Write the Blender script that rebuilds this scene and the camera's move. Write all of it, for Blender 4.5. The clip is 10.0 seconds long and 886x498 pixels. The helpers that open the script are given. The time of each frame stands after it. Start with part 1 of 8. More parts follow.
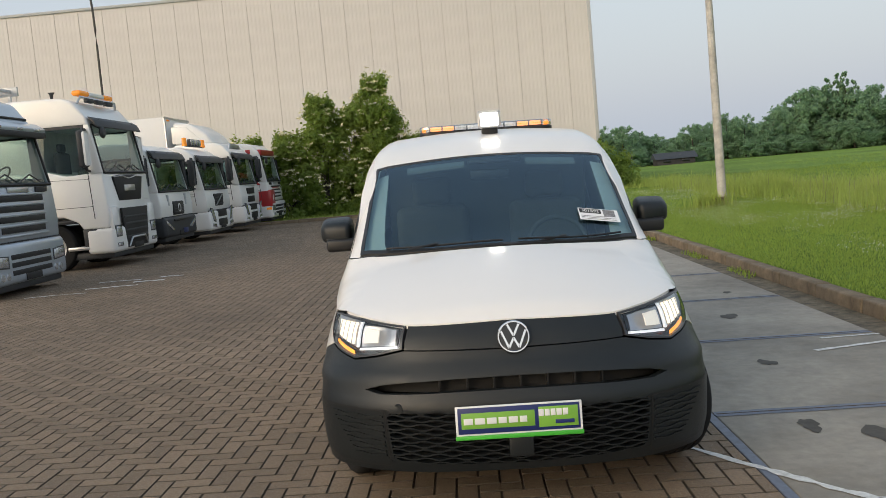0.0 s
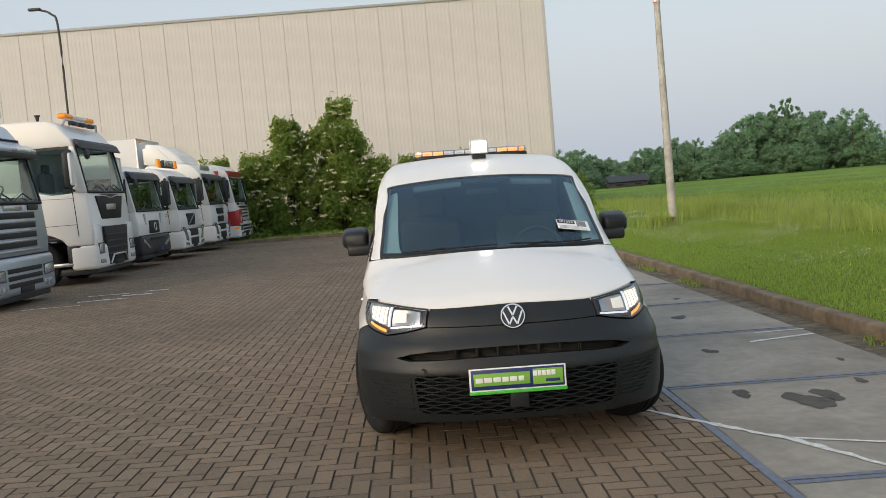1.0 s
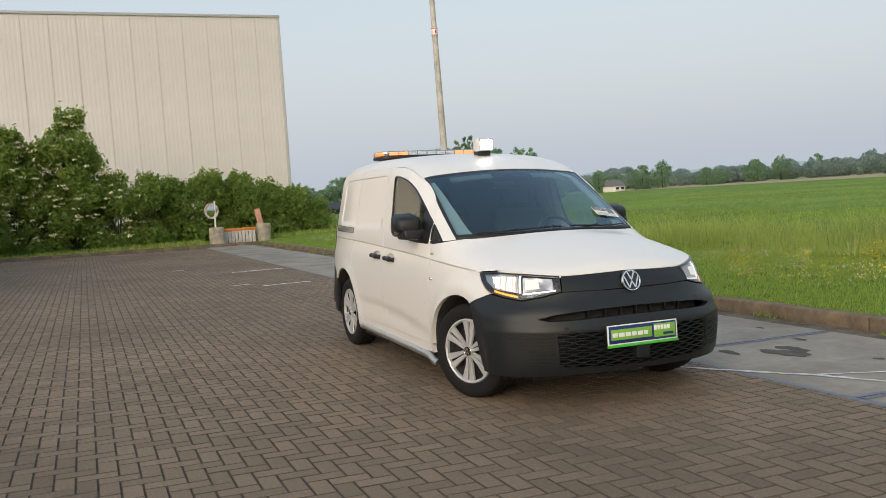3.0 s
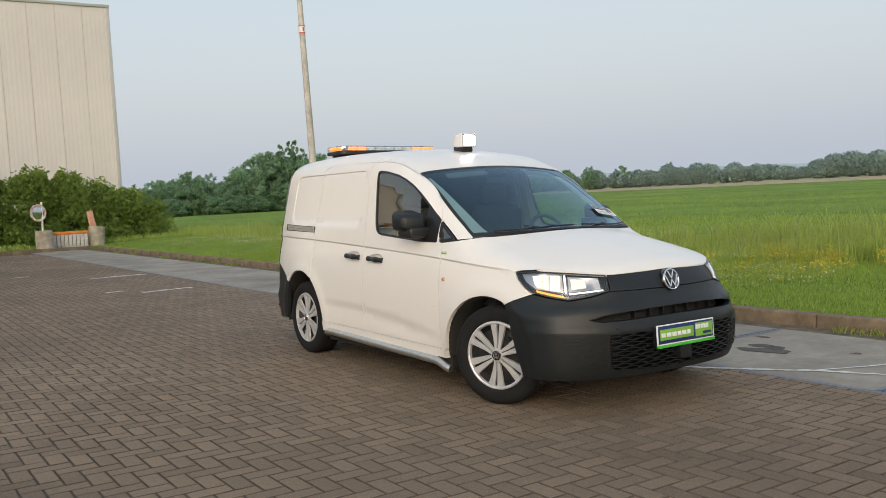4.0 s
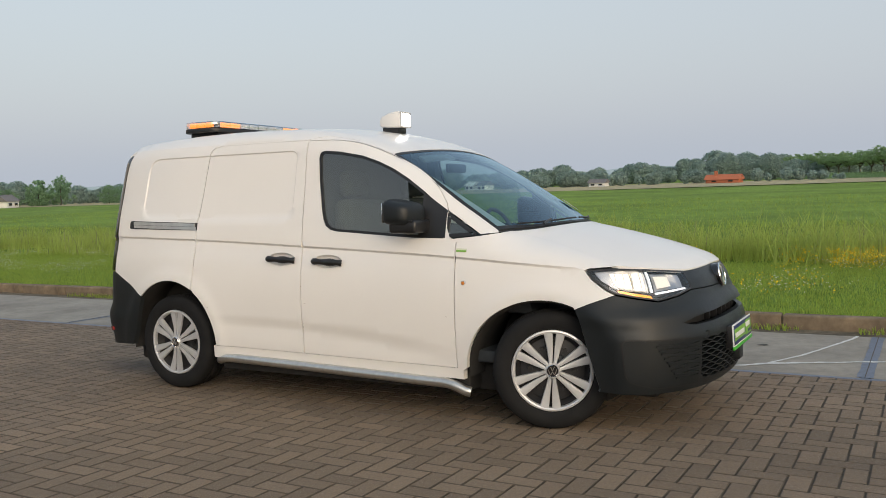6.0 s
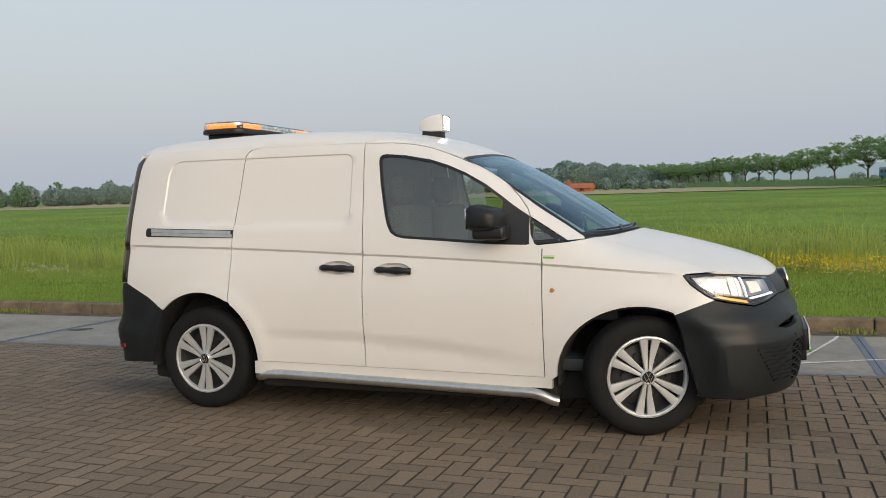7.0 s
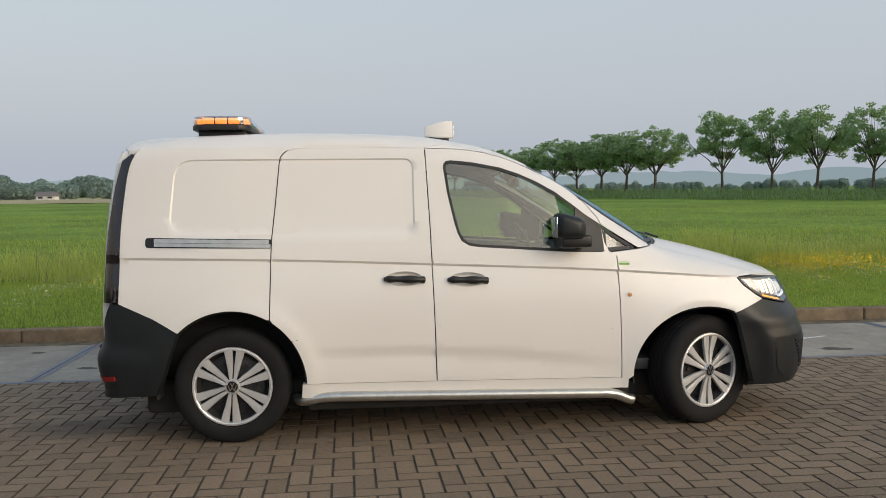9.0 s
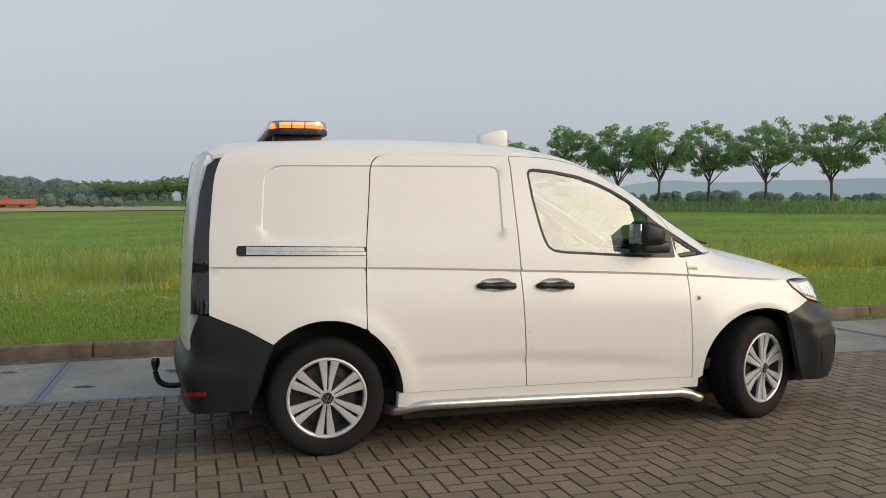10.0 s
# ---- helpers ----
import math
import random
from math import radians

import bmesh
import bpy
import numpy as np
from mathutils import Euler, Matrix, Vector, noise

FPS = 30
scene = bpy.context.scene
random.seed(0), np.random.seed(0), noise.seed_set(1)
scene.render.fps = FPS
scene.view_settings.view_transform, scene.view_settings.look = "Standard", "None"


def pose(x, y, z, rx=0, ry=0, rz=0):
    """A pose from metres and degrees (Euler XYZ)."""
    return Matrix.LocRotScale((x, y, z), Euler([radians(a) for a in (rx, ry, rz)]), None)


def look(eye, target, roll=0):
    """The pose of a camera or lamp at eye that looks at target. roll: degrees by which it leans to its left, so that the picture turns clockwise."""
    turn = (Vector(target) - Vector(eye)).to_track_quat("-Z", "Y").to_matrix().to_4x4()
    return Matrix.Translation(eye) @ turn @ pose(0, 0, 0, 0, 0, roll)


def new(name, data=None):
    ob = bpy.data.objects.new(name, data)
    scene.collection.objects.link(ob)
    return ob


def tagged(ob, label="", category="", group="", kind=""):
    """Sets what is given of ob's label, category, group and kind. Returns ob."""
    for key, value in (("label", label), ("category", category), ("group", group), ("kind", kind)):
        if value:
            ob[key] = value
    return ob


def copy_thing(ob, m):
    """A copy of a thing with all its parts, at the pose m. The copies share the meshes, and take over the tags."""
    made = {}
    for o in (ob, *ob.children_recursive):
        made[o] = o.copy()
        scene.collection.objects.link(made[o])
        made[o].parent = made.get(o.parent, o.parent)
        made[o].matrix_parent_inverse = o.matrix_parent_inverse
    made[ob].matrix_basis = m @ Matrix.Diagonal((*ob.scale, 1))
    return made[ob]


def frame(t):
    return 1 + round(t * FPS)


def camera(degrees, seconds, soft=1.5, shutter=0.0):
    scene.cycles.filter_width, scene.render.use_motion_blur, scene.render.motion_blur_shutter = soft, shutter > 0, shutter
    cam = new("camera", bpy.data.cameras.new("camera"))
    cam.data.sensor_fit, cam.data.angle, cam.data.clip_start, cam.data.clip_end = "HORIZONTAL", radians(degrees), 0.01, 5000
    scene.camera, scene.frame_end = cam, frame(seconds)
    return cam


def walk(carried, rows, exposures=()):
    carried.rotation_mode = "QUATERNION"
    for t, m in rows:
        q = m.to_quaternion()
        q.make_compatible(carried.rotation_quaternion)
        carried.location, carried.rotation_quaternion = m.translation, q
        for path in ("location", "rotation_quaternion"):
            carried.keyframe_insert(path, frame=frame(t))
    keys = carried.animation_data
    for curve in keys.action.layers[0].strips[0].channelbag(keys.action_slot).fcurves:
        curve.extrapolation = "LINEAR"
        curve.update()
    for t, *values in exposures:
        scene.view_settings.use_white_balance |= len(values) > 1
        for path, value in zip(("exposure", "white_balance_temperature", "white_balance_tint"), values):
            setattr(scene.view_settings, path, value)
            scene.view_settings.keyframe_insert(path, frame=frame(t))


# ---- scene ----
cam = camera(53.8, 10.0, soft=0.85)
PATH = [
    (0, (-0.15, -5.784, 1.504), (-0.204, -3.792, 1.33), -5.1),
    (0.5, (-0.201, -6.404, 1.526), (-0.243, -4.41, 1.379), -5.0),
    (1, (-0.458, -6.875, 1.504), (-0.406, -4.88, 1.371), -4.9),
    (1.5, (-1.074, -7.125, 1.521), (-0.907, -5.136, 1.392), -4.7),
    (2, (-1.801, -7.241, 1.503), (-1.405, -5.284, 1.389), -4.2),
    (2.2, (-2.096, -7.233, 1.469), (-1.603, -5.298, 1.353), -4.0),
    (3.3, (-3.547, -6.585, 1.406), (-2.689, -4.783, 1.283), -3.5),
    (3.5, (-3.762, -6.394, 1.416), (-2.821, -4.634, 1.291), -3.2),
    (4, (-4.228, -5.859, 1.411), (-3.108, -4.207, 1.28), -3.0),
    (4.5, (-4.575, -5.158, 1.386), (-3.278, -3.642, 1.25), -2.6),
    (5, (-4.828, -4.516, 1.394), (-3.349, -3.177, 1.255), -2.1),
    (5.2, (-4.915, -4.232, 1.366), (-3.379, -2.959, 1.225), -2.0),
    (6.3, (-5.311, -2.794, 1.359), (-3.512, -1.932, 1.216), -1.9),
    (6.5, (-5.41, -2.522, 1.376), (-3.581, -1.724, 1.236), -1.8),
    (7, (-5.571, -1.96, 1.384), (-3.693, -1.287, 1.246), -1.7),
    (7.5, (-5.698, -1.323, 1.379), (-3.758, -0.854, 1.241), -1.5),
    (8, (-5.81, -0.683, 1.422), (-3.83, -0.441, 1.278), -1.3),
    (8.5, (-5.823, 0.029, 1.427), (-3.828, 0.051, 1.284), -0.9),
    (9, (-5.795, 0.718, 1.439), (-3.812, 0.502, 1.3), -0.6),
    (9.5, (-5.692, 1.409, 1.432), (-3.737, 1.008, 1.299), -0.3),
    (10, (-5.566, 2.074, 1.429), (-3.647, 1.52, 1.312), -0.3),
]
walk(cam, [(t, look(eye, target, roll)) for t, eye, target, roll in PATH], [(0.0, 0.14), (2.0, 0.15), (4.5, 0.12), (6.5, 0.01), (8.5, -0.03), (10.0, -0.02)])

# ---- light ----
world = bpy.data.worlds.new("world")
scene.world = world
world.use_nodes = True
_n, _l = world.node_tree.nodes, world.node_tree.links
_n.clear()
_sky = _n.new("ShaderNodeTexSky")
_sky.sky_type = "NISHITA"
_sky.sun_disc = False
_sky.sun_elevation = radians(16)
_sky.sun_rotation = radians(215)
_sky.dust_density = 6.0
_sky.air_density = 1.6
_b1, _b2, _add, _out = (_n.new("ShaderNodeBackground"), _n.new("ShaderNodeBackground"), _n.new("ShaderNodeAddShader"), _n.new("ShaderNodeOutputWorld"))
_b1.inputs["Strength"].default_value = 0.05
# morning haze: thick and pale low down, thinner and bluer overhead
_co, _xyz, _mr, _hz = _n.new("ShaderNodeTexCoord"), _n.new("ShaderNodeSeparateXYZ"), _n.new("ShaderNodeMapRange"), _n.new("ShaderNodeMix")
_hz.data_type = "RGBA"
_mr.inputs["From Min"].default_value, _mr.inputs["From Max"].default_value = 0.22, 0.90
_hz.inputs["A"].default_value = (0.868, 0.958, 1.105, 1)
_hz.inputs["B"].default_value = (0.60, 0.76, 0.96, 1)
_l.new(_co.outputs["Generated"], _xyz.inputs[0])
_l.new(_xyz.outputs["Z"], _mr.inputs["Value"])
_l.new(_mr.outputs["Result"], _hz.inputs["Factor"])
# the haze is brighter and warmer round the veiled sun
_sd, _dot, _pw, _sc, _gl = _n.new("ShaderNodeCombineXYZ"), _n.new("ShaderNodeVectorMath"), _n.new("ShaderNodeMath"), _n.new("ShaderNodeMath"), _n.new("ShaderNodeMix")
_d = Vector((-74, -67, 34)).normalized()
for _i in range(3):
    _sd.inputs[_i].default_value = _d[_i]
_dot.operation, _pw.operation, _sc.operation = "DOT_PRODUCT", "POWER", "MAXIMUM"
_l.new(_co.outputs["Generated"], _dot.inputs[0])
_l.new(_sd.outputs[0], _dot.inputs[1])
_l.new(_dot.outputs["Value"], _sc.inputs[0])
_sc.inputs[1].default_value = 0.0
_l.new(_sc.outputs[0], _pw.inputs[0])
_pw.inputs[1].default_value = 9.0
_gl.data_type = "RGBA"
_l.new(_pw.outputs[0], _gl.inputs["Factor"])
_l.new(_hz.outputs["Result"], _gl.inputs["A"])
_gl.inputs["B"].default_value = (4.6, 4.1, 3.4, 1)
_l.new(_gl.outputs["Result"], _b2.inputs["Color"])
_b2.inputs["Strength"].default_value = 0.51
_l.new(_sky.outputs[0], _b1.inputs[0])
_l.new(_b1.outputs[0], _add.inputs[0])
_l.new(_b2.outputs[0], _add.inputs[1])
_l.new(_add.outputs[0], _out.inputs[0])

sun = new("sun", bpy.data.lights.new("sun", "SUN"))
sun.data.energy = 0.75
sun.data.angle = radians(36)
sun.data.color = (1.0, 0.93, 0.85)
sun.matrix_world = look((-74, -67, 34), (0, 0, 0))

# ---- helpers of this place ----
SLOPE = 0.0192          # the yard falls towards the kerb
YARD = pose(0, 0, 0, 0, math.degrees(math.atan(SLOPE)), 0)


def yard_z(x):
    return -SLOPE * x


def mat(name, base=(0.5, 0.5, 0.5), rough=0.6, metal=0.0, vary=0.0, scale=8.0, dark=None, bump=0.0, bscale=60.0, coat=0.0,
        island=0.0, objvar=0.0, spec=0.5, emit=0.0, emit_color=None, trans=0.0, stain=0.0, stain_scale=0.6, rvary=0.0, alpha=1.0):
    """A procedural surface: base colour varied by two sizes of noise, by island or by object, with fine relief."""
    m = bpy.data.materials.new(name)
    m.use_nodes = True
    n, l = m.node_tree.nodes, m.node_tree.links
    p = n["Principled BSDF"]
    p.inputs["Roughness"].default_value = rough
    p.inputs["Metallic"].default_value = metal
    p.inputs["Specular IOR Level"].default_value = spec
    p.inputs["Coat Weight"].default_value = coat
    p.inputs["Coat Roughness"].default_value = 0.04
    p.inputs["Transmission Weight"].default_value = trans
    p.inputs["Alpha"].default_value = alpha
    col = (*base, 1)
    p.inputs["Base Color"].default_value = col
    m.diffuse_color = col
    if emit:
        p.inputs["Emission Color"].default_value = (*(emit_color or base), 1)
        p.inputs["Emission Strength"].default_value = emit
    tc = n.new("ShaderNodeTexCoord")
    out = None

    def noise_tex(sc, detail=5.0):
        t = n.new("ShaderNodeTexNoise")
        t.inputs["Scale"].default_value = sc
        t.inputs["Detail"].default_value = detail
        t.inputs["Roughness"].default_value = 0.62
        l.new(tc.outputs["Object"], t.inputs["Vector"])
        return t.outputs["Fac"]

    def ramp(fac, lo, hi, a, b):
        r = n.new("ShaderNodeMapRange")
        r.inputs["From Min"].default_value, r.inputs["From Max"].default_value = a, b
        r.inputs["To Min"].default_value, r.inputs["To Max"].default_value = lo, hi
        l.new(fac, r.inputs["Value"])
        return r.outputs["Result"]

    def times(fac):
        nonlocal out
        h = n.new("ShaderNodeHueSaturation")
        if out is None:
            h.inputs["Color"].default_value = col
        else:
            l.new(out, h.inputs["Color"])
        l.new(fac, h.inputs["Value"])
        out = h.outputs["Color"]
    if dark is not None:
        mx = n.new("ShaderNodeMix")
        mx.data_type = "RGBA"
        mx.inputs["A"].default_value, mx.inputs["B"].default_value = col, (*dark, 1)
        l.new(ramp(noise_tex(scale * 0.35), 0, 1, 0.38, 0.62), mx.inputs["Factor"])
        out = mx.outputs["Result"]
    if vary:
        times(ramp(noise_tex(scale), 1 - vary, 1 + vary, 0.3, 0.7))
    if stain:
        times(ramp(noise_tex(stain_scale, 7), 1 - stain, 1 + 0.5 * stain, 0.33, 0.62))
    if island:
        g = n.new("ShaderNodeNewGeometry")
        times(ramp(g.outputs["Random Per Island"], 1 - island, 1 + island, 0, 1))
    if objvar:
        g = n.new("ShaderNodeObjectInfo")
        times(ramp(g.outputs["Random"], 1 - objvar, 1 + objvar, 0, 1))
    if out is not None:
        l.new(out, p.inputs["Base Color"])
    if rvary:
        l.new(ramp(noise_tex(scale * 0.5), max(0, rough - rvary), min(1, rough + rvary), 0.35, 0.65), p.inputs["Roughness"])
    if bump:
        b = n.new("ShaderNodeBump")
        b.inputs["Strength"].default_value = 1.0
        b.inputs["Distance"].default_value = bump
        l.new(noise_tex(bscale, 8), b.inputs["Height"])
        l.new(b.outputs["Normal"], p.inputs["Normal"])
    return m


def leaf_mat(name, base, tip, trans=0.25):
    """Leaves: two greens by island, a little light shining through."""
    m = mat(name, base, rough=0.62, island=0.45, spec=0.25)
    n, l = m.node_tree.nodes, m.node_tree.links
    p, o = n["Principled BSDF"], n["Material Output"]
    t = n.new("ShaderNodeBsdfTranslucent")
    t.inputs["Color"].default_value = (*tip, 1)
    mx = n.new("ShaderNodeMixShader")
    mx.inputs[0].default_value = trans
    l.new(p.outputs[0], mx.inputs[1])
    l.new(t.outputs[0], mx.inputs[2])
    l.new(mx.outputs[0], o.inputs["Surface"])
    return m


def mesh_of(name, verts, faces, material, smooth=False):
    me = bpy.data.meshes.new(name)
    me.from_pydata([tuple(v) for v in verts], [], [tuple(f) for f in faces])
    if smooth:
        me.polygons.foreach_set("use_smooth", [True] * len(me.polygons))
    if material:
        me.materials.append(material)
    me.update()
    return me


def bm_mesh(name, bm, material, smooth=False):
    me = bpy.data.meshes.new(name)
    bmesh.ops.recalc_face_normals(bm, faces=bm.faces)
    bm.to_mesh(me)
    bm.free()
    if smooth:
        me.polygons.foreach_set("use_smooth", [True] * len(me.polygons))
        me.set_sharp_from_angle(angle=radians(smooth if smooth is not True else 40))
    if material:
        me.materials.append(material)
    return me


def part(name, data, parent, label="", m=None):
    """One mesh object under a thing or a part."""
    ob = new(name, data)
    ob.parent = parent
    if m is not None:
        ob.matrix_basis = m
    if label:
        ob["label"] = label
    return ob


def thing(name, m, label, category, group="", kind=""):
    e = new(name)
    e.empty_display_size = 0.3
    e.matrix_world = m
    return tagged(e, label, category, group, kind)


def solid(name, data, m, label, category="", group="", kind=""):
    ob = new(name, data)
    ob.matrix_world = m
    return tagged(ob, label, category, group, kind)


def box_bm(bm, x0, x1, y0, y1, z0, z1, bevel=0.0, seg=2, m=None):
    r = bmesh.ops.create_cube(bm, size=1, matrix=Matrix.Translation(((x0 + x1) / 2, (y0 + y1) / 2, (z0 + z1) / 2)) @ Matrix.Diagonal((abs(x1 - x0), abs(y1 - y0), abs(z1 - z0), 1)))
    if bevel:
        es = list({e for v in r["verts"] for e in v.link_edges})
        b = bmesh.ops.bevel(bm, geom=es, offset=bevel, segments=seg, affect="EDGES", profile=0.5)
        vs = list({v for f in b["faces"] for v in f.verts} | {v for v in r["verts"] if v.is_valid})
    else:
        vs = r["verts"]
    if m is not None:
        bmesh.ops.transform(bm, matrix=m, verts=vs)
    return bm


def box(name, x0, x1, y0, y1, z0, z1, material, bevel=0.01, seg=2, smooth=True):
    return bm_mesh(name, box_bm(bmesh.new(), x0, x1, y0, y1, z0, z1, bevel, seg), material, smooth)


def lathe(name, prof, material, axis="z", seg=32, smooth=True, close=False):
    """Turns a profile of (radius, height) round an axis."""
    verts, faces = [], []
    k = len(prof)
    for i in range(seg):
        a = 2 * math.pi * i / seg
        c, s = math.cos(a), math.sin(a)
        for r, h in prof:
            verts.append({"z": (r * c, r * s, h), "x": (h, r * c, r * s), "y": (r * s, h, r * c)}[axis])
    for i in range(seg):
        j = (i + 1) % seg
        for q in range(k if close else k - 1):
            w = (q + 1) % k
            faces.append((i * k + q, j * k + q, j * k + w, i * k + w))
    bm = bmesh.new()
    me = mesh_of(name, verts, faces, None)
    bm.from_mesh(me)
    bmesh.ops.remove_doubles(bm, verts=bm.verts, dist=1e-5)
    bpy.data.meshes.remove(me)
    return bm_mesh(name, bm, material, 35 if smooth else False)


def tube(name, pts, radius, material, seg=10, radii=None, caps=True):
    """A round bar along points."""
    pts = [Vector(p) for p in pts]
    verts, faces = [], []
    up = Vector((0, 0, 1))
    for i, p in enumerate(pts):
        d = (pts[min(i + 1, len(pts) - 1)] - pts[max(i - 1, 0)]).normalized()
        a = d.cross(up)
        if a.length < 1e-3:
            a = d.cross(Vector((1, 0, 0)))
        a.normalize()
        b = d.cross(a).normalized()
        r = radii[i] if radii else radius
        for j in range(seg):
            t = 2 * math.pi * j / seg
            verts.append(p + a * (r * math.cos(t)) + b * (r * math.sin(t)))
    for i in range(len(pts) - 1):
        for j in range(seg):
            k = (j + 1) % seg
            faces.append((i * seg + j, i * seg + k, (i + 1) * seg + k, (i + 1) * seg + j))
    if caps:
        faces.append(tuple(range(seg)))
        faces.append(tuple(reversed(range((len(pts) - 1) * seg, len(pts) * seg))))
    bm = bmesh.new()
    me = mesh_of(name, verts, faces, None)
    bm.from_mesh(me)
    bpy.data.meshes.remove(me)
    return bm_mesh(name, bm, material, 50)


def smooth_line(pts, n=24):
    """A Catmull-Rom line through points."""
    P = [Vector(p) for p in pts]
    P = [2 * P[0] - P[1]] + P + [2 * P[-1] - P[-2]]
    out = []
    segs = len(P) - 3
    for i in range(segs):
        for k in range(n // segs + 1):
            t = k / (n // segs + 1)
            a, b, c, d = P[i:i + 4]
            out.append(0.5 * ((2 * b) + (c - a) * t + (2 * a - 5 * b + 4 * c - d) * t * t + (3 * b - a - 3 * c + d) * t ** 3))
    out.append(P[-2])
    return out


def extrude_poly(name, pts, depth, material, bevel=0.0, plane="xz", smooth=True, seg=2):
    """A flat outline given a thickness, centred on its plane."""
    bm = bmesh.new()
    f = {"xz": lambda a, b: (a, -depth / 2, b), "xy": lambda a, b: (a, b, -depth / 2), "yz": lambda a, b: (-depth / 2, a, b)}[plane]
    d = {"xz": (0, depth, 0), "xy": (0, 0, depth), "yz": (depth, 0, 0)}[plane]
    face = bm.faces.new([bm.verts.new(f(*p)) for p in pts])
    r = bmesh.ops.extrude_face_region(bm, geom=[face])
    bmesh.ops.translate(bm, vec=d, verts=[g for g in r["geom"] if isinstance(g, bmesh.types.BMVert)])
    if bevel:
        bmesh.ops.bevel(bm, geom=list(bm.edges), offset=bevel, segments=seg, affect="EDGES", profile=0.5, clamp_overlap=True)
    return bm_mesh(name, bm, material, smooth)

# ---- materials of the site ----
M_SUB = mat("joint_sand", (0.098, 0.078, 0.057), 0.9, vary=0.3, scale=30, bump=0.004, bscale=90)
M_BRICK = mat("paver_brown", (0.205, 0.149, 0.100), 0.78, vary=0.25, scale=70, island=0.17, stain=0.25, stain_scale=0.35, bump=0.003, bscale=220, rvary=0.1, spec=0.35)
M_BRICK_OBJ = mat("paver_brown_piece", (0.203, 0.148, 0.099), 0.78, vary=0.25, scale=70, objvar=0.17, bump=0.003, bscale=220, rvary=0.1, spec=0.35)


def speckle(m, colour, scale, lo, hi, amount):
    """Pale grit showing in a surface."""
    n, l = m.node_tree.nodes, m.node_tree.links
    bc = n["Principled BSDF"].inputs["Base Color"]
    tc, t, r, mx = n.new("ShaderNodeTexCoord"), n.new("ShaderNodeTexNoise"), n.new("ShaderNodeMapRange"), n.new("ShaderNodeMix")
    mx.data_type = "RGBA"
    t.inputs["Scale"].default_value = scale
    t.inputs["Detail"].default_value = 2
    r.inputs["From Min"].default_value, r.inputs["From Max"].default_value = lo, hi
    r.inputs["To Max"].default_value = amount
    l.new(tc.outputs["Object"], t.inputs["Vector"])
    l.new(t.outputs["Fac"], r.inputs["Value"])
    l.new(r.outputs["Result"], mx.inputs["Factor"])
    l.new(bc.links[0].from_socket, mx.inputs["A"])
    mx.inputs["B"].default_value = (*colour, 1)
    l.new(mx.outputs["Result"], bc)


def oil_patch(m, x, y, r, dark):
    """An old oil stain soaked into a surface round a place."""
    n, l = m.node_tree.nodes, m.node_tree.links
    bc = n["Principled BSDF"].inputs["Base Color"]
    tc, ns, mp, sub, ln, ad, mr, mx = (n.new("ShaderNode" + k) for k in ("TexCoord", "TexNoise", "Mapping", "VectorMath", "VectorMath", "Math", "MapRange", "Mix"))
    mx.data_type = "RGBA"
    ns.inputs["Scale"].default_value, ns.inputs["Detail"].default_value = 5.0, 5.0
    sub.operation, ln.operation, ad.operation = "SUBTRACT", "LENGTH", "MULTIPLY_ADD"
    mp.inputs["Scale"].default_value = (1.6, 0.8, 0.0)
    sub.inputs[1].default_value = (x * 1.6, y * 0.8, 0)
    l.new(tc.outputs["Object"], ns.inputs["Vector"])
    l.new(tc.outputs["Object"], mp.inputs["Vector"])
    l.new(mp.outputs[0], sub.inputs[0])
    l.new(sub.outputs[0], ln.inputs[0])
    l.new(ns.outputs["Fac"], ad.inputs[0])
    ad.inputs[1].default_value = -1.1 * r
    l.new(ln.outputs["Value"], ad.inputs[2])
    mr.inputs["From Min"].default_value, mr.inputs["From Max"].default_value = -0.25 * r, 0.75 * r
    mr.inputs["To Min"].default_value, mr.inputs["To Max"].default_value = 0.62, 0.0
    l.new(ad.outputs[0], mr.inputs["Value"])
    l.new(mr.outputs["Result"], mx.inputs["Factor"])
    l.new(bc.links[0].from_socket, mx.inputs["A"])
    mx.inputs["B"].default_value = (*dark, 1)
    l.new(mx.outputs["Result"], bc)


for _m in (M_BRICK, M_BRICK_OBJ):
    speckle(_m, (0.42, 0.38, 0.33), 230, 0.62, 0.70, 0.75)
oil_patch(M_BRICK, -0.36, 2.36, 0.42, (0.045, 0.038, 0.032))
M_CONC = mat("lane_concrete", (0.285, 0.258, 0.216), 0.8, vary=0.16, scale=14, stain=0.35, stain_scale=0.8, bump=0.002, bscale=120, rvary=0.12)
M_SEAM = mat("blue_grey_joint_strip", (0.115, 0.135, 0.185), 0.5, vary=0.25, scale=20, bump=0.001)
M_KERB = mat("kerb_concrete", (0.190, 0.143, 0.094), 0.88, vary=0.25, scale=12, stain=0.35, stain_scale=2.0, bump=0.004, bscale=70)
M_MARK = mat("worn_white_paint", (0.62, 0.62, 0.60), 0.7, vary=0.25, scale=25)
M_OIL = mat("oil_stain", (0.080, 0.073, 0.063), 0.88, vary=0.3, scale=10)
M_GRASS = mat("meadow_grass", (0.195, 0.288, 0.048), 0.9, dark=(0.145, 0.235, 0.038), vary=0.3, scale=3.0, stain=0.3, stain_scale=0.08, bump=0.03, bscale=22, spec=0.15)
M_WALL = mat("ribbed_steel_cladding", (0.615, 0.590, 0.580), 0.55, vary=0.04, scale=0.5, stain=0.07, stain_scale=0.15, bump=0.0006, bscale=25)
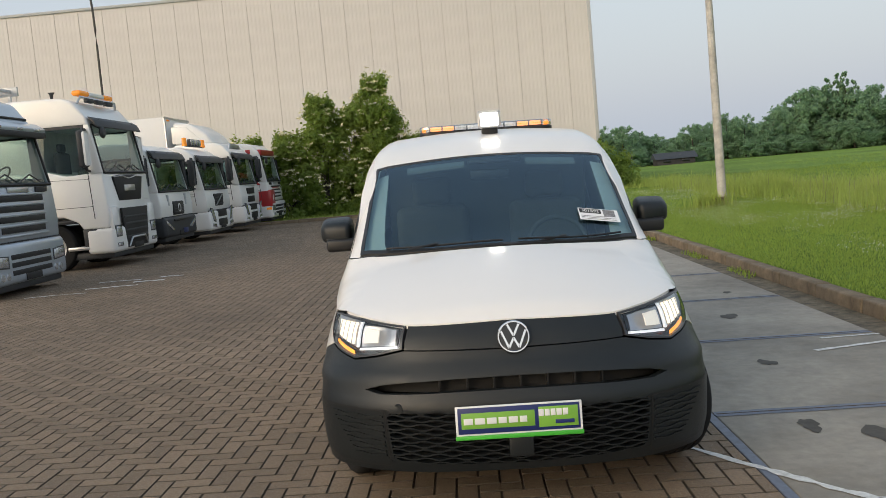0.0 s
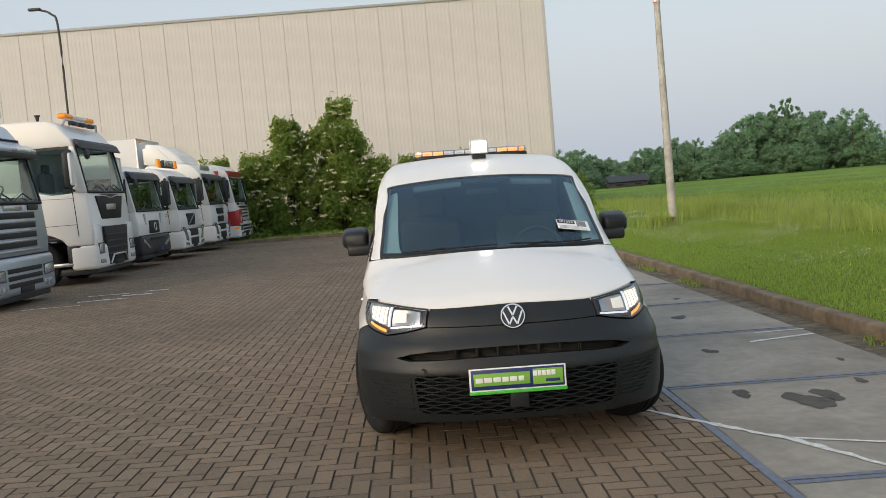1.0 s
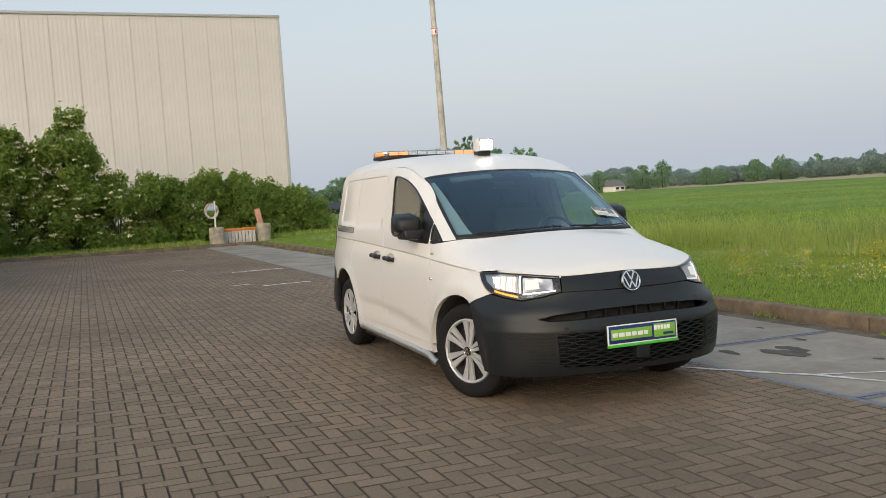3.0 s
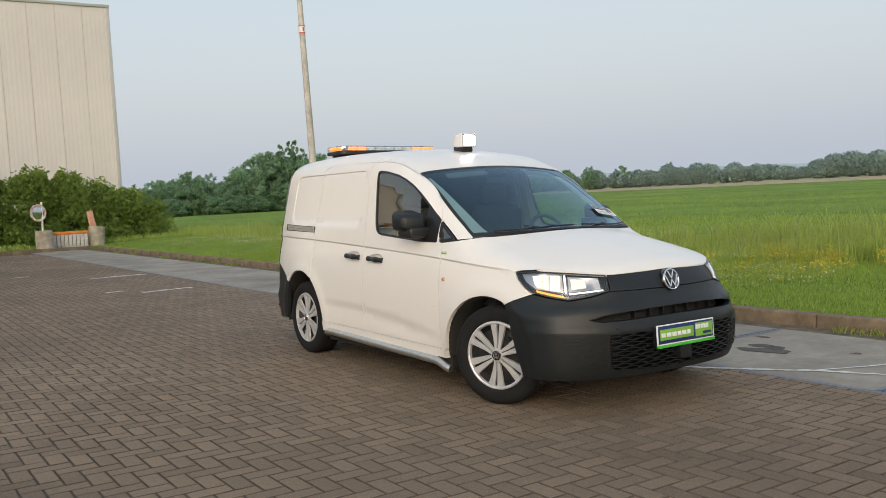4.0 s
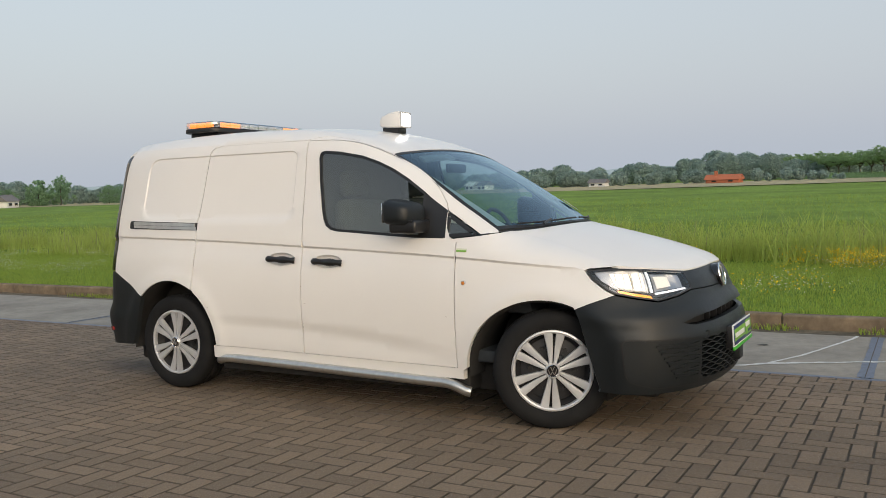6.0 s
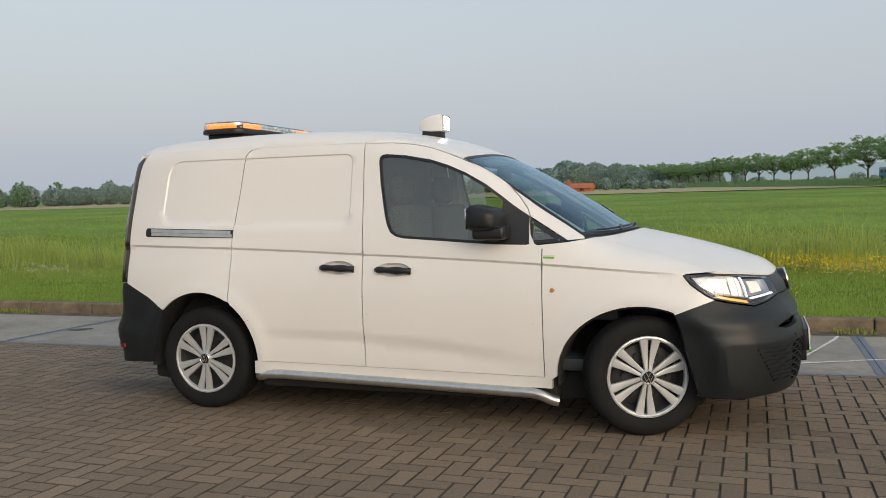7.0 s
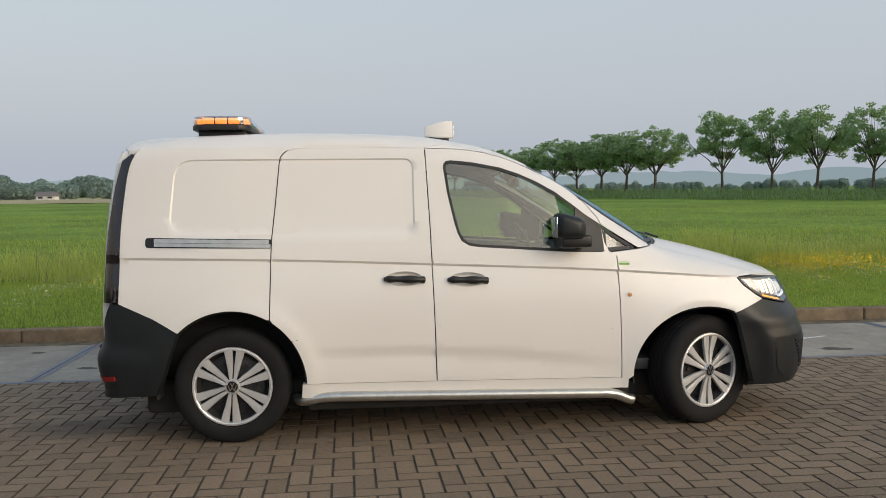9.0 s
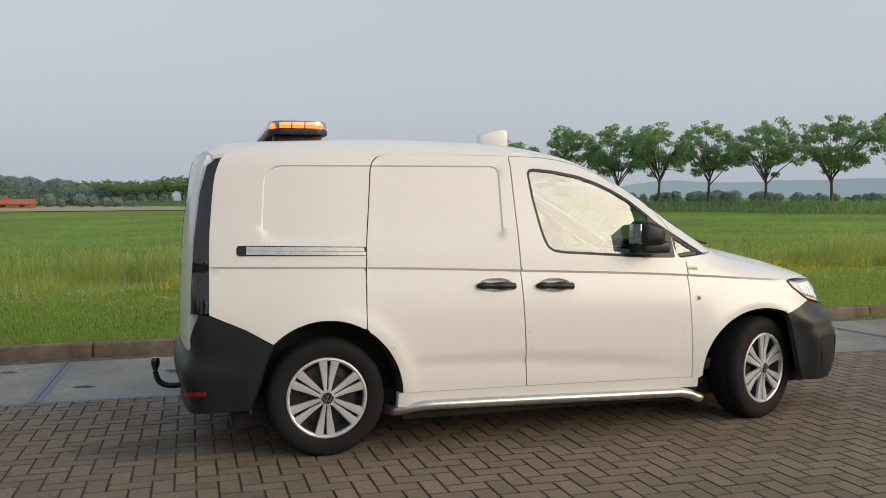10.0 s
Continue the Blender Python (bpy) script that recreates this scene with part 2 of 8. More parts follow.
M_WALL_SEAM = mat("cladding_seam", (0.46, 0.44, 0.42), 0.6, vary=0.1)
M_ROOFTRIM = mat("grey_roof_trim", (0.42, 0.43, 0.44), 0.5, vary=0.05)
M_GALV = mat("galvanised_steel", (0.44, 0.42, 0.385), 0.75, metal=0.0, vary=0.22, scale=7, stain=0.25, stain_scale=1.5)

# ---- ground: one sheet to the horizon ----


def ground_z(x, y):
    if x < 3.5 and y < 29.6:
        return -SLOPE * max(x, -14.0) - 0.13
    edge = -SLOPE * 3.4 + 0.10
    if x < 8.0:
        k = min(max((x - 3.5) / 2.5, 0), 1)
        h = edge + 0.10 * k * k * (3 - 2 * k)
    else:
        k = min(max((x - 8.0) / 10, 0), 1)
        h = edge + 0.10 - 0.75 * k * k * (3 - 2 * k)
    if x < 3.5:
        h = 0.16
    if y > 33:
        k = min((y - 33) / 30, 1)
        h = h * (1 - k) - 0.55 * k
    return h + 0.05 * noise.noise((x * 0.15, y * 0.15, 0)) * (1 if x > 5 or y > 33 else 0.0)


def axis_steps(cuts):
    out = []
    for a, b, st in cuts:
        n = max(1, round((b - a) / st))
        out += [a + (b - a) * i / n for i in range(n)]
    return out + [cuts[-1][1]]


GX = axis_steps([(-1500, -200, 260), (-200, -30, 34), (-30, 3.49, 4.2), (3.49, 3.51, 1), (3.51, 8, 0.5), (8, 20, 1.0), (20, 60, 5), (60, 300, 24), (300, 2500, 220)])
GY = axis_steps([(-1500, -200, 260), (-200, -20, 18), (-20, 29.59, 1.24), (29.59, 29.61, 1), (29.61, 40, 1.5), (40, 80, 5), (80, 300, 22), (300, 2500, 220)])
_v = [(x, y, ground_z(x, y)) for y in GY for x in GX]
_w = len(GX)
_f = [(j * _w + i, j * _w + i + 1, (j + 1) * _w + i + 1, (j + 1) * _w + i) for j in range(len(GY) - 1) for i in range(_w - 1)]
solid("ground", mesh_of("ground", _v, _f, M_GRASS, True), Matrix(), "flat green meadow and grass verge round a paved yard", "ground", kind="structure")

# yard bed, below the pavers
LANE0 = 1.19
yard = solid("yard_paving", box("yard_bed", -70, 1.13, -70, 27.2, -0.12, -0.008, M_SUB, 0, smooth=False), YARD, "brown clay brick pavers laid in herringbone over a yard", "paving", kind="structure")

# concrete lane: slabs with a steel-blue strip in every joint
lane = thing("concrete_lane", YARD, "grey concrete slabs with blue-grey joint strips and oil stains beside the kerb", "lane", kind="structure")
JOINTS = [-0.82 + 2.0 * i for i in range(-16, 16)]
for a, b in zip(JOINTS[:-1], JOINTS[1:]):
    ga, gb = (0.03 if -8 < e < 6 else 0.003 for e in (a, b))
    part("slab", box("slab", LANE0 + 0.004, 3.02, a + ga, b - gb, -0.14, 0.0, M_CONC, 0.004 if a > 6 else 0.006, 1), lane)
for a in [e for e in JOINTS if -8 < e < 6]:
    js = part("joint_strip", box("joint_strip", LANE0 + 0.004, 3.02, a - 0.026, a + 0.026, -0.1, -0.003, M_SEAM, 0.002, 1), lane, "blue-grey filled joint")
    part("seal_smear", mesh_of("seal_smear", [(LANE0 + 0.004 + 1.81 * i / 12, a + q * (0.048 + 0.012 * noise.noise((a, i * 0.7, q))), 0.0035) for q in (-1, 1) for i in range(13)], [(i, i + 1, i + 14, i + 13) for i in range(12)], M_SEAM), js)
    part("joint_line", box("joint_line", LANE0 + 0.01, 3.01, a - 0.0025, a + 0.0025, 0.0, 0.0060, M_SUB, 0), js, "dark open joint")
part("edge_strip", box("edge_strip", LANE0 - 0.055, LANE0, JOINTS[0], JOINTS[-1], -0.1, 0.001, M_SEAM, 0.003, 1), lane, "blue-grey steel edge strip")
part("gutter", box("gutter", 3.02, 3.31, JOINTS[0], JOINTS[-1], -0.14, -0.006, mat("mossy_gutter", (0.13, 0.105, 0.07), 0.9, vary=0.5, scale=9, stain=0.4, stain_scale=3, bump=0.008, bscale=40), 0.004, 1), lane, "dirty gutter course with moss")

# kerb stones
kerb = thing("kerb", YARD, "weathered brown-grey concrete kerb stones along the grass verge", "kerb", kind="structure")
_k = bm_mesh("kerb_stone", box_bm(bmesh.new(), 3.31, 3.47, 0.004, 0.996, -0.2, 0.125, 0.022, 3), M_KERB, True)
for i in range(-24, 28):
    part("kerb_stone", _k, kerb, m=pose(random.uniform(-0.006, 0.006), i, random.uniform(-0.006, 0.004)))
_k2 = bm_mesh("kerb_stone", box_bm(bmesh.new(), 0.004, 0.996, 0, 0.16, -0.2, 0.125, 0.022, 3), M_KERB, True)
back_kerb = thing("kerb_back", YARD @ pose(3.35, 29.18, 0, 0, 0, 180 + 14), "weathered kerb stones below the shrubs at the yard's end", "kerb", kind="structure")
for i in range(18):
    part("kerb_stone", _k2, back_kerb, m=pose(i, random.uniform(-0.01, 0.01), random.uniform(-0.006, 0.004)))

# plain unseen hall across the yard, closing the place behind the camera
# added to block low sky light and fill reflections
far_hall = thing("hall_opposite", pose(-34, 0, 0), "plain beige hall closing the yard, added unseen to shape the light", "hall", kind="structure")
part("wall", box("wall", -0.5, 0.0, -70, 60, -0.5, 5.5, M_WALL, 0), far_hall)

# ---- warehouse ----
hall = thing("warehouse", pose(0, 0, 0), "large windowless warehouse clad in pale beige ribbed steel", "warehouse", kind="structure")
HX0, HX1, HY, HH = -75.0, 6.85, 38.0, 11.05


def cladding(name, length, height, pitch=0.30, rib=0.035):
    """Trapezoid ribs along x, face towards -y."""
    pr = []
    n = int(length / pitch)
    for i in range(n):
        x = i * pitch
        pr += [(x, 0), (x + pitch * 0.36, 0), (x + pitch * 0.46, -rib), (x + pitch * 0.90, -rib)]
    pr.append((length, 0))
    v, f = [], []
    for x, y in pr:
        v += [(x, y, 0), (x, y, height)]
    for i in range(len(pr) - 1):
        f.append((2 * i, 2 * i + 2, 2 * i + 3, 2 * i + 1))
    return mesh_of(name, v, f, M_WALL)


_p = cladding("cladding_sheet", 1.185, HH + 0.6, 0.197, 0.003)
x = HX1
while x > HX0:
    x -= 1.2
    part("cladding_sheet", _p, hall, m=pose(x + 0.007, HY, -0.6))
    part("cladding_seam", box("cladding_seam", x - 0.005, x + 0.012, HY - 0.016, HY + 0.02, -0.6, HH, M_WALL_SEAM, 0), hall)
part("core", box("core", HX0, HX1 - 0.02, HY + 0.03, HY + 45, -0.8, HH - 0.1, M_WALL, 0), hall)
part("side_cladding", cladding("side_cladding", 45, HH + 0.6, 0.3, 0.03), hall, m=pose(HX1, HY, -0.6, 0, 0, 90))
part("corner_trim", box("corner_trim", HX1 - 0.12, HX1 + 0.05, HY - 0.05, HY + 0.12, -0.6, HH, M_ROOFTRIM, 0.01), hall, "folded corner trim")
part("roof_trim", box("roof_trim", HX0, HX1 + 0.07, HY - 0.07, HY + 0.14, HH - 0.04, HH + 0.10, M_ROOFTRIM, 0.02), hall, "grey roof edge trim")
part("roof", box("roof", HX0, HX1, HY + 0.14, HY + 45, HH - 0.1, HH + 0.1, M_ROOFTRIM, 0), hall)

# ---- the van ----
# its own frame: s runs along the van (front at -2.22, rear at +2.2), x to its left, z up, ground at 0
M_WHITE = mat("white_van_paint", (0.80, 0.775, 0.745), 0.30, coat=0.6, vary=0.012, scale=1.1)
M_WHITE.node_tree.nodes["Principled BSDF"].inputs["Coat Roughness"].default_value = 0.10
M_PLASTIC = mat("dark_grey_bumper_plastic", (0.0100, 0.0128, 0.0147), 0.42, spec=0.42, vary=0.12, scale=6, bump=0.0004, bscale=700, rvary=0.06)
M_BLACK = mat("black_trim", (0.012, 0.012, 0.013), 0.42, vary=0.1)
M_GLOSSBLACK = mat("gloss_black", (0.008, 0.008, 0.009), 0.12, coat=0.5)
M_RUBBER = mat("tyre_rubber", (0.0095, 0.0095, 0.010), 0.80, spec=0.3, vary=0.25, scale=9, bump=0.001, bscale=120)
M_RIM = mat("silver_hubcap", (0.60, 0.605, 0.615), 0.33, metal=0.45, vary=0.03, scale=12)
M_STEEL = mat("black_steel_wheel", (0.022, 0.022, 0.024), 0.55, vary=0.3)
M_CHROME = mat("chrome", (0.82, 0.82, 0.83), 0.12, metal=1.0)
M_INOX = mat("brushed_steel_tube", (0.62, 0.60, 0.56), 0.30, metal=0.9, vary=0.1, scale=20)
M_DARKIN = mat("dark_cabin_plastic", (0.030, 0.036, 0.042), 0.6, vary=0.2)
M_SEAT = mat("charcoal_seat_cloth", (0.075, 0.074, 0.070), 0.9, vary=0.2, scale=30, bump=0.002, bscale=300)
M_LINER = mat("light_cabin_lining", (0.60, 0.575, 0.53), 0.8, vary=0.06)
M_FLAP = mat("grey_sun_shade", (0.17, 0.18, 0.17), 0.85, vary=0.08)
M_BULK = mat("grey_bulkhead", (0.10, 0.103, 0.104), 0.8, vary=0.1)
M_UNDER = mat("underbody", (0.016, 0.015, 0.014), 0.85, vary=0.3)


def glass_mat(name, tint, rough=0.0, gloss=0.06, sheen=(0.82, 0.92, 1.0)):
    m = bpy.data.materials.new(name)
    m.use_nodes = True
    n, l = m.node_tree.nodes, m.node_tree.links
    n.remove(n["Principled BSDF"])
    lw, pw, fr, tr, gl, mx = n.new("ShaderNodeLayerWeight"), n.new("ShaderNodeMath"), n.new("ShaderNodeMath"), n.new("ShaderNodeBsdfTransparent"), n.new("ShaderNodeBsdfGlossy"), n.new("ShaderNodeMixShader")
    lw.inputs["Blend"].default_value = 0.5
    pw.operation, fr.operation = "POWER", "MULTIPLY_ADD"
    pw.inputs[1].default_value = 4.0
    fr.inputs[1].default_value, fr.inputs[2].default_value = 0.85, gloss
    l.new(lw.outputs["Facing"], pw.inputs[0])
    l.new(pw.outputs[0], fr.inputs[0])
    tr.inputs["Color"].default_value = (*tint, 1)
    gl.inputs["Roughness"].default_value = rough
    gl.inputs["Color"].default_value = (*sheen, 1)
    l.new(fr.outputs[0], mx.inputs[0])
    l.new(tr.outputs[0], mx.inputs[1])
    l.new(gl.outputs[0], mx.inputs[2])
    l.new(mx.outputs[0], n["Material Output"].inputs["Surface"])
    return m


M_GLASS = glass_mat("tinted_car_glass", (0.74, 0.81, 0.70), 0.0, 0.16, (1.0, 0.97, 0.90))
M_SCREEN = glass_mat("blue_tinted_screen", (0.52, 0.68, 0.72), 0.0, 0.09, (0.64, 0.84, 1.0))
M_CLEAR = glass_mat("clear_lamp_cover", (0.93, 0.94, 0.95))


def curve_fn(pts):
    """A smooth line through (position, value) pairs, as a function of arrays."""
    xs, ys = np.array([p[0] for p in pts], float), np.array([p[1] for p in pts], float)
    d = np.gradient(ys, xs)

    def f(x):
        x = np.clip(np.asarray(x, float), xs[0], xs[-1])
        i = np.clip(np.searchsorted(xs, x) - 1, 0, len(xs) - 2)
        h = xs[i + 1] - xs[i]
        t = (x - xs[i]) / h
        return ((2 * t ** 3 - 3 * t ** 2 + 1) * ys[i] + (t ** 3 - 2 * t ** 2 + t) * h * d[i] + (-2 * t ** 3 + 3 * t ** 2) * ys[i + 1] + (t ** 3 - t ** 2) * h * d[i + 1])
    return f


side_w = curve_fn([(0.10, 0.855), (0.25, 0.89), (0.40, 0.906), (0.60, 0.912), (0.78, 0.903), (0.90, 0.888), (0.97, 0.875), (1.05, 0.865), (1.15, 0.848), (1.35, 0.806), (1.58, 0.760), (1.80, 0.700)])
top_z = curve_fn([(-2.6, 0.60), (-2.25, 0.79), (-2.12, 0.862), (-1.9, 0.945), (-1.6, 1.030), (-1.4, 1.078), (-1.28, 1.105), (-1.20, 1.135), (-1.0, 1.262), (-0.75, 1.410), (-0.5, 1.545), (-0.38, 1.602), (-0.15, 1.685), (0.17, 1.752), (0.7, 1.785), (1.4, 1.780), (1.9, 1.748), (2.1, 1.715), (2.4, 1.63)])
nose_s = curve_fn([(0.10, -2.06), (0.17, -2.125), (0.22, -2.165), (0.28, -2.19), (0.36, -2.203), (0.45, -2.210), (0.55, -2.212), (0.62, -2.195), (0.70, -2.155), (0.78, -2.125), (0.86, -2.090), (1.0, -2.0), (1.3, -1.8)])
tail_s = curve_fn([(0.10, 2.10), (0.25, 2.14), (0.32, 2.135), (0.42, 2.165), (0.54, 2.168), (0.60, 2.150), (0.70, 2.150), (0.90, 2.145), (1.20, 2.125), (1.50, 2.085), (1.68, 2.05), (1.80, 1.99)])


belt_z = curve_fn([(-2.0, 0.855), (-1.6, 0.880), (-0.8, 0.942), (0.258, 0.997), (1.126, 1.035), (1.87, 1.053), (2.3, 1.06)])
low_z = curve_fn([(-1.2, 0.365), (-0.85, 0.405), (-0.3, 0.470), (0.2, 0.507), (0.9, 0.518), (1.3, 0.518)])


def smax(a, b, r):
    h = np.maximum(r - np.abs(a - b), 0) / r
    return np.maximum(a, b) + h * h * r * 0.25


def body_f(x, s, z):
    """Below zero inside the van's skin."""
    ax = np.abs(x)
    w = side_w(z) - 0.05 * np.clip((s - 1.2) / 0.67, 0, 2) ** 2 - (0.03 + 0.043 * np.clip((z - 0.62) / 0.2, 0, 1)) * np.clip((-0.7 - s) / 1.0, 0, 2) ** 2 - 0.35 * np.clip(z - 0.95, 0, 0.3) * np.clip((-0.5 - s) / 0.6, 0, 1)
    # flared arches
    w = w + 0.012 * np.exp(-(((np.hypot(s - 1.3775, z - 0.318) - 0.45) / 0.05) ** 2)) + 0.014 * np.exp(-(((np.hypot(s + 1.3775, z - 0.318) - 0.44) / 0.06) ** 2))
    # crease below the windows and the hollow over the sill
    zc, zl = belt_z(s), low_z(s)
    w = w - 0.0125 * np.clip((zc - z) / 0.014, 0, 1) * np.exp(-np.clip(zc - 0.014 - z, 0, 1) / 0.09) * np.clip((s + 1.75) / 0.3, 0, 1)
    fade = np.clip((1.02 - s) / 0.35, 0, 1) * np.clip((s + 0.90) / 0.45, 0, 1)
    w = w - 0.014 * fade * np.where(z > zl, 0, np.where(z > zl - 0.028, (zl - z) / 0.028, np.clip((z - zl + 0.14) / 0.112, 0, 1)))
    d1 = ax - w
    crown = np.where(s < -1.2, 0.17, np.where(s < -0.35, 0.17 - 0.08 * (s + 1.2) / 0.85, 0.09))
    ea, eb = np.clip((s + 1.75) / 0.5, 0, 1), np.clip((-0.05 - s) / 0.35, 0, 1)
    bow = 0.10 * ax ** 2 * ea * ea * (3 - 2 * ea) * eb * eb * (3 - 2 * eb)      # the screen bows forward in the middle
    ec, ed = np.clip((s + 1.40) / 0.35, 0, 1), np.clip((-0.20 - s) / 0.35, 0, 1)
    steep = 0.97 - 0.11 * ec * ec * (3 - 2 * ec) * ed * ed * (3 - 2 * ed)
    d2 = (z - top_z(s - bow) + crown * ax ** 2) * steep
    d3 = nose_s(z) + 0.12 * ax ** 2 + (0.42 + 0.2 * np.clip((z - 0.58) / 0.17, 0, 1)) * ax ** 4 - s
    d4 = s - tail_s(z) + 0.09 * ax ** 2
    up = np.clip((z - 0.9) / 0.4, 0, 1)
    f = smax(d1, d2, 0.09 + 0.03 * up)
    f = smax(f, d4, 0.10)
    return smax(f, d3, 0.08)


def solve(fn, lo, hi, n):
    lo, hi = np.full(n, lo, float), np.full(n, hi, float)
    for _ in range(34):
        m = (lo + hi) / 2
        ins = fn(m) < 0
        lo, hi = np.where(ins, m, lo), np.where(ins, hi, m)
    return (lo + hi) / 2


def on_side(a, b, d=0.0, sign=-1):
    a, b = np.asarray(a, float), np.asarray(b, float)
    x = solve(lambda m: body_f(m, a, b), 0, 1.1, len(a)) - d
    return np.stack([sign * x, a, b], 1)


def on_top(a, b, d=0.0):
    a, b = np.asarray(a, float), np.asarray(b, float)
    z = solve(lambda m: body_f(a, b, m), 0.3, 2.0, len(a)) - d
    return np.stack([a, b, z], 1)


NOSE_C = -1.2


def on_nose(a, b, d=0.0):
    """a: angle round the nose in radians (0 ahead, negative to the van's right), b: height."""
    a, b = np.asarray(a, float), np.asarray(b, float)
    r = solve(lambda m: body_f(m * np.sin(a), NOSE_C - m * np.cos(a), b), 0.1, 1.6, len(a)) - d
    return np.stack([r * np.sin(a), NOSE_C - r * np.cos(a), b], 1)


def on_tail(a, b, d=0.0):
    a, b = np.asarray(a, float), np.asarray(b, float)
    s = solve(lambda m: body_f(a, m, b), 1.0, 2.5, len(a)) - d
    return np.stack([a, s, b], 1)


def round_poly(pts, r, n=5):
    """Rounds the corners of an outline; r one radius or a list."""
    out = []
    k = len(pts)
    for i in range(k):
        p0, p, p1 = Vector(pts[i - 1]), Vector(pts[i]), Vector(pts[(i + 1) % k])
        rr = r[i] if isinstance(r, (list, tuple)) else r
        u, v = p0 - p, p1 - p
        rr = min(rr, u.length * 0.45, v.length * 0.45)
        if rr < 1e-4:
            out.append(tuple(p))
            continue
        a, b = p + u.normalized() * rr, p + v.normalized() * rr
        for j in range(n + 1):
            t = j / n
            out.append(tuple((1 - t) ** 2 * a + 2 * t * (1 - t) * p + t * t * b))
    return out


def inset_poly(pts, d):
    """Moves an outline inwards by d."""
    P = [Vector(p) for p in pts]
    k = len(P)
    area = sum(P[i].x * P[(i + 1) % k].y - P[(i + 1) % k].x * P[i].y for i in range(k))
    sg = 1 if area > 0 else -1
    out = []
    for i in range(k):
        u, v = (P[i] - P[i - 1]), (P[(i + 1) % k] - P[i])
        if u.length < 1e-6 or v.length < 1e-6:
            continue
        n1, n2 = Vector((-u.y, u.x)).normalized() * sg, Vector((-v.y, v.x)).normalized() * sg
        n = n1 + n2
        n = n / max(n.length_squared / 2, 0.35)
        out.append(tuple(P[i] + n * d))
    return out


def inside(px, py, poly):
    q = np.asarray(poly)
    x0, y0 = q[:, 0], q[:, 1]
    x1, y1 = np.roll(x0, -1), np.roll(y0, -1)
    r = np.zeros(len(px), bool)
    for a, b, c, d in zip(x0, y0, x1, y1):
        if b != d:
            r ^= ((b > py) != (d > py)) & (px < (c - a) * (py - b) / (d - b) + a)
    return r


def dense(poly, step):
    out = []
    for i, p in enumerate(poly):
        q = poly[(i + 1) % len(poly)]
        n = max(1, int(math.hypot(q[0] - p[0], q[1] - p[1]) / step))
        out += [(p[0] + (q[0] - p[0]) * k / n, p[1] + (q[1] - p[1]) * k / n) for k in range(n)]
    return out


from mathutils.geometry import delaunay_2d_cdt


def patch(name, outline, proj, material, holes=(), step=0.045, lip=0.012, gap=0.0, raise_by=0.0, shape=None, lines=()):
    """A piece of skin: an outline (with holes) laid on the van's surface, its edges turned inwards."""
    if gap:
        outline = inset_poly(outline, gap)
    loops = [dense(outline, step)] + [dense(h, step) for h in holes]
    pts, edges = [], []
    for lp in loops:
        b = len(pts)
        pts += lp
        edges += [(b + i, b + (i + 1) % len(lp)) for i in range(len(lp))]
    for ln in lines:                       # folds that the mesh must follow
        fs_ = step * 0.6
        d = dense(list(ln), fs_)
        d = d[:len(d) - max(1, int(math.hypot(ln[-1][0] - ln[0][0], ln[-1][1] - ln[0][1]) / fs_)) + 1] if ln[0] != ln[-1] else d + [d[0]]
        m = inside(np.array([p[0] for p in d]), np.array([p[1] for p in d]), loops[0])
        for h in loops[1:]:
            m &= ~inside(np.array([p[0] for p in d]), np.array([p[1] for p in d]), h)
        prev = None
        for p, ok_ in zip(d, m):
            if not ok_:
                prev = None
                continue
            pts.append(p)
            if prev is not None:
                edges.append((prev, len(pts) - 1))
            prev = len(pts) - 1
    q = np.array(pts)
    lo, hi = q.min(0), q.max(0)
    gx, gy = np.meshgrid(np.arange(lo[0] + step / 2, hi[0], step), np.arange(lo[1] + step / 2, hi[1], step))
    gx, gy = gx.ravel(), gy.ravel()
    keep = inside(gx, gy, loops[0])
    for h in loops[1:]:
        keep &= ~inside(gx, gy, h)
    gx, gy = gx[keep], gy[keep]
    far = np.array([np.min((q[:, 0] - a) ** 2 + (q[:, 1] - b) ** 2) > (step * 0.62) ** 2 for a, b in zip(gx, gy)], bool)
    pts2 = pts + [(a, b) for a, b in zip(gx[far], gy[far])] if len(gx) else pts
    vs, es, fs, *_r = delaunay_2d_cdt([Vector(p) for p in pts2], edges, [], 0, 1e-6)
    V = np.array([(v.x, v.y) for v in vs])
    F = np.array([f for f in fs if len(f) == 3])
    c = V[F].mean(1)
    ok = inside(c[:, 0], c[:, 1], loops[0])
    for h in loops[1:]:
        ok &= ~inside(c[:, 0], c[:, 1], h)
    F = F[ok]
    dd = -raise_by if shape is None else -(raise_by + shape(V[:, 0], V[:, 1]))
    P = proj(V[:, 0], V[:, 1], dd)
    L = proj(V[:, 0], V[:, 1], lip - raise_by)
    # turn the faces outwards
    out = (P - proj(V[:, 0], V[:, 1], 0.05))
    nrm = np.cross(P[F[:, 1]] - P[F[:, 0]], P[F[:, 2]] - P[F[:, 0]])
    flip = (nrm * out[F[:, 0]]).sum(1) < 0
    F[flip] = F[flip][:, ::-1]
    verts = P.tolist()
    faces = [tuple(f) for f in F]
    if lip:
        seen = {}
        for f in faces:
            for i in range(3):
                e = (f[i], f[(i + 1) % 3])
                seen[e] = 1
        rim = [e for e in seen if (e[1], e[0]) not in seen]
        ids = {}
        for a, b in rim:
            for k in (a, b):
                if k not in ids:
                    ids[k] = len(verts)
                    verts.append(L[k].tolist())
        faces += [(b, a, ids[a], ids[b]) for a, b in rim]
    me = mesh_of(name, verts, faces, material, True)
    me.set_sharp_from_angle(angle=radians(38))
    return me


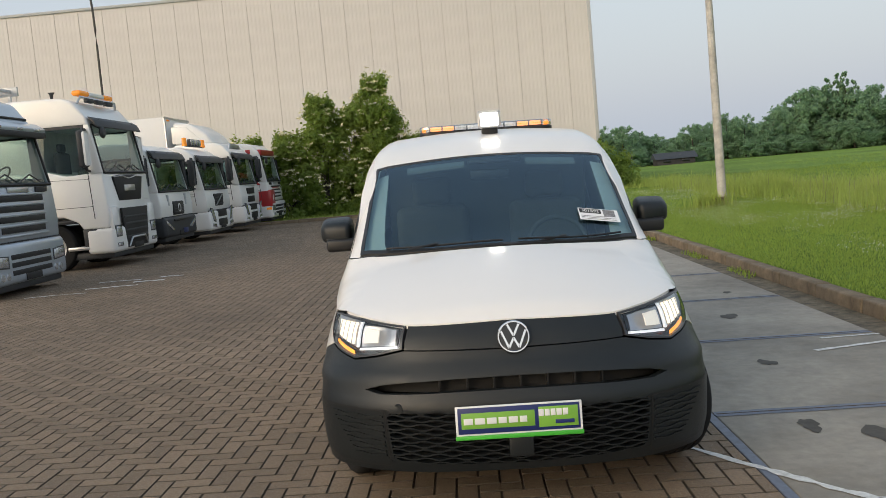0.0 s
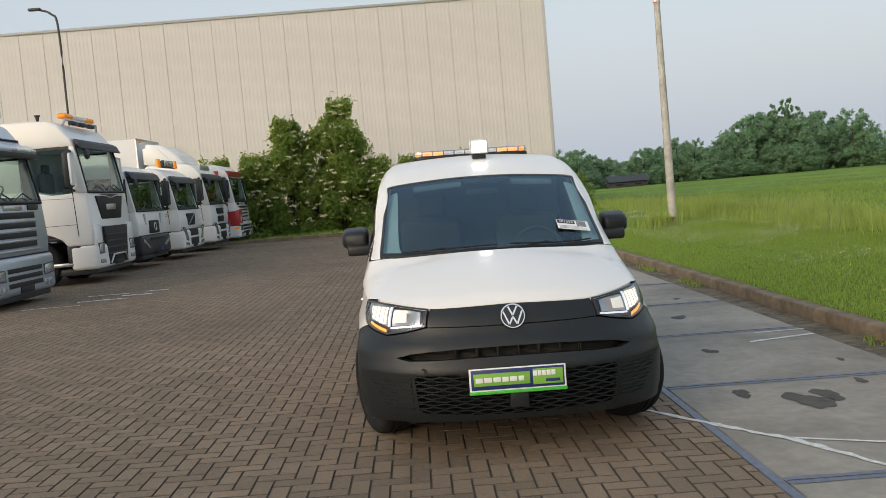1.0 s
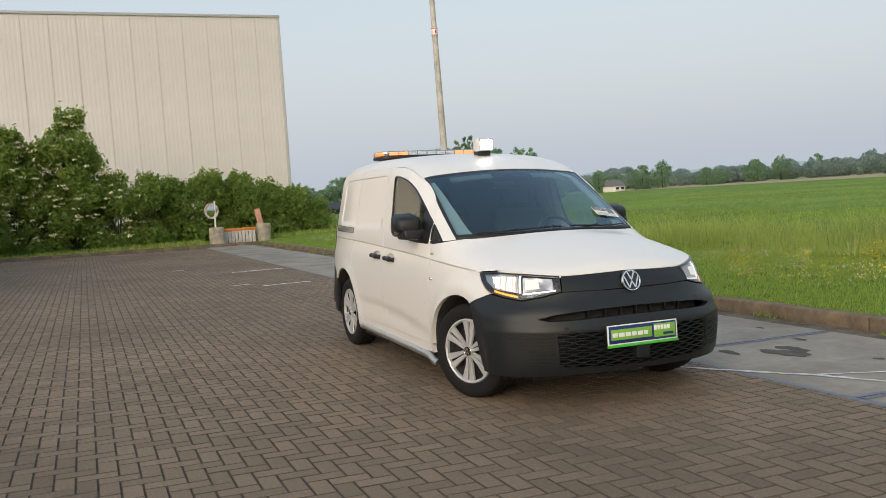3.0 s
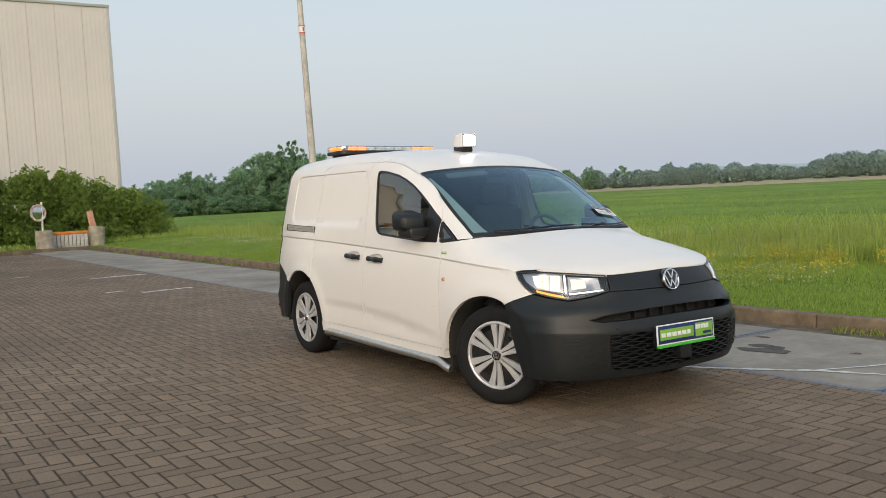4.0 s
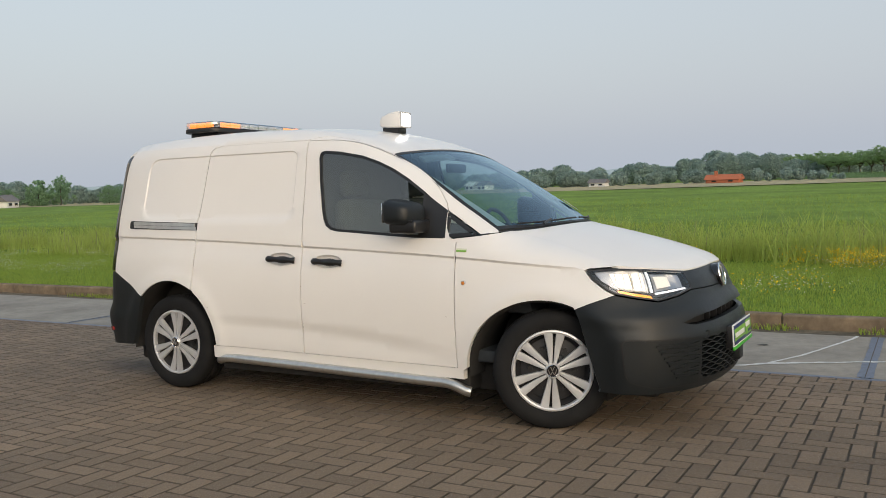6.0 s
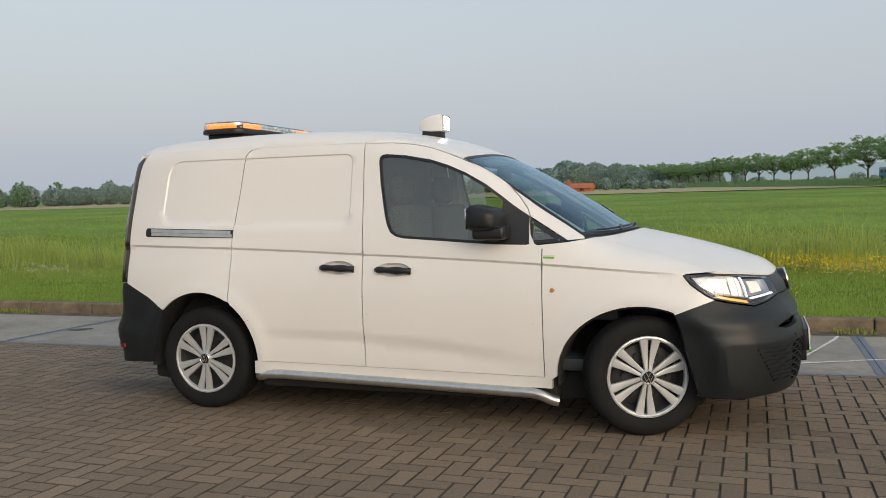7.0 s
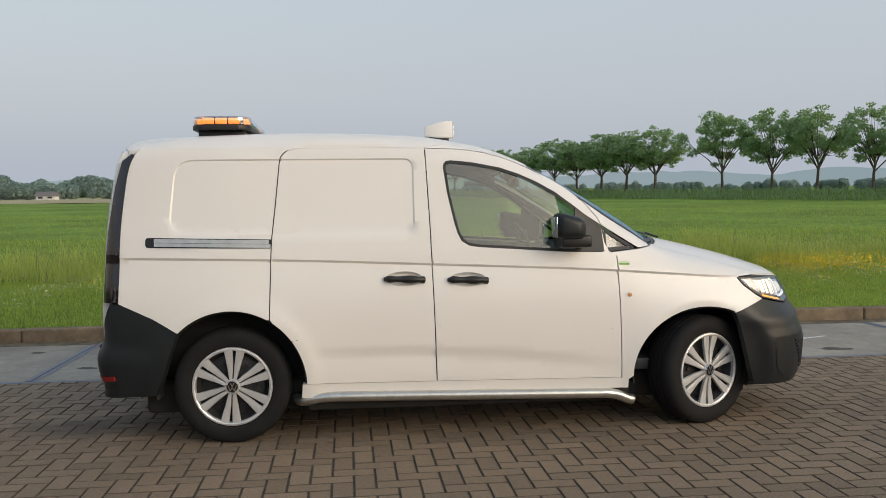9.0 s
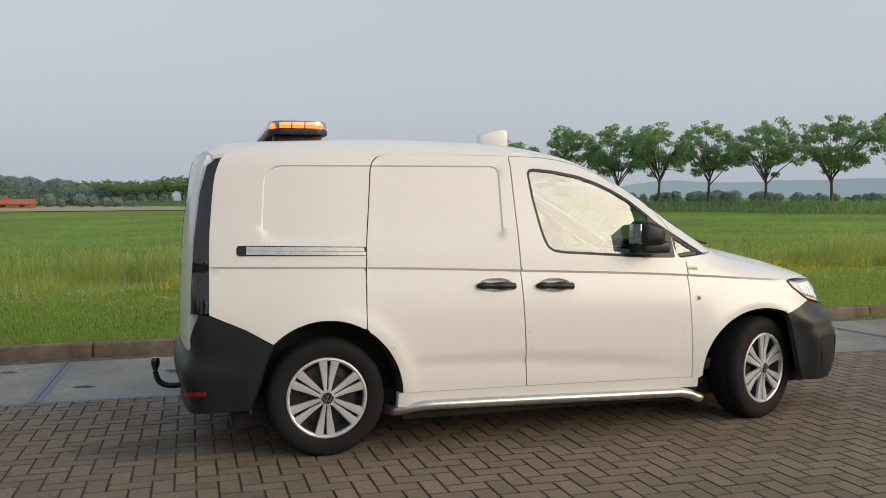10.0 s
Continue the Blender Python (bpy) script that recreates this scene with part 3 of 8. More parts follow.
def sided(sign):
    return lambda a, b, d=0.0: on_side(a, b, d, sign)


def arc(cx, cz, ra, rb, a0, a1, n=22):
    return [(cx + ra * math.cos(radians(a0 + (a1 - a0) * i / n)), cz + rb * math.sin(radians(a0 + (a1 - a0) * i / n))) for i in range(n + 1)]


van = thing("van", YARD, "white panel van with dark grey bumpers, parked on brown pavers", "van")

ROOF_Z = 1.668
# outlines in the side view (s, z)
DOOR_TOP = [tuple(p)[:2] for p in smooth_line([(0.262, 1.655, 0), (0.05, 1.648, 0), (-0.15, 1.612, 0), (-0.35, 1.535, 0), (-0.52, 1.448, 0), (-0.66, 1.345, 0), (-0.745, 1.245, 0)], 24)]
DOOR = [(0.221, 0.325), (0.244, 1.19)] + DOOR_TOP + [(-0.765, 1.20), (-0.775, 1.10), (-0.80, 1.045), (-0.842, 1.02), (-0.857, 0.31)]
WIN = [(0.118, 1.586), (0.146, 1.581), (0.160, 1.566), (0.163, 1.540), (0.145, 1.40), (0.108, 1.22), (0.090, 1.160), (0.068, 1.118), (0.030, 1.093), (-0.02, 1.083), (-0.30, 1.063), (-0.56, 1.045), (-0.762, 1.040), (-0.752, 1.20), (-0.61, 1.312), (-0.50, 1.393), (-0.388, 1.457), (-0.28, 1.505), (-0.166, 1.543), (0.0, 1.575)]
ARCH_R = arc(1.3775, 0.318, 0.42, 0.436, 5, 121, 30)          # from the sill side up and back
ARCH_F = arc(-1.3775, 0.318, 0.45, 0.392, 0, 113, 30)
QWIN = round_poly([(-0.770, 1.043), (-0.770, 1.190), (-0.975, 1.058)], [0.012, 0.012, 0.03])
SLIDE = [(0.229, 0.325), (0.252, 1.19), (0.270, 1.657), (0.6, 1.660), (1.0, 1.657), (1.055, 1.645), (1.085, 1.615), (1.096, 1.575), (1.118, 1.35), (1.139, 1.16), (1.143, 1.10), (1.150, 0.90), (1.156, 0.70)]
# ARCH_R runs from s=1.80 to lower s; the sliding door ends on its front branch
ARCH_FRONT = arc(1.3775, 0.318, 0.42, 0.436, 121, 178, 18)
ARCH_REAR = arc(1.3775, 0.318, 0.42, 0.436, 47, 121, 22)
SLIDE = SLIDE + ARCH_FRONT[1:]
LAMP_FRONT = [tuple(p)[:2] for p in smooth_line([(1.990, 0.805, 0), (1.987, 0.92, 0), (1.980, 1.20, 0), (1.957, 1.45, 0), (1.938, 1.56, 0), (1.912, 1.63, 0)], 20)]
QUARTER = [(1.164, 0.70)] + list(reversed(ARCH_REAR[:-1])) + [(1.672, 0.640), (1.80, 0.715), (1.990, 0.800)] + LAMP_FRONT[1:] + [(1.88, ROOF_Z), (1.5, ROOF_Z), (0.27, ROOF_Z), (0.275, 1.662), (0.6, 1.666), (1.0, 1.663), (1.062, 1.650), (1.093, 1.618), (1.104, 1.575), (1.126, 1.35), (1.147, 1.16), (1.151, 1.10), (1.158, 0.90)]
_sx = smooth_line([(-0.345, 0.695, 0), (-0.55, 0.713, 0), (-0.80, 0.735, 0), (-1.0, 0.750, 0), (-1.06, 0.752, 0)], 16)
SCREEN_EDGE = [(p[1], p[2]) for p in on_top([-q[1] for q in _sx], [q[0] for q in _sx])]
ROOF_FRONT = [(p[1], p[2]) for p in on_top([-0.694, -0.694, -0.694, -0.694, -0.690], [-0.30, -0.22, -0.12, 0.0, 0.13])]
PILLAR = [(0.262, ROOF_Z)] + ROOF_FRONT[::-1] + SCREEN_EDGE + [(-1.07, 1.069), (-0.985, 1.062), (-0.772, 1.197)] + list(reversed([(a - 0.0035, b + 0.003) for a, b in DOOR_TOP]))
LAMP_CUT = [(p[1], p[2]) for p in on_nose([0.935, 1.00, 1.06, 1.10, 1.124, 1.093, 1.023, 0.979], [0.886, 0.885, 0.8825, 0.879, 0.869, 0.822, 0.764, 0.741])]
HOOD_EDGE = [tuple(p)[:2] for p in smooth_line([(-1.115, 1.073, 0), (-1.25, 1.036, 0), (-1.45, 0.985, 0), (-1.65, 0.925, 0), (LAMP_CUT[0][0], LAMP_CUT[0][1] + 0.003, 0)], 44)]
FENDER = [(-0.865, 0.27), (-0.850, 1.018), (-0.81, 1.036), (-0.985, 1.052), (-1.07, 1.064)] + HOOD_EDGE + LAMP_CUT[1:] + [(-1.64, 0.700), (-1.562, 0.668)] + [p for p in reversed(ARCH_F) if p[0] > -1.56]


def handle_outline(s0, z0):
    return [(s0 + 0.108 * math.cos(2 * math.pi * i / 28), z0 + 0.004 + 0.041 * math.sin(2 * math.pi * i / 28)) for i in range(28)]


def framed(s0, s1, z0, z1, r, lean):
    """The outline of a pressed field and its floor, as two loops."""
    o = round_poly([(s0 + lean * (z0 - 1.4), z0), (s1 + lean * (z0 - 1.4), z0), (s1 + lean * (z1 - 1.4), z1), (s0 + lean * (z1 - 1.4), z1)], r, 6)
    i = inset_poly(o, 0.0085)
    return [o + [o[0]], i + [i[0]]]


FIELDS = framed(0.335, 1.35, 1.165, 1.600, 0.06, 0.0) + framed(0.95, 1.70, 1.175, 1.600, 0.11, -0.08)
_ls = np.linspace(-1.55, 1.95, 60)
FOLDS = [[(a, float(belt_z(a)) - d) for a in _ls] for d in (0.0, 0.014)] + [[(a, float(low_z(a)) - d) for a in _ls if -0.86 < a < 1.0] for d in (0.0, 0.028, 0.14)]


def paint_relief(a, b):
    """The shallow framed fields pressed into the blank side panels."""
    def field(s0, s1, z0, z1, r, lean):
        q = np.maximum(np.abs(a - lean * (b - 1.4) - (s0 + s1) / 2) - (s1 - s0) / 2 + r, 0) ** 2 + np.maximum(np.abs(b - (z0 + z1) / 2) - (z1 - z0) / 2 + r, 0) ** 2
        d = np.sqrt(q) - r
        return -0.0075 * np.clip(-d / 0.008, 0, 1)
    seam = 1.099 + 0.115 * (1.575 - b)      # the rear edge of the sliding door
    return field(0.335, 1.35, 1.165, 1.600, 0.05, 0.0) * (a < seam) + field(0.95, 1.70, 1.175, 1.600, 0.10, -0.08) * (a > seam)


for sign in (-1, 1):
    pr = sided(sign)
    door = part("front_door", patch("front_door", DOOR, pr, M_WHITE, holes=[WIN, handle_outline(0.042, 0.896)], gap=-0.001, step=0.04, lines=FOLDS), van, "white front door")
    part("sliding_door" if sign < 0 else "side_panel", patch("sliding_door", SLIDE, pr, M_WHITE, holes=[handle_outline(0.405, 0.907)], gap=-0.001, step=0.03, shape=paint_relief, lines=FIELDS + FOLDS), van, "blank white sliding door")
    part("rear_quarter_panel", patch("rear_quarter_panel", QUARTER, pr, M_WHITE, gap=-0.001, step=0.03, shape=paint_relief, lines=FIELDS + FOLDS), van)
    part("pillar", patch("pillar", PILLAR, pr, M_WHITE, gap=0.001, step=0.025), van)
    part("front_fender", patch("front_fender", FENDER, pr, M_WHITE, gap=-0.001, step=0.03, lip=0.03, lines=FOLDS), van)
    # glass and its black surround
    part("window_surround", patch("window_surround", WIN, pr, M_BLACK, holes=[inset_poly(WIN, 0.016)], raise_by=-0.004, step=0.03, lip=0.01), door, "black rubber window surround")
    GL = [p for p in inset_poly(WIN, 0.014) if p[0] > -0.60]
    fin = [(-0.600, 1.052), (-0.772, 1.043), (-0.766, 1.200), (-0.612, 1.303)]
    part("window_glass", patch("window_glass", GL, pr, M_GLASS, raise_by=-0.012, step=0.06, lip=0), door, "lightly tinted side window")
    part("mirror_mount", patch("mirror_mount", fin, pr, M_BLACK, raise_by=0.002, step=0.03), door)
    q = part("quarter_window", patch("quarter_window", QWIN, pr, M_BLACK, holes=[inset_poly(QWIN, 0.02)], raise_by=-0.002, step=0.03), van, "small black-framed quarter window")
    part("pane", patch("pane", inset_poly(QWIN, 0.018), pr, M_GLASS, raise_by=-0.008, step=0.03, lip=0), q)
    # sill below the doors
    part("sill", patch("sill", [(-0.90, 0.245), (-0.90, 0.303), (-0.86, 0.3065), (0.20, 0.3215), (0.955, 0.3295), (0.985, 0.3295), (0.99, 0.25)], pr, M_WHITE, step=0.05, lip=0.06), van)

# roof, screen and bonnet (x, s)
side_pts = [(0.262 - 0.0, ROOF_Z)] + [(a, ROOF_Z) for a in np.linspace(0.35, 1.88, 16)] + [(1.915, 1.662), (1.95, 1.655)]
edge_up = ROOF_FRONT + side_pts
E3 = on_side([p[0] for p in edge_up], [p[1] for p in edge_up])
xs_r, ss_r = -E3[:, 0], E3[:, 1]
SC = on_side([p[0] for p in SCREEN_EDGE], [p[1] for p in SCREEN_EDGE])
scx, scs = -SC[:, 0], SC[:, 1]
top_line = [(x, -0.395 + 0.05 * (x / scx[0]) ** 2) for x in np.linspace(scx[0], -scx[0], 21)]
rear_line = [(x, 2.035 - 0.085 * (x / xs_r[-1]) ** 4) for x in np.linspace(xs_r[-1], -xs_r[-1], 21)]
ROOF = [(a, b) for a, b in zip(xs_r, ss_r)] + rear_line[1:-1] + [(-a, b) for a, b in zip(xs_r[::-1], ss_r[::-1])] + [(x, s) for x, s in reversed(top_line)]
part("roof", patch("roof", ROOF, on_top, M_WHITE, step=0.05, lip=0.02, gap=0.0), van)
base_line = [(x, -1.265 + 0.205 * (x / scx[-1]) ** 2) for x in np.linspace(-scx[-1], scx[-1], 25)]
SCREEN = [(x, s) for x, s in top_line] + [(-a, b) for a, b in zip(scx[1:], scs[1:])] + base_line[1:-1] + [(a, b) for a, b in zip(scx[::-1], scs[::-1])][:-1]
screen = part("windscreen", patch("windscreen", SCREEN, on_top, M_BLACK, holes=[round_poly(inset_poly(SCREEN, 0.022), 0.0)], raise_by=-0.002, step=0.05, lip=0.01), van, "tinted windscreen with a black border")
part("glass", patch("glass", inset_poly(SCREEN, 0.020), on_top, M_SCREEN, raise_by=-0.004, step=0.06, lip=0), screen)
HE = on_side([p[0] for p in HOOD_EDGE], [p[1] for p in HOOD_EDGE])
hx, hs = -HE[:, 0], HE[:, 1]
cowl = [(x, -1.295 + 0.18 * (x / hx[0]) ** 2) for x in np.linspace(-hx[0], hx[0], 25)]
_fe = smooth_line([(0.925, 0.888, 0), (0.85, 0.882, 0), (0.75, 0.872, 0), (0.62, 0.861, 0), (0.507, 0.851, 0), (0.40, 0.851, 0), (0.25, 0.854, 0), (0.085, 0.857, 0)], 40)
_fe = on_nose([p[0] for p in _fe], [p[1] for p in _fe])
front_edge = [(hx[-1], hs[-1])] + [(p[0], p[1]) for p in _fe]
HOOD = [(a, b) for a, b in zip(hx, hs)] + front_edge[1:] + [(-a, b) for a, b in reversed(front_edge)] + [(-a, b) for a, b in zip(hx[::-1], hs[::-1])][1:] + cowl[1:-1]
part("bonnet", patch("bonnet", HOOD, on_top, M_WHITE, gap=0.0, step=0.04, lip=0.02), van, "white bonnet")

# ---- van: bumpers, lamps, wheels, cabin ----


LAMP = [(0.500, 0.750), (0.62, 0.722), (0.749, 0.702), (0.87, 0.722), (0.972, 0.745), (1.015, 0.768), (1.085, 0.824), (1.116, 0.868), (1.10, 0.874), (0.95, 0.880), (0.75, 0.868), (0.62, 0.857), (0.507, 0.848)]
_e = on_side([-1.690, -1.665, -1.632, -1.600, -1.575], [0.245, 0.33, 0.45, 0.57, 0.64])
BUMP_LOW = [(0.0, 0.232), (0.30, 0.232), (0.60, 0.230), (0.85, 0.228), (0.98, 0.230), (1.06, 0.233)] + [(math.atan2(-p[0], NOSE_C - p[1]), p[2]) for p in _e]
_e = on_side([-1.562, -1.64], [0.666, 0.698])
_e = [(math.atan2(-p[0], NOSE_C - p[1]), p[2]) for p in _e]
BUMP_TOP = _e + [(0.979, 0.738), (0.87, 0.716), (0.749, 0.696), (0.62, 0.716), (0.498, 0.744), (0.30, 0.742), (0.10, 0.740)]
BUMPER = BUMP_LOW + BUMP_TOP + [(-a, b) for a, b in reversed(BUMP_TOP)] + [(-a, b) for a, b in reversed(BUMP_LOW)][:-1]
SLOT = [(0.645, 0.588), (0.56, 0.610), (0.45, 0.624), (0.25, 0.634), (0.0, 0.636)]
SLOT_L = [(0.0, 0.582), (0.25, 0.580), (0.45, 0.574), (0.57, 0.572)]
SLOT = SLOT + [(-a, b) for a, b in reversed(SLOT)][1:] + [(-a, b) for a, b in reversed(SLOT_L)] + SLOT_L[1:]
MESH_HOLE = [(0.0, 0.265), (0.30, 0.270), (0.50, 0.285), (0.525, 0.30), (0.535, 0.485), (0.52, 0.497), (0.30, 0.500), (0.0, 0.502)]
MESH_HOLE = MESH_HOLE + [(-a, b) for a, b in reversed(MESH_HOLE)][1:-1]


def bumper_shape(a, b):
    ab = np.abs(a)
    ridge = 0.012 * np.exp(-(((b - (0.665 - 0.05 * ab)) / 0.028) ** 2)) * np.clip((1.15 - ab) / 0.3, 0, 1)
    e = np.clip((1.12 - ab) / 0.30, 0, 1)
    step = 0.016 * (1 / (1 + np.exp((b - 0.552 + 0.01 * ab) / 0.007))) * e * e * (3 - 2 * e)
    return ridge + step - 0.004


bumper = part("front_bumper", patch("front_bumper", BUMPER, on_nose, M_PLASTIC, holes=[SLOT, MESH_HOLE], step=0.028, lip=0.035, shape=bumper_shape), van, "dark grey unpainted front bumper")
part("air_slot", patch("air_slot", [(-0.66, 0.56), (0.66, 0.56), (0.66, 0.64), (-0.66, 0.64)], on_nose, M_UNDER, raise_by=-0.10, step=0.06, lip=0), bumper, "black air slot")
for a in (-0.34, -0.22, -0.10, 0.02, 0.14, 0.26, 0.38):
    p = on_nose([a], [0.6], 0.06)[0]
    part("slot_vane", box("slot_vane", p[0] - 0.004, p[0] + 0.004, p[1] - 0.012, p[1] + 0.02, 0.568, 0.64, M_BLACK, 0.001), bumper)
part("grille_backing", patch("grille_backing", [(-0.6, 0.24), (0.6, 0.24), (0.6, 0.52), (-0.6, 0.52)], on_nose, M_BLACK, raise_by=-0.06, step=0.08, lip=0), bumper)


def wave_mesh(a0, a1, rows, amp, lam, thick, depth, raise_by, phase=0.0):
    verts, faces = [], []
    n = int((a1 - a0) / 0.008)
    for k, z in enumerate(rows):
        t = np.linspace(a0, a1, n)
        zz = z + (0.012 * np.abs(t)) + amp * np.cos(2 * math.pi * t / lam + (k % 2) * math.pi + phase)
        ring = [on_nose(t, zz + thick / 2, -raise_by), on_nose(t, zz - thick / 2, -raise_by), on_nose(t, zz - thick / 2, depth), on_nose(t, zz + thick / 2, depth)]
        b = len(verts)
        for i in range(n):
            verts += [tuple(r[i]) for r in ring]
        for i in range(n - 1):
            for q in range(4):
                w = (q + 1) % 4
                faces.append((b + 4 * i + q, b + 4 * i + w, b + 4 * i + 4 + w, b + 4 * i + 4 + q))
        faces += [(b, b + 1, b + 2, b + 3), tuple(b + 4 * (n - 1) + q for q in (3, 2, 1, 0))]
    bm = bmesh.new()
    me = mesh_of("grille_mesh", verts, faces, None)
    bm.from_mesh(me)
    return bm_mesh("grille_mesh", bm, M_PLASTIC, 40)


ROWS_M = [0.272 + 0.0188 * i for i in range(13)]
part("grille_mesh", wave_mesh(-0.545, 0.545, ROWS_M, 0.0050, 0.112, 0.0070, 0.022, 0.013), bumper, "dark honeycomb lower grille")
for sg in (-1, 1):
    FOG = round_poly([(sg * 0.965, 0.512), (sg * 0.545, 0.503), (sg * 0.545, 0.262), (sg * 0.80, 0.262), (sg * 0.945, 0.300)], [0.03, 0.004, 0.004, 0.02, 0.05])
    fog = part("fog_panel", patch("fog_panel", FOG, on_nose, M_PLASTIC, raise_by=0.004, step=0.03, lip=0.02, shape=bumper_shape), bumper)
    part("panel_groove", patch("panel_groove", inset_poly(FOG, -0.007), on_nose, M_BLACK, holes=[FOG], raise_by=0.003, step=0.02, lip=0.0, shape=bumper_shape), fog)
    for i in range(9):
        part("wave_strip", wave_mesh(min(sg * 0.55, sg * (0.70 + 0.014 * i)), max(sg * 0.55, sg * (0.70 + 0.014 * i)), [0.30 + 0.0215 * i], 0.0030 * (-1) ** i, 0.112, 0.0095, 0.0, 0.0235), fog)
cap_ = on_nose([-0.485], [0.515], -0.007)[0]
part("tow_eye_cover", lathe("tow_eye_cover", [(0, -0.004), (0.021, -0.004), (0.0225, -0.001), (0.023, 0.012)], M_PLASTIC, "y"), bumper, m=pose(*cap_, 0, 0, -26))
part("radar_block", box("radar_block", -0.05, 0.052, -2.245, -2.12, 0.305, 0.405, M_PLASTIC, 0.006), bumper, "flat black sensor cover")

# grille band and badge
BAND = [(0.494, 0.749), (0.30, 0.747), (0.0, 0.745)]
BAND_T = [(0.0, 0.852), (0.085, 0.853), (0.25, 0.850), (0.40, 0.847), (0.50, 0.845)]
BAND = BAND + [(-a, b) for a, b in reversed(BAND)][1:] + [(-a, b) for a, b in reversed(BAND_T)] + BAND_T[1:]
part("grille_band", patch("grille_band", BAND, on_nose, M_PLASTIC, step=0.03, lip=0.02, shape=lambda a, b: -0.006 + 0.004 * np.sin((b - 0.745) * 60)), van, "dark ribbed grille band between the headlights")
bp = on_nose([0.0], [0.787], -0.006)[0]
badge = part("badge", lathe("badge", [(0, -0.010), (0.060, -0.008), (0.070, 0.0), (0.072, 0.03)], M_GLOSSBLACK, "y", 40), van, "round chrome and black emblem", m=pose(bp[0], bp[1], bp[2], -14))
part("ring", lathe("ring", [(0.058, -0.010), (0.0615, -0.015), (0.066, -0.015), (0.0695, -0.009), (0.066, -0.004), (0.060, -0.004)], M_CHROME, "y", 40, close=True), badge)


def stroke_bm(bm, pts, w, y0, y1):
    for (a, b), (c, d) in zip(pts[:-1], pts[1:]):
        u = Vector((c - a, d - b)).normalized()
        n = Vector((-u.y, u.x)) * w / 2
        q = [(a + n.x, b + n.y), (c + n.x, d + n.y), (c - n.x, d - n.y), (a - n.x, b - n.y)]
        lo, hi = [bm.verts.new((p[0], y0, p[1])) for p in q], [bm.verts.new((p[0], y1, p[1])) for p in q]
        bm.faces.new(lo)
        bm.faces.new(hi[::-1])
        for i in range(4):
            bm.faces.new((lo[i], hi[i], hi[(i + 1) % 4], lo[(i + 1) % 4]))
    return bm


part("emblem_strokes", bm_mesh("emblem_strokes", stroke_bm(stroke_bm(bmesh.new(), [(-0.024, 0.052), (0, 0.004), (0.024, 0.052)], 0.009, -0.014, -0.006), [(-0.052, 0.026), (-0.022, -0.046), (0, -0.004), (0.022, -0.046), (0.052, 0.026)], 0.009, -0.014, -0.006), M_CHROME), badge)

# registration plate in its holder
M_PLATE_W = mat("white_plate_rim", (0.75, 0.76, 0.76), 0.4)
M_BLUE = mat("deep_blue_print", (0.012, 0.025, 0.13), 0.4)
M_LIME = mat("lime_green_print", (0.19, 0.42, 0.055), 0.4)
M_GREENB = mat("green_holder", (0.06, 0.42, 0.04), 0.4)
plate = part("plate", box("plate", -0.262, 0.262, -0.012, -0.004, -0.062, 0.062, M_PLATE_W, 0.003), van, "blue and lime green dealer plate in a green holder", m=pose(-0.005, -2.240, 0.468, -3))
part("field", box("field", -0.252, 0.252, -0.0135, -0.011, -0.053, 0.055, M_BLUE, 0.001), plate)
part("print_bar", box("print_bar", -0.238, 0.066, -0.0155, -0.013, -0.032, 0.034, M_LIME, 0.001), plate)
part("print_bar", box("print_bar", 0.082, 0.244, -0.0155, -0.013, -0.040, 0.044, M_LIME, 0.001), plate)
for x0, x1 in ((-0.228, -0.190), (-0.182, -0.140), (-0.132, -0.092), (-0.084, -0.050), (-0.042, -0.004), (0.004, 0.034)):
    part("print_block", box("print_block", x0, x1, -0.0172, -0.015, -0.014, 0.012, M_PLATE_W, 0.001), plate)
for x0, x1 in ((0.082, 0.104), (0.108, 0.128), (0.132, 0.152), (0.156, 0.178), (0.182, 0.204)):
    part("print_block", box("print_block", x0, x1, -0.0172, -0.015, 0.006, 0.034, M_PLATE_W, 0.001), plate)
part("print_block", box("print_block", 0.150, 0.228, -0.0172, -0.015, -0.028, -0.012, M_BLUE, 0.001), plate)
part("holder", box("holder", -0.265, 0.265, -0.017, -0.002, -0.078, -0.060, M_GREENB, 0.003), plate, "green lower edge of the plate holder")

part("plate_backing", box("plate_backing", -0.255, 0.255, -0.004, 0.035, -0.068, 0.056, M_BLACK, 0.004), plate)

# headlights
M_REFL = mat("headlamp_reflector", (0.50, 0.50, 0.52), 0.36, metal=1.0, bump=0.003, bscale=40)
M_LAMPIN = mat("headlamp_housing", (0.035, 0.035, 0.038), 0.3)
M_BEAM = mat("lit_headlamp", (1, 0.9, 0.75), 0.3, emit=1.2, emit_color=(1.0, 0.82, 0.58))
M_GLOW = mat("lit_reflector_glow", (0.9, 0.85, 0.75), 0.3, emit=0.28, emit_color=(1.0, 0.92, 0.80))
M_DRL = mat("lit_daytime_lamp", (1, 1, 1), 0.3, emit=0.45, emit_color=(0.92, 0.95, 1.0))
M_AMBER = mat("lit_indicator", (1, 0.4, 0.03), 0.3, emit=1.0, emit_color=(1.0, 0.34, 0.03))


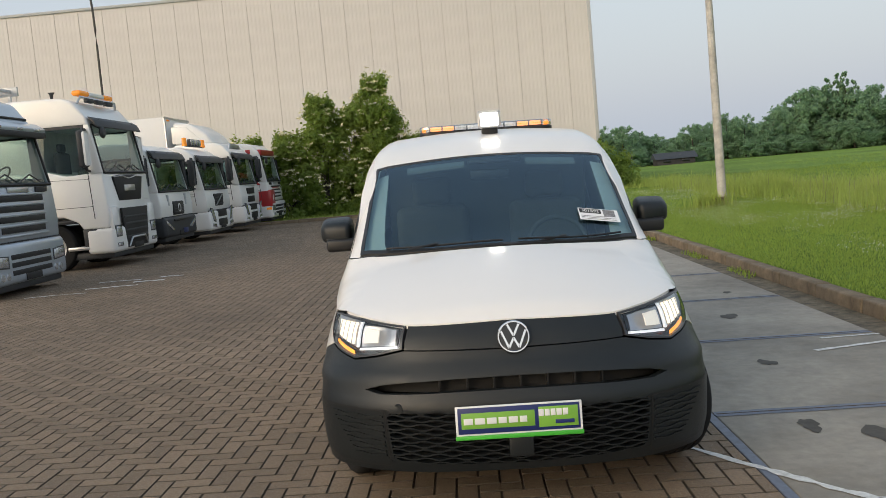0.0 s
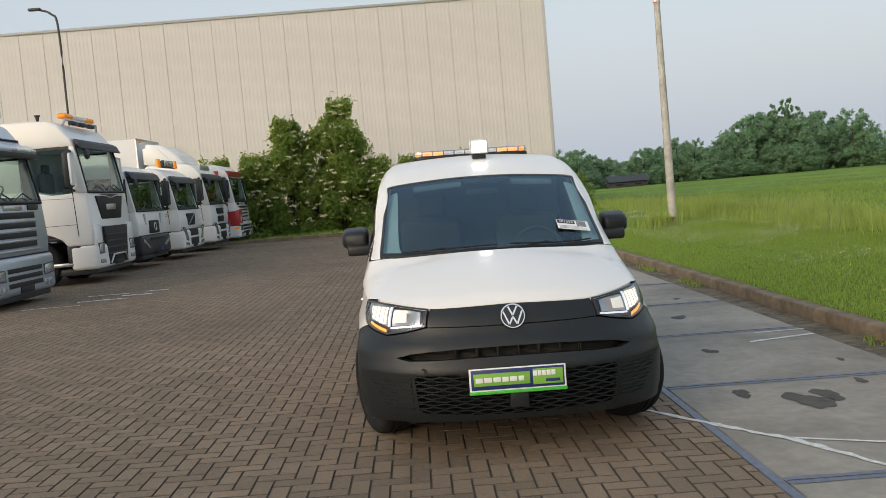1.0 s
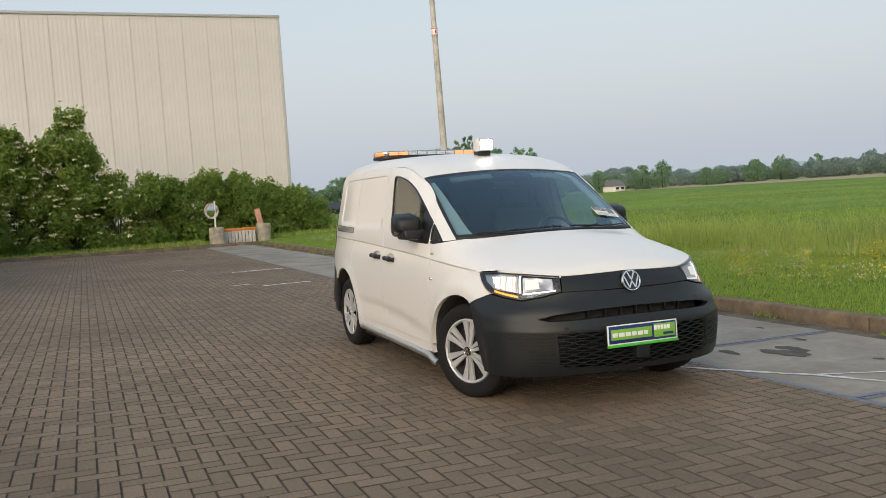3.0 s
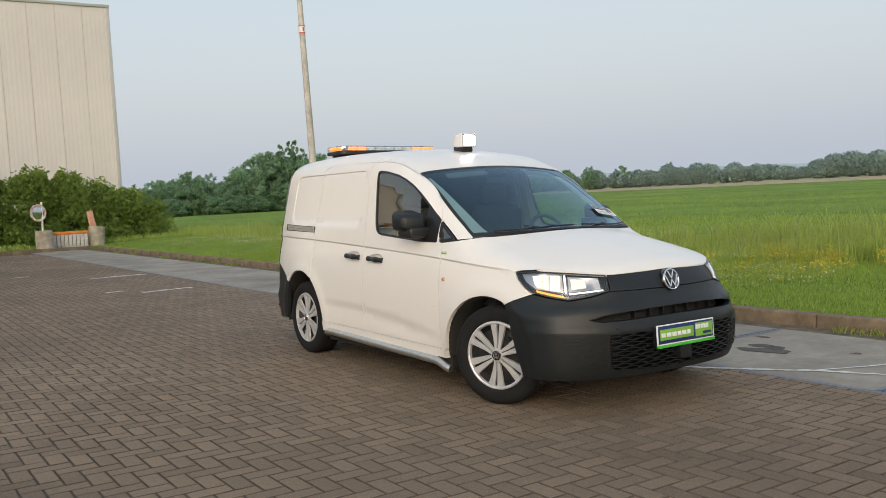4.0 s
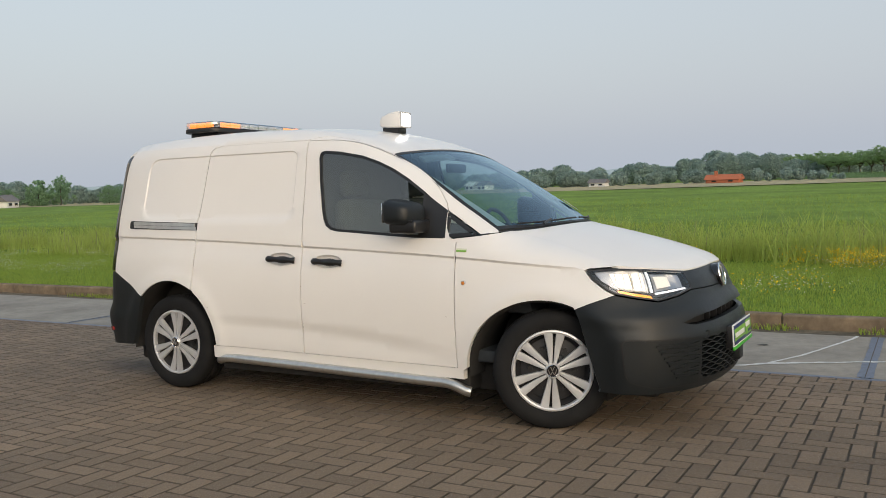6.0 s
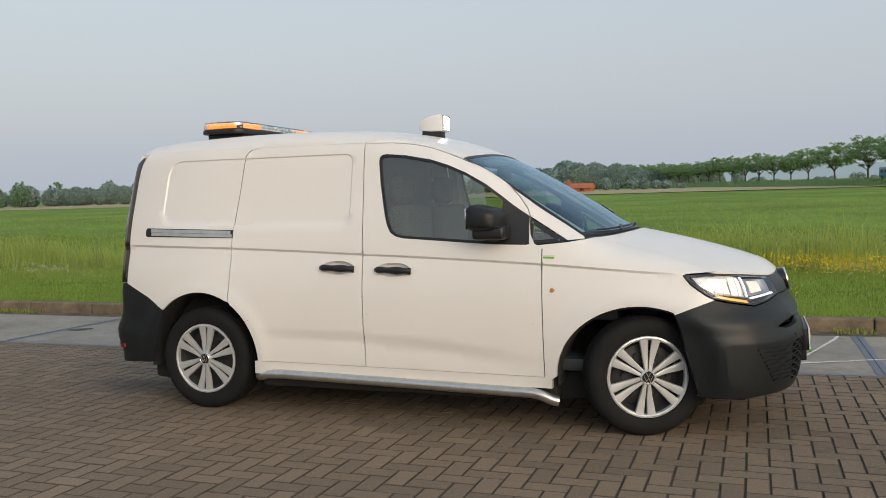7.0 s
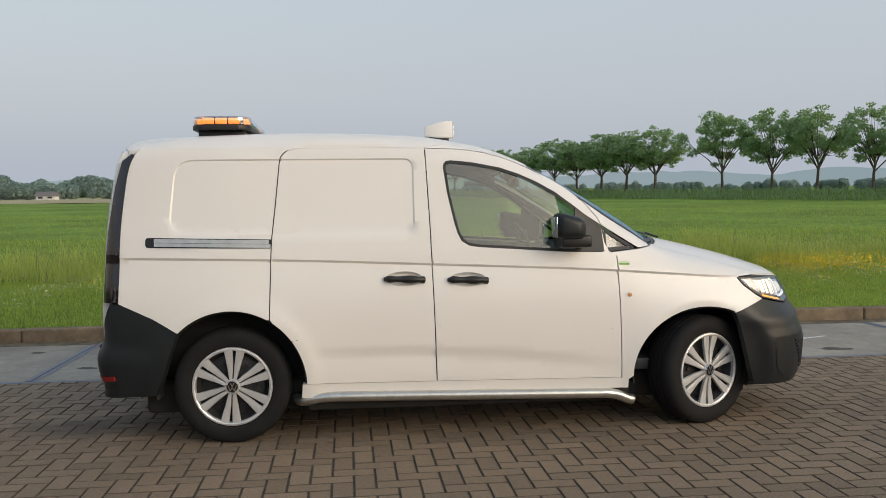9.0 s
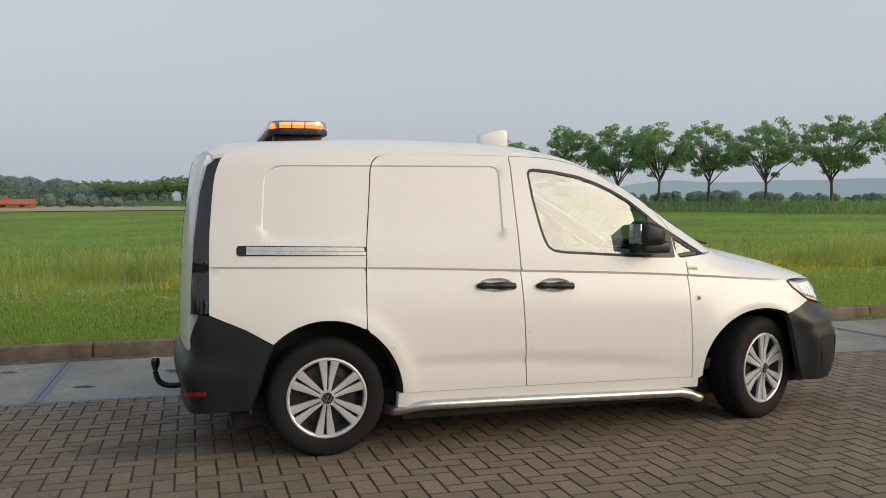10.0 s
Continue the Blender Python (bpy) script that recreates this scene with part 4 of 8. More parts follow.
for sg in (-1, 1):
    fl = (lambda P: [(sg * a, b) for a, b in P])
    hl = part("headlight", patch("headlight", fl(inset_poly(LAMP, 0.003)), on_nose, M_LAMPIN, holes=[fl(inset_poly(LAMP, 0.010))], step=0.03, lip=0.06, raise_by=0.001), van, "lit halogen headlight with a clear cover")
    part("housing", patch("housing", fl(inset_poly(LAMP, 0.006)), on_nose, M_LAMPIN, step=0.04, raise_by=-0.055, lip=0), hl)
    part("cover", patch("cover", fl(inset_poly(LAMP, 0.008)), on_nose, M_CLEAR, step=0.04, raise_by=0.0, lip=0), hl, "clear lens")

    def dish(a):
        return lambda u, v: -0.028 * np.clip(1 - ((u - sg * a) / 0.085) ** 2 - ((v - 0.80) / 0.05) ** 2, 0, 1)
    part("main_reflector", patch("main_reflector", fl([(0.78, 0.745), (0.955, 0.768), (1.03, 0.812), (1.065, 0.856), (0.93, 0.866), (0.79, 0.856)]), on_nose, M_REFL, step=0.02, raise_by=-0.022, shape=dish(0.87), lip=0.02), hl)
    for q, m_, lb in (([(0.800, 0.756), (0.862, 0.762), (0.872, 0.846), (0.806, 0.846)], M_BEAM, "glowing warm low beam"), ([(0.872, 0.766), (0.955, 0.782), (0.985, 0.846), (0.882, 0.846)], M_BEAM, "glowing warm low beam"), ([(0.640, 0.772), (0.730, 0.764), (0.738, 0.826), (0.650, 0.822)], M_GLOW, "")):
        part("main_bulb" if m_ is M_BEAM else "inner_bulb", patch("bulb", fl(q), on_nose, m_, step=0.02, raise_by=-0.017, lip=0.006), hl, lb)
    for k in range(4):
        part("reflector_rib", patch("reflector_rib", fl([(0.815 + 0.045 * k, 0.752 + 0.006 * k), (0.820 + 0.045 * k, 0.752 + 0.006 * k), (0.826 + 0.045 * k, 0.846), (0.821 + 0.045 * k, 0.846)]), on_nose, M_REFL, step=0.02, raise_by=-0.014, lip=0.012), hl)
    part("inner_reflector", patch("inner_reflector", fl([(0.55, 0.762), (0.745, 0.748), (0.755, 0.838), (0.56, 0.826)]), on_nose, M_REFL, step=0.02, raise_by=-0.022, shape=dish(0.66), lip=0.02), hl)
    part("daytime_strip", patch("daytime_strip", fl([(0.535, 0.752), (0.745, 0.734), (0.748, 0.743), (0.537, 0.761)]), on_nose, M_DRL, step=0.02, raise_by=-0.014, lip=0.01), hl)
    part("daytime_strip", patch("daytime_strip", fl([(0.758, 0.745), (0.772, 0.745), (0.782, 0.85), (0.768, 0.85)]), on_nose, M_DRL, step=0.02, raise_by=-0.014, lip=0.01), hl)
    part("indicator", patch("indicator", fl([(0.77, 0.716), (0.87, 0.734), (0.950, 0.752), (0.950, 0.764), (0.87, 0.746), (0.78, 0.730)]), on_nose, M_AMBER, step=0.015, raise_by=-0.012, lip=0.004), hl, "glowing amber indicator")

# tail: doors, lamps, bumper, tow bar
M_TAIL = mat("dark_red_lamp", (0.010, 0.007, 0.009), 0.12, coat=0.6)
M_REDREF = mat("red_reflector", (0.22, 0.012, 0.010), 0.25)


def on_rear(a, b, d=0.0):
    a, b = np.asarray(a, float), np.asarray(b, float)
    r = solve(lambda m: body_f(m * np.sin(a), 1.2 + m * np.cos(a), b), 0.1, 1.6, len(a)) - d
    return np.stack([r * np.sin(a), 1.2 + r * np.cos(a), b], 1)


RB = [(0.0, 0.262), (0.55, 0.268), (0.80, 0.275), (0.965, 0.285), (1.01, 0.40), (1.045, 0.52), (1.088, 0.628), (0.98, 0.70), (0.822, 0.792), (0.765, 0.800), (0.70, 0.66), (0.60, 0.600), (0.35, 0.585), (0.0, 0.582)]
rb = part("rear_bumper", patch("rear_bumper", RB + [(-a, b) for a, b in reversed(RB)][1:-1], on_rear, M_PLASTIC, step=0.035, lip=0.03,
          shape=lambda a, b: 0.022 / (1 + np.exp((b - 0.60 + 0.10 * np.abs(a)) / 0.012)) * np.clip((1.05 - np.abs(a)) / 0.35, 0, 1) - 0.004), van, "dark grey rear bumper with red reflectors")
for sg in (-1, 1):
    part("reflector", patch("reflector", [(sg * 0.60, 0.345), (sg * 0.80, 0.372), (sg * 0.80, 0.398), (sg * 0.60, 0.385)], on_rear, M_REDREF, step=0.03, raise_by=0.022, lip=0.01), rb)
    LF = LAMP_FRONT + [(1.930, 1.640), (1.985, 1.600), (2.026, 1.45), (2.062, 1.20), (2.082, 0.95), (2.088, 0.802)]
    tl = part("tail_lamp", patch("tail_lamp", LF, sided(sg), M_TAIL, step=0.02, lip=0.03, gap=0.002, raise_by=0.004), van, "tall dark tail lamp")
    part("lamp_edge", patch("lamp_edge", [(1.990, 1.03), (2.04, 1.040), (2.04, 1.060), (1.990, 1.05)], sided(sg), M_GLOSSBLACK, step=0.02, raise_by=0.008, lip=0.004), tl)
rd = part("tailgate", patch("tailgate", round_poly([(-0.745, 0.60), (0.745, 0.60), (0.735, 1.0), (0.64, 1.66), (-0.64, 1.66), (-0.735, 1.0)], 0.03), on_tail, M_WHITE, step=0.06, lip=0.05), van, "white rear doors")
part("hinge", box("hinge", -0.715, -0.69, 2.045, 2.072, 0.655, 0.715, M_WHITE, 0.004), rd)
part("hinge", box("hinge", -0.705, -0.68, 2.04, 2.066, 1.13, 1.19, M_WHITE, 0.004), rd)
part("door_seam", patch("door_seam", [(-0.005, 0.60), (0.005, 0.60), (0.005, 1.66), (-0.005, 1.66)], on_tail, M_BLACK, step=0.05, raise_by=0.002, lip=0.002), rd)
tow = part("tow_bar", tube("tow_bar", smooth_line([(0, 2.05, 0.30), (0, 2.20, 0.285), (0, 2.275, 0.31), (0, 2.30, 0.37), (0, 2.30, 0.415)], 16), 0.017, M_BLACK), van, "black swan-neck tow bar")
part("ball", lathe("ball", [(0, -0.03), (0.022, -0.026), (0.026, 0.0), (0.026, 0.02), (0.02, 0.032), (0, 0.036)], M_GLOSSBLACK, "z", 20), tow, m=pose(0, 2.30, 0.43))

# wheels


def wheel(parent, m, side):
    e = part("wheel", lathe("tyre", [(0.205, -0.072), (0.219, -0.080), (0.228, -0.098), (0.243, -0.1055), (0.276, -0.106), (0.286, -0.1045), (0.306, -0.098), (0.320, -0.082), (0.3245, -0.062), (0.3245, -0.045), (0.319, -0.043), (0.319, -0.036), (0.3255, -0.034), (0.3255, -0.005), (0.320, -0.003), (0.320, 0.004), (0.3255, 0.006), (0.3255, 0.034), (0.319, 0.036), (0.319, 0.043), (0.3245, 0.045), (0.3245, 0.062), (0.320, 0.082), (0.306, 0.098), (0.276, 0.106), (0.240, 0.106), (0.207, 0.097), (0.198, 0.075)], M_RUBBER, "x", 56, close=True), parent, "black tyre on a wheel with a silver six-spoke hubcap", m=m)
    o = -1
    part("rim", lathe("rim", [(0.05, o * 0.045), (0.12, o * 0.050), (0.175, o * 0.035), (0.197, o * 0.08), (0.20, o * -0.08), (0.05, o * -0.06)], M_STEEL, "x", 40), e, "black steel rim")
    cap = part("hubcap", lathe("hubcap", [(0.188, o * 0.078), (0.192, o * 0.096), (0.200, o * 0.101), (0.208, o * 0.099), (0.212, o * 0.082)], M_RIM, "x", 56), e, "silver plastic hubcap", m=Matrix.Diagonal((1, 1.065, 1.065, 1)))
    bm = bmesh.new()
    for k in range(6):
        for off in (-1, 1):
            a = 2 * math.pi * k / 6 + radians(4)
            mm = Matrix.Rotation(a, 4, "X")
            pts = [(0.030, off * 0.0015, off * 0.019), (0.10, off * 0.0025, off * 0.034), (0.198, off * 0.008, off * 0.058)]
            prev = None
            for i, (r, t0, t1) in enumerate(pts):
                h = (0.098, 0.090, 0.097)[i]
                row = [bm.verts.new(mm @ Vector(p)) for p in ((o * (h - 0.012), t0, r), (o * h, t0 + off * 0.002, r), (o * (h + 0.002), (t0 + t1) / 2, r), (o * h, t1 - off * 0.003, r), (o * (h - 0.014), t1, r))]
                if prev:
                    for j in range(4):
                        bm.faces.new((prev[j], prev[j + 1], row[j + 1], row[j]))
                prev = row
    part("spoke_ring", bm_mesh("spoke_ring", bm, M_RIM, 35), cap)
    part("hub", lathe("hub", [(0.040, o * 0.078), (0.040, o * 0.098), (0.036, o * 0.103), (0, o * 0.103)], M_RIM, "x", 28), cap)
    part("emblem", lathe("emblem", [(0, o * 0.107), (0.030, o * 0.106), (0.034, o * 0.100)], M_GLOSSBLACK, "x", 28), cap)
    part("emblem_ring", lathe("emblem_ring", [(0.0275, o * 0.1065), (0.0295, o * 0.109), (0.032, o * 0.106), (0.0295, o * 0.103)], M_CHROME, "x", 28, close=True), cap)
    vw_ = bm_mesh("emblem_strokes", stroke_bm(stroke_bm(bmesh.new(), [(-0.010, 0.023), (0, 0.002), (0.010, 0.023)], 0.004, -0.002, 0.002), [(-0.023, 0.011), (-0.010, -0.020), (0, -0.002), (0.010, -0.020), (0.023, 0.011)], 0.004, -0.002, 0.002), M_CHROME)
    part("emblem_strokes", vw_, cap, m=pose(o * 0.1075, 0, 0, 0, 0, -90))
    for k in range(6):
        a = 2 * math.pi * (k + 0.5) / 6 + radians(4)
        part("wheel_bolt", lathe("wheel_bolt", [(0, o * 0.058), (0.013, o * 0.058), (0.015, o * 0.04)], M_BLACK, "x", 10), cap, m=pose(0, -math.sin(a) * 0.115, math.cos(a) * 0.115))
    return e


for sg in (-1, 1):
    fw = pose(sg * 0.765, 1.3775, 0.322) if sg < 0 else pose(sg * 0.765, 1.3775, 0.322, 0, 0, 180)
    wheel(van, fw, sg)
    wheel(van, pose(sg * 0.755, -1.3775, 0.322, 0, 0, 22 + (0 if sg < 0 else 180)), sg)
    # liners of the wheel housings
    for cy, a, b in ((1.3775, 0.418, 0.434), (-1.3775, 0.448, 0.390)):
        v, f = [], []
        n = 28
        for i in range(n + 1):
            t = radians(-8 + 196 * i / n)
            ox = min(max(-on_side([cy + a * math.cos(t)], [0.318 + b * math.sin(t)])[0][0] - 0.012, 0.52), 0.885)
            v += [(sg * ox, cy + a * math.cos(t), 0.318 + b * math.sin(t)), (sg * (ox - 0.01), cy + (a - 0.012) * math.cos(t), 0.318 + (b - 0.012) * math.sin(t)), (sg * 0.50, cy + (a - 0.01) * math.cos(t), 0.318 + (b + 0.03) * math.sin(t))]
        for i in range(n):
            for q in range(2):
                f.append((3 * i + q, 3 * i + q + 1, 3 * i + q + 4, 3 * i + q + 3))
        v2 = len(v)
        v += [(sg * 0.50, cy, 0.2)]
        f += [(3 * i + 2, 3 * i + 5, v2) for i in range(n)]
        part("wheel_housing", mesh_of("wheel_housing", v, f, M_UNDER, True), van)
# unseen tray, added to shade the ground under the front bumper
part("front_tray", box("front_tray", -0.62, 0.62, -1.92, -1.69, 0.17, 0.27, M_UNDER, 0.02), van)
part("underbody", box("underbody", -0.72, 0.72, -1.70, 1.88, 0.150, 0.33, M_UNDER, 0.03), van)
for sg in (-1, 1):
    part("sill_core", box("sill_core", sg * 0.60, sg * 0.855, -0.92, 0.96, 0.165, 0.36, M_UNDER, 0.02), van)
part("exhaust", tube("exhaust", [(-0.25, 0.2, 0.2), (-0.3, 1.5, 0.22), (-0.35, 2.05, 0.24)], 0.03, M_UNDER), van)

# side bars
for sg in (-1, 1):
    part("side_bar", tube("side_bar", smooth_line([(sg * 0.72, 1.03, 0.215), (sg * 0.84, 0.985, 0.222), (sg * 0.893, 0.86, 0.250), (sg * 0.90, 0.60, 0.250), (sg * 0.90, -0.60, 0.222), (sg * 0.897, -0.80, 0.214), (sg * 0.885, -0.90, 0.180), (sg * 0.875, -0.93, 0.172)], 40), 0.029, M_INOX, 14), van, "brushed steel side bar")

# door furniture
M_AMBER_L = mat("amber_lens", (0.75, 0.25, 0.04), 0.2, coat=0.5)
M_RUST = mat("rusty_scratch", (0.16, 0.08, 0.05), 0.8, vary=0.3, scale=80)
for sg in (-1, 1):
    pr = sided(sg)
    for s0, z0 in ((0.405, 0.907), (0.042, 0.896)):
        dish_ = part("handle_recess", patch("handle_recess", handle_outline(s0, z0), pr, M_WHITE, step=0.012, raise_by=0.0, lip=0.0,
                     shape=lambda a, b, s0=s0, z0=z0: -0.032 * np.sqrt(np.clip(1 - ((a - s0) / 0.108) ** 2 - ((b - z0 - 0.004) / 0.041) ** 2, 0, 1))), van)
        a, b, c = (on_side([s0 + k], [z0 + h], -0.018 if k == 0 else -0.004, sg)[0] for k, h in ((-0.112, -0.004), (0, 0.002), (0.112, 0.004)))
        hand = tube("door_handle", smooth_line([tuple(a), tuple((a * 2 + b) / 3 + np.array([sg * 0.012, 0, 0.002])), tuple(b), tuple((c * 2 + b) / 3 + np.array([sg * 0.012, 0, 0.002])), tuple(c)], 16), 0.016, M_BLACK, 10, radii=[0.010 + 0.011 * math.sin(math.pi * min(1, 0.25 + 0.5 * i / 16)) + 0.003 * math.cos(4 * math.pi * i / 16) for i in range(40)])
        part("door_handle", hand, dish_, "black pull handle")
    rail = part("door_rail", patch("door_rail", [(1.145, 1.096), (1.145, 1.146)] + round_poly([(1.145, 1.146), (1.842, 1.164), (1.842, 1.108), (1.145, 1.092)], [0, 0.02, 0.02, 0])[1:-1], pr, M_BLACK, step=0.05, raise_by=0.003, lip=0.008), van, "steel sliding door rail with black ends")
    part("rail_steel", patch("rail_steel", [(1.160, 1.121), (1.160, 1.142), (1.792, 1.158), (1.792, 1.137)], pr, M_INOX, step=0.05, raise_by=0.010, lip=0.008), rail)
    part("rail_steel", patch("rail_steel", [(1.150, 1.099), (1.150, 1.119), (1.792, 1.135), (1.792, 1.115)], pr, M_INOX, step=0.05, raise_by=0.004, lip=0.003), rail)
    k = on_side([-0.909], [0.792], -0.003, sg)[0]
    lk = part("side_repeater_cap", lathe("side_repeater_cap", [(0, -0.006), (0.012, -0.006), (0.015, 0.004)], M_CHROME, "x", 16), van, "small chrome cap", m=pose(*k, 0, 0, 0 if sg < 0 else 180))
    part("lens", lathe("lens", [(0, -0.010), (0.008, -0.009), (0.010, -0.005)], M_AMBER_L, "x", 14), lk, "amber lens")
for s0, z0, l_, h_ in ((1.040, 0.578, 0.022, 0.0022), (1.012, 0.583, 0.012, 0.0035), (0.236, 0.742, 0.014, 0.002), (0.205, 0.640, 0.018, 0.0018), (-0.800, 0.600, 0.006, 0.004)):
    part("scratch", patch("scratch", [(s0 - l_ / 2, z0), (s0, z0 - h_), (s0 + l_ / 2, z0 + 0.004), (s0 + l_ * 0.1, z0 + h_ * 0.6)], sided(-1), M_RUST, step=0.01, raise_by=0.0012, lip=0), van)
st = part("sticker", patch("sticker", [(-0.919, 0.962), (-0.919, 0.983), (-0.853, 0.985), (-0.853, 0.964)], sided(-1), mat("pale_sticker", (0.62, 0.66, 0.50), 0.5), step=0.03, raise_by=0.0015, lip=0), van, "small green and white dealer sticker")
part("print_bar", patch("print_bar", [(-0.917, 0.964), (-0.917, 0.974), (-0.855, 0.976), (-0.855, 0.966)], sided(-1), M_LIME, step=0.03, raise_by=0.0030, lip=0), st)

# mirrors
for sg in (-1, 1):
    bm = box_bm(bmesh.new(), 0.845, 1.035, -0.655, -0.455, 1.108, 1.272, 0.040, 4)
    for v in bm.verts:
        k = (v.co.x - 0.845) / 0.19
        v.co.z = 1.18 + (v.co.z - 1.18) * (1 - 0.18 * k * k) + 0.01 * k - 0.035 * max(0, (-0.53 - v.co.y) / 0.125) * (1 if v.co.z > 1.18 else 0)
        if v.co.y < -0.55:
            v.co.y += 0.05 * k * k
    if sg < 0:
        bmesh.ops.scale(bm, vec=(-1, 1, 1), verts=bm.verts)
    mi = part("door_mirror", bm_mesh("door_mirror", bm, M_PLASTIC, 50), van, "dark grey door mirror")
    part("mirror_glass", box("mirror_glass", sg * 0.875, sg * 1.012, -0.456, -0.450, 1.135, 1.250, mat("mirror_glass", (0.75, 0.77, 0.78), 0.02, metal=1.0), 0.001), mi)
    part("mirror_foot", box("mirror_foot", sg * 0.795, sg * 0.995, -0.665, -0.480, 1.074, 1.150, M_BLACK, 0.020, 3), mi)
    part("mirror_seam", box("mirror_seam", sg * 0.86, sg * 1.000, -0.640, -0.48, 1.140, 1.152, M_BLACK, 0.004), mi)

# wipers
for a, b in (((0.66, -1.085), (0.10, -1.232)), ((0.02, -1.238), (-0.60, -1.115))):
    n = 12
    xs = np.linspace(a[0], b[0], n)
    ss = np.linspace(a[1], b[1], n) - 0.036 * np.sin(np.linspace(0, math.pi, n))
    P = on_top(xs, ss, -0.010)
    wp = part("wiper", tube("wiper", [tuple(p) for p in P], 0.006, M_BLACK, 6), van, "black wiper blade")
    q = P[n // 2]
    part("wiper_arm", tube("wiper_arm", [tuple(q + np.array([0, 0, 0.01])), tuple(q + np.array([-0.16, -0.022, -0.012]))], 0.007, M_BLACK, 6), wp)
part("cowl", patch("cowl", [(x, s - 0.004) for x, s in base_line] + [(x * 0.985, s - 0.06) for x, s in reversed(base_line)], on_top, M_BLACK, step=0.04, raise_by=-0.010, lip=0.02), van, "black cowl below the windscreen")

# cabin
part("bulkhead", box("bulkhead", -0.69, 0.69, 0.36, 0.385, 0.35, 1.62, M_BULK, 0.01), van, "grey load bulkhead behind the seats")
# dark filler box, added to block light behind the panel gaps
part("load_space", box("load_space", -0.64, 0.64, 0.40, 1.95, 0.32, 1.60, M_UNDER, 0.02), van)
part("cabin_floor", box("cabin_floor", -0.80, 0.80, -1.45, 0.38, 0.33, 0.40, M_DARKIN, 0.01), van)
part("engine_wall", box("engine_wall", -0.62, 0.62, -1.45, -1.30, 0.33, 0.90, M_DARKIN, 0.02), van)
prof = [(-1.12, 1.02), (-0.98, 1.055), (-0.72, 1.055), (-0.62, 1.00), (-0.60, 0.80), (-0.72, 0.62), (-1.25, 0.60)]
dash = extrude_poly("dashboard", prof, 1.40, M_DARKIN, 0.02, "yz")
part("dashboard", dash, van, "dark dashboard")
for sx in (-0.38, 0.38):
    seat = part("seat", box("seat_base", sx - 0.25, sx + 0.25, -0.45, 0.08, 0.42, 0.72, M_SEAT, 0.06, 4), van, "charcoal cloth seat")
    part("backrest", bm_mesh("backrest", box_bm(bmesh.new(), sx - 0.245, sx + 0.245, 0.05, 0.19, 0.66, 1.28, 0.06, 4, None), M_SEAT, 50), seat)
    part("headrest", box("headrest", sx - 0.13, sx + 0.13, 0.12, 0.22, 1.29, 1.47, M_SEAT, 0.045, 4), seat)
sw = part("steering_wheel", lathe("steering_wheel", [(0.175 + 0.014 * math.cos(t), 0.014 * math.sin(t)) for t in [2 * math.pi * i / 10 for i in range(10)]], M_SEAT, "z", 36, close=True), van, "black steering wheel", m=pose(0.38, -0.56, 1.03, 62))
part("wheel_hub", box("wheel_hub", -0.16, 0.16, -0.05, 0.04, -0.03, 0.0, M_DARKIN, 0.02), sw)
for k, (x0, x1) in enumerate(((-0.50, -0.15), (0.22, 0.52))):
    _fx = np.linspace(x0, x1, 7)
    part("sun_shade_flap", patch("sun_shade_flap", [(x, -0.428 + 0.10 * x * x) for x in _fx] + [(x, -0.478 + 0.10 * x * x) for x in _fx[::-1]], on_top, M_FLAP, step=0.05, raise_by=-0.02, lip=0.015), van, "folded sun shade")
for sg in (-1, 1):
    band_ = [(sg * (a - 0.012), b) for a, b in zip(scx, scs)][1:-1] + [(sg * (a - w_), b + 0.01) for a, b, w_ in list(zip(scx, scs, np.linspace(0.075, 0.15, len(scx))))[::-1]][1:-1]
    part("pillar_trim", patch("pillar_trim", band_, on_top, M_LINER, step=0.04, raise_by=-0.045, lip=0.02), van, "pale lining of the windscreen pillar")
part("headliner", patch("headliner", [(x * 0.96, s * 1.0 + 0.02) for x, s in top_line] + [(-0.60, 0.38), (0.60, 0.38)], on_top, M_LINER, step=0.08, raise_by=-0.03, lip=0), van)
for sg in (-1, 1):
    part("pillar_lining", patch("pillar_lining", SCREEN_EDGE + [(-1.02, 1.09), (-0.76, 1.21), (-0.62, 1.33), (-0.40, 1.47), (-0.25, 1.53)], sided(sg), M_LINER, step=0.05, raise_by=-0.03, lip=0), van)
    part("door_lining", patch("door_lining", [(0.25, 0.4), (0.25, 1.09), (-0.78, 1.02), (-0.83, 0.4)], sided(sg), M_DARKIN, step=0.1, raise_by=-0.07, lip=0), van)
    part("door_frame_lining", patch("door_frame_lining", [(0.17, 1.05), (0.24, 1.05), (0.25, 1.62), (0.19, 1.62)], sided(sg), M_LINER, step=0.08, raise_by=-0.04, lip=0), van)
part("rear_mirror", box("rear_mirror", -0.12, 0.12, -0.42, -0.38, 1.44, 1.50, M_BLACK, 0.015), van)
part("sun_shade", box("sun_shade", -0.13, 0.20, -0.44, -0.36, 1.535, 1.565, M_BLACK, 0.01), van)
# paper on the screen
_po = on_top([0.455, 0.672, 0.455], [-1.050, -1.020, -0.955], -0.004)
_px = Vector(_po[1] - _po[0]).normalized()
_pz = _px.cross(Vector(_po[2] - _po[0])).normalized()
_py = _pz.cross(_px)
PAPER = Matrix(((_px.x, _py.x, _pz.x, _po[0][0]), (_px.y, _py.y, _pz.y, _po[0][1]), (_px.z, _py.z, _pz.z, _po[0][2] + 0.010), (0, 0, 0, 1)))
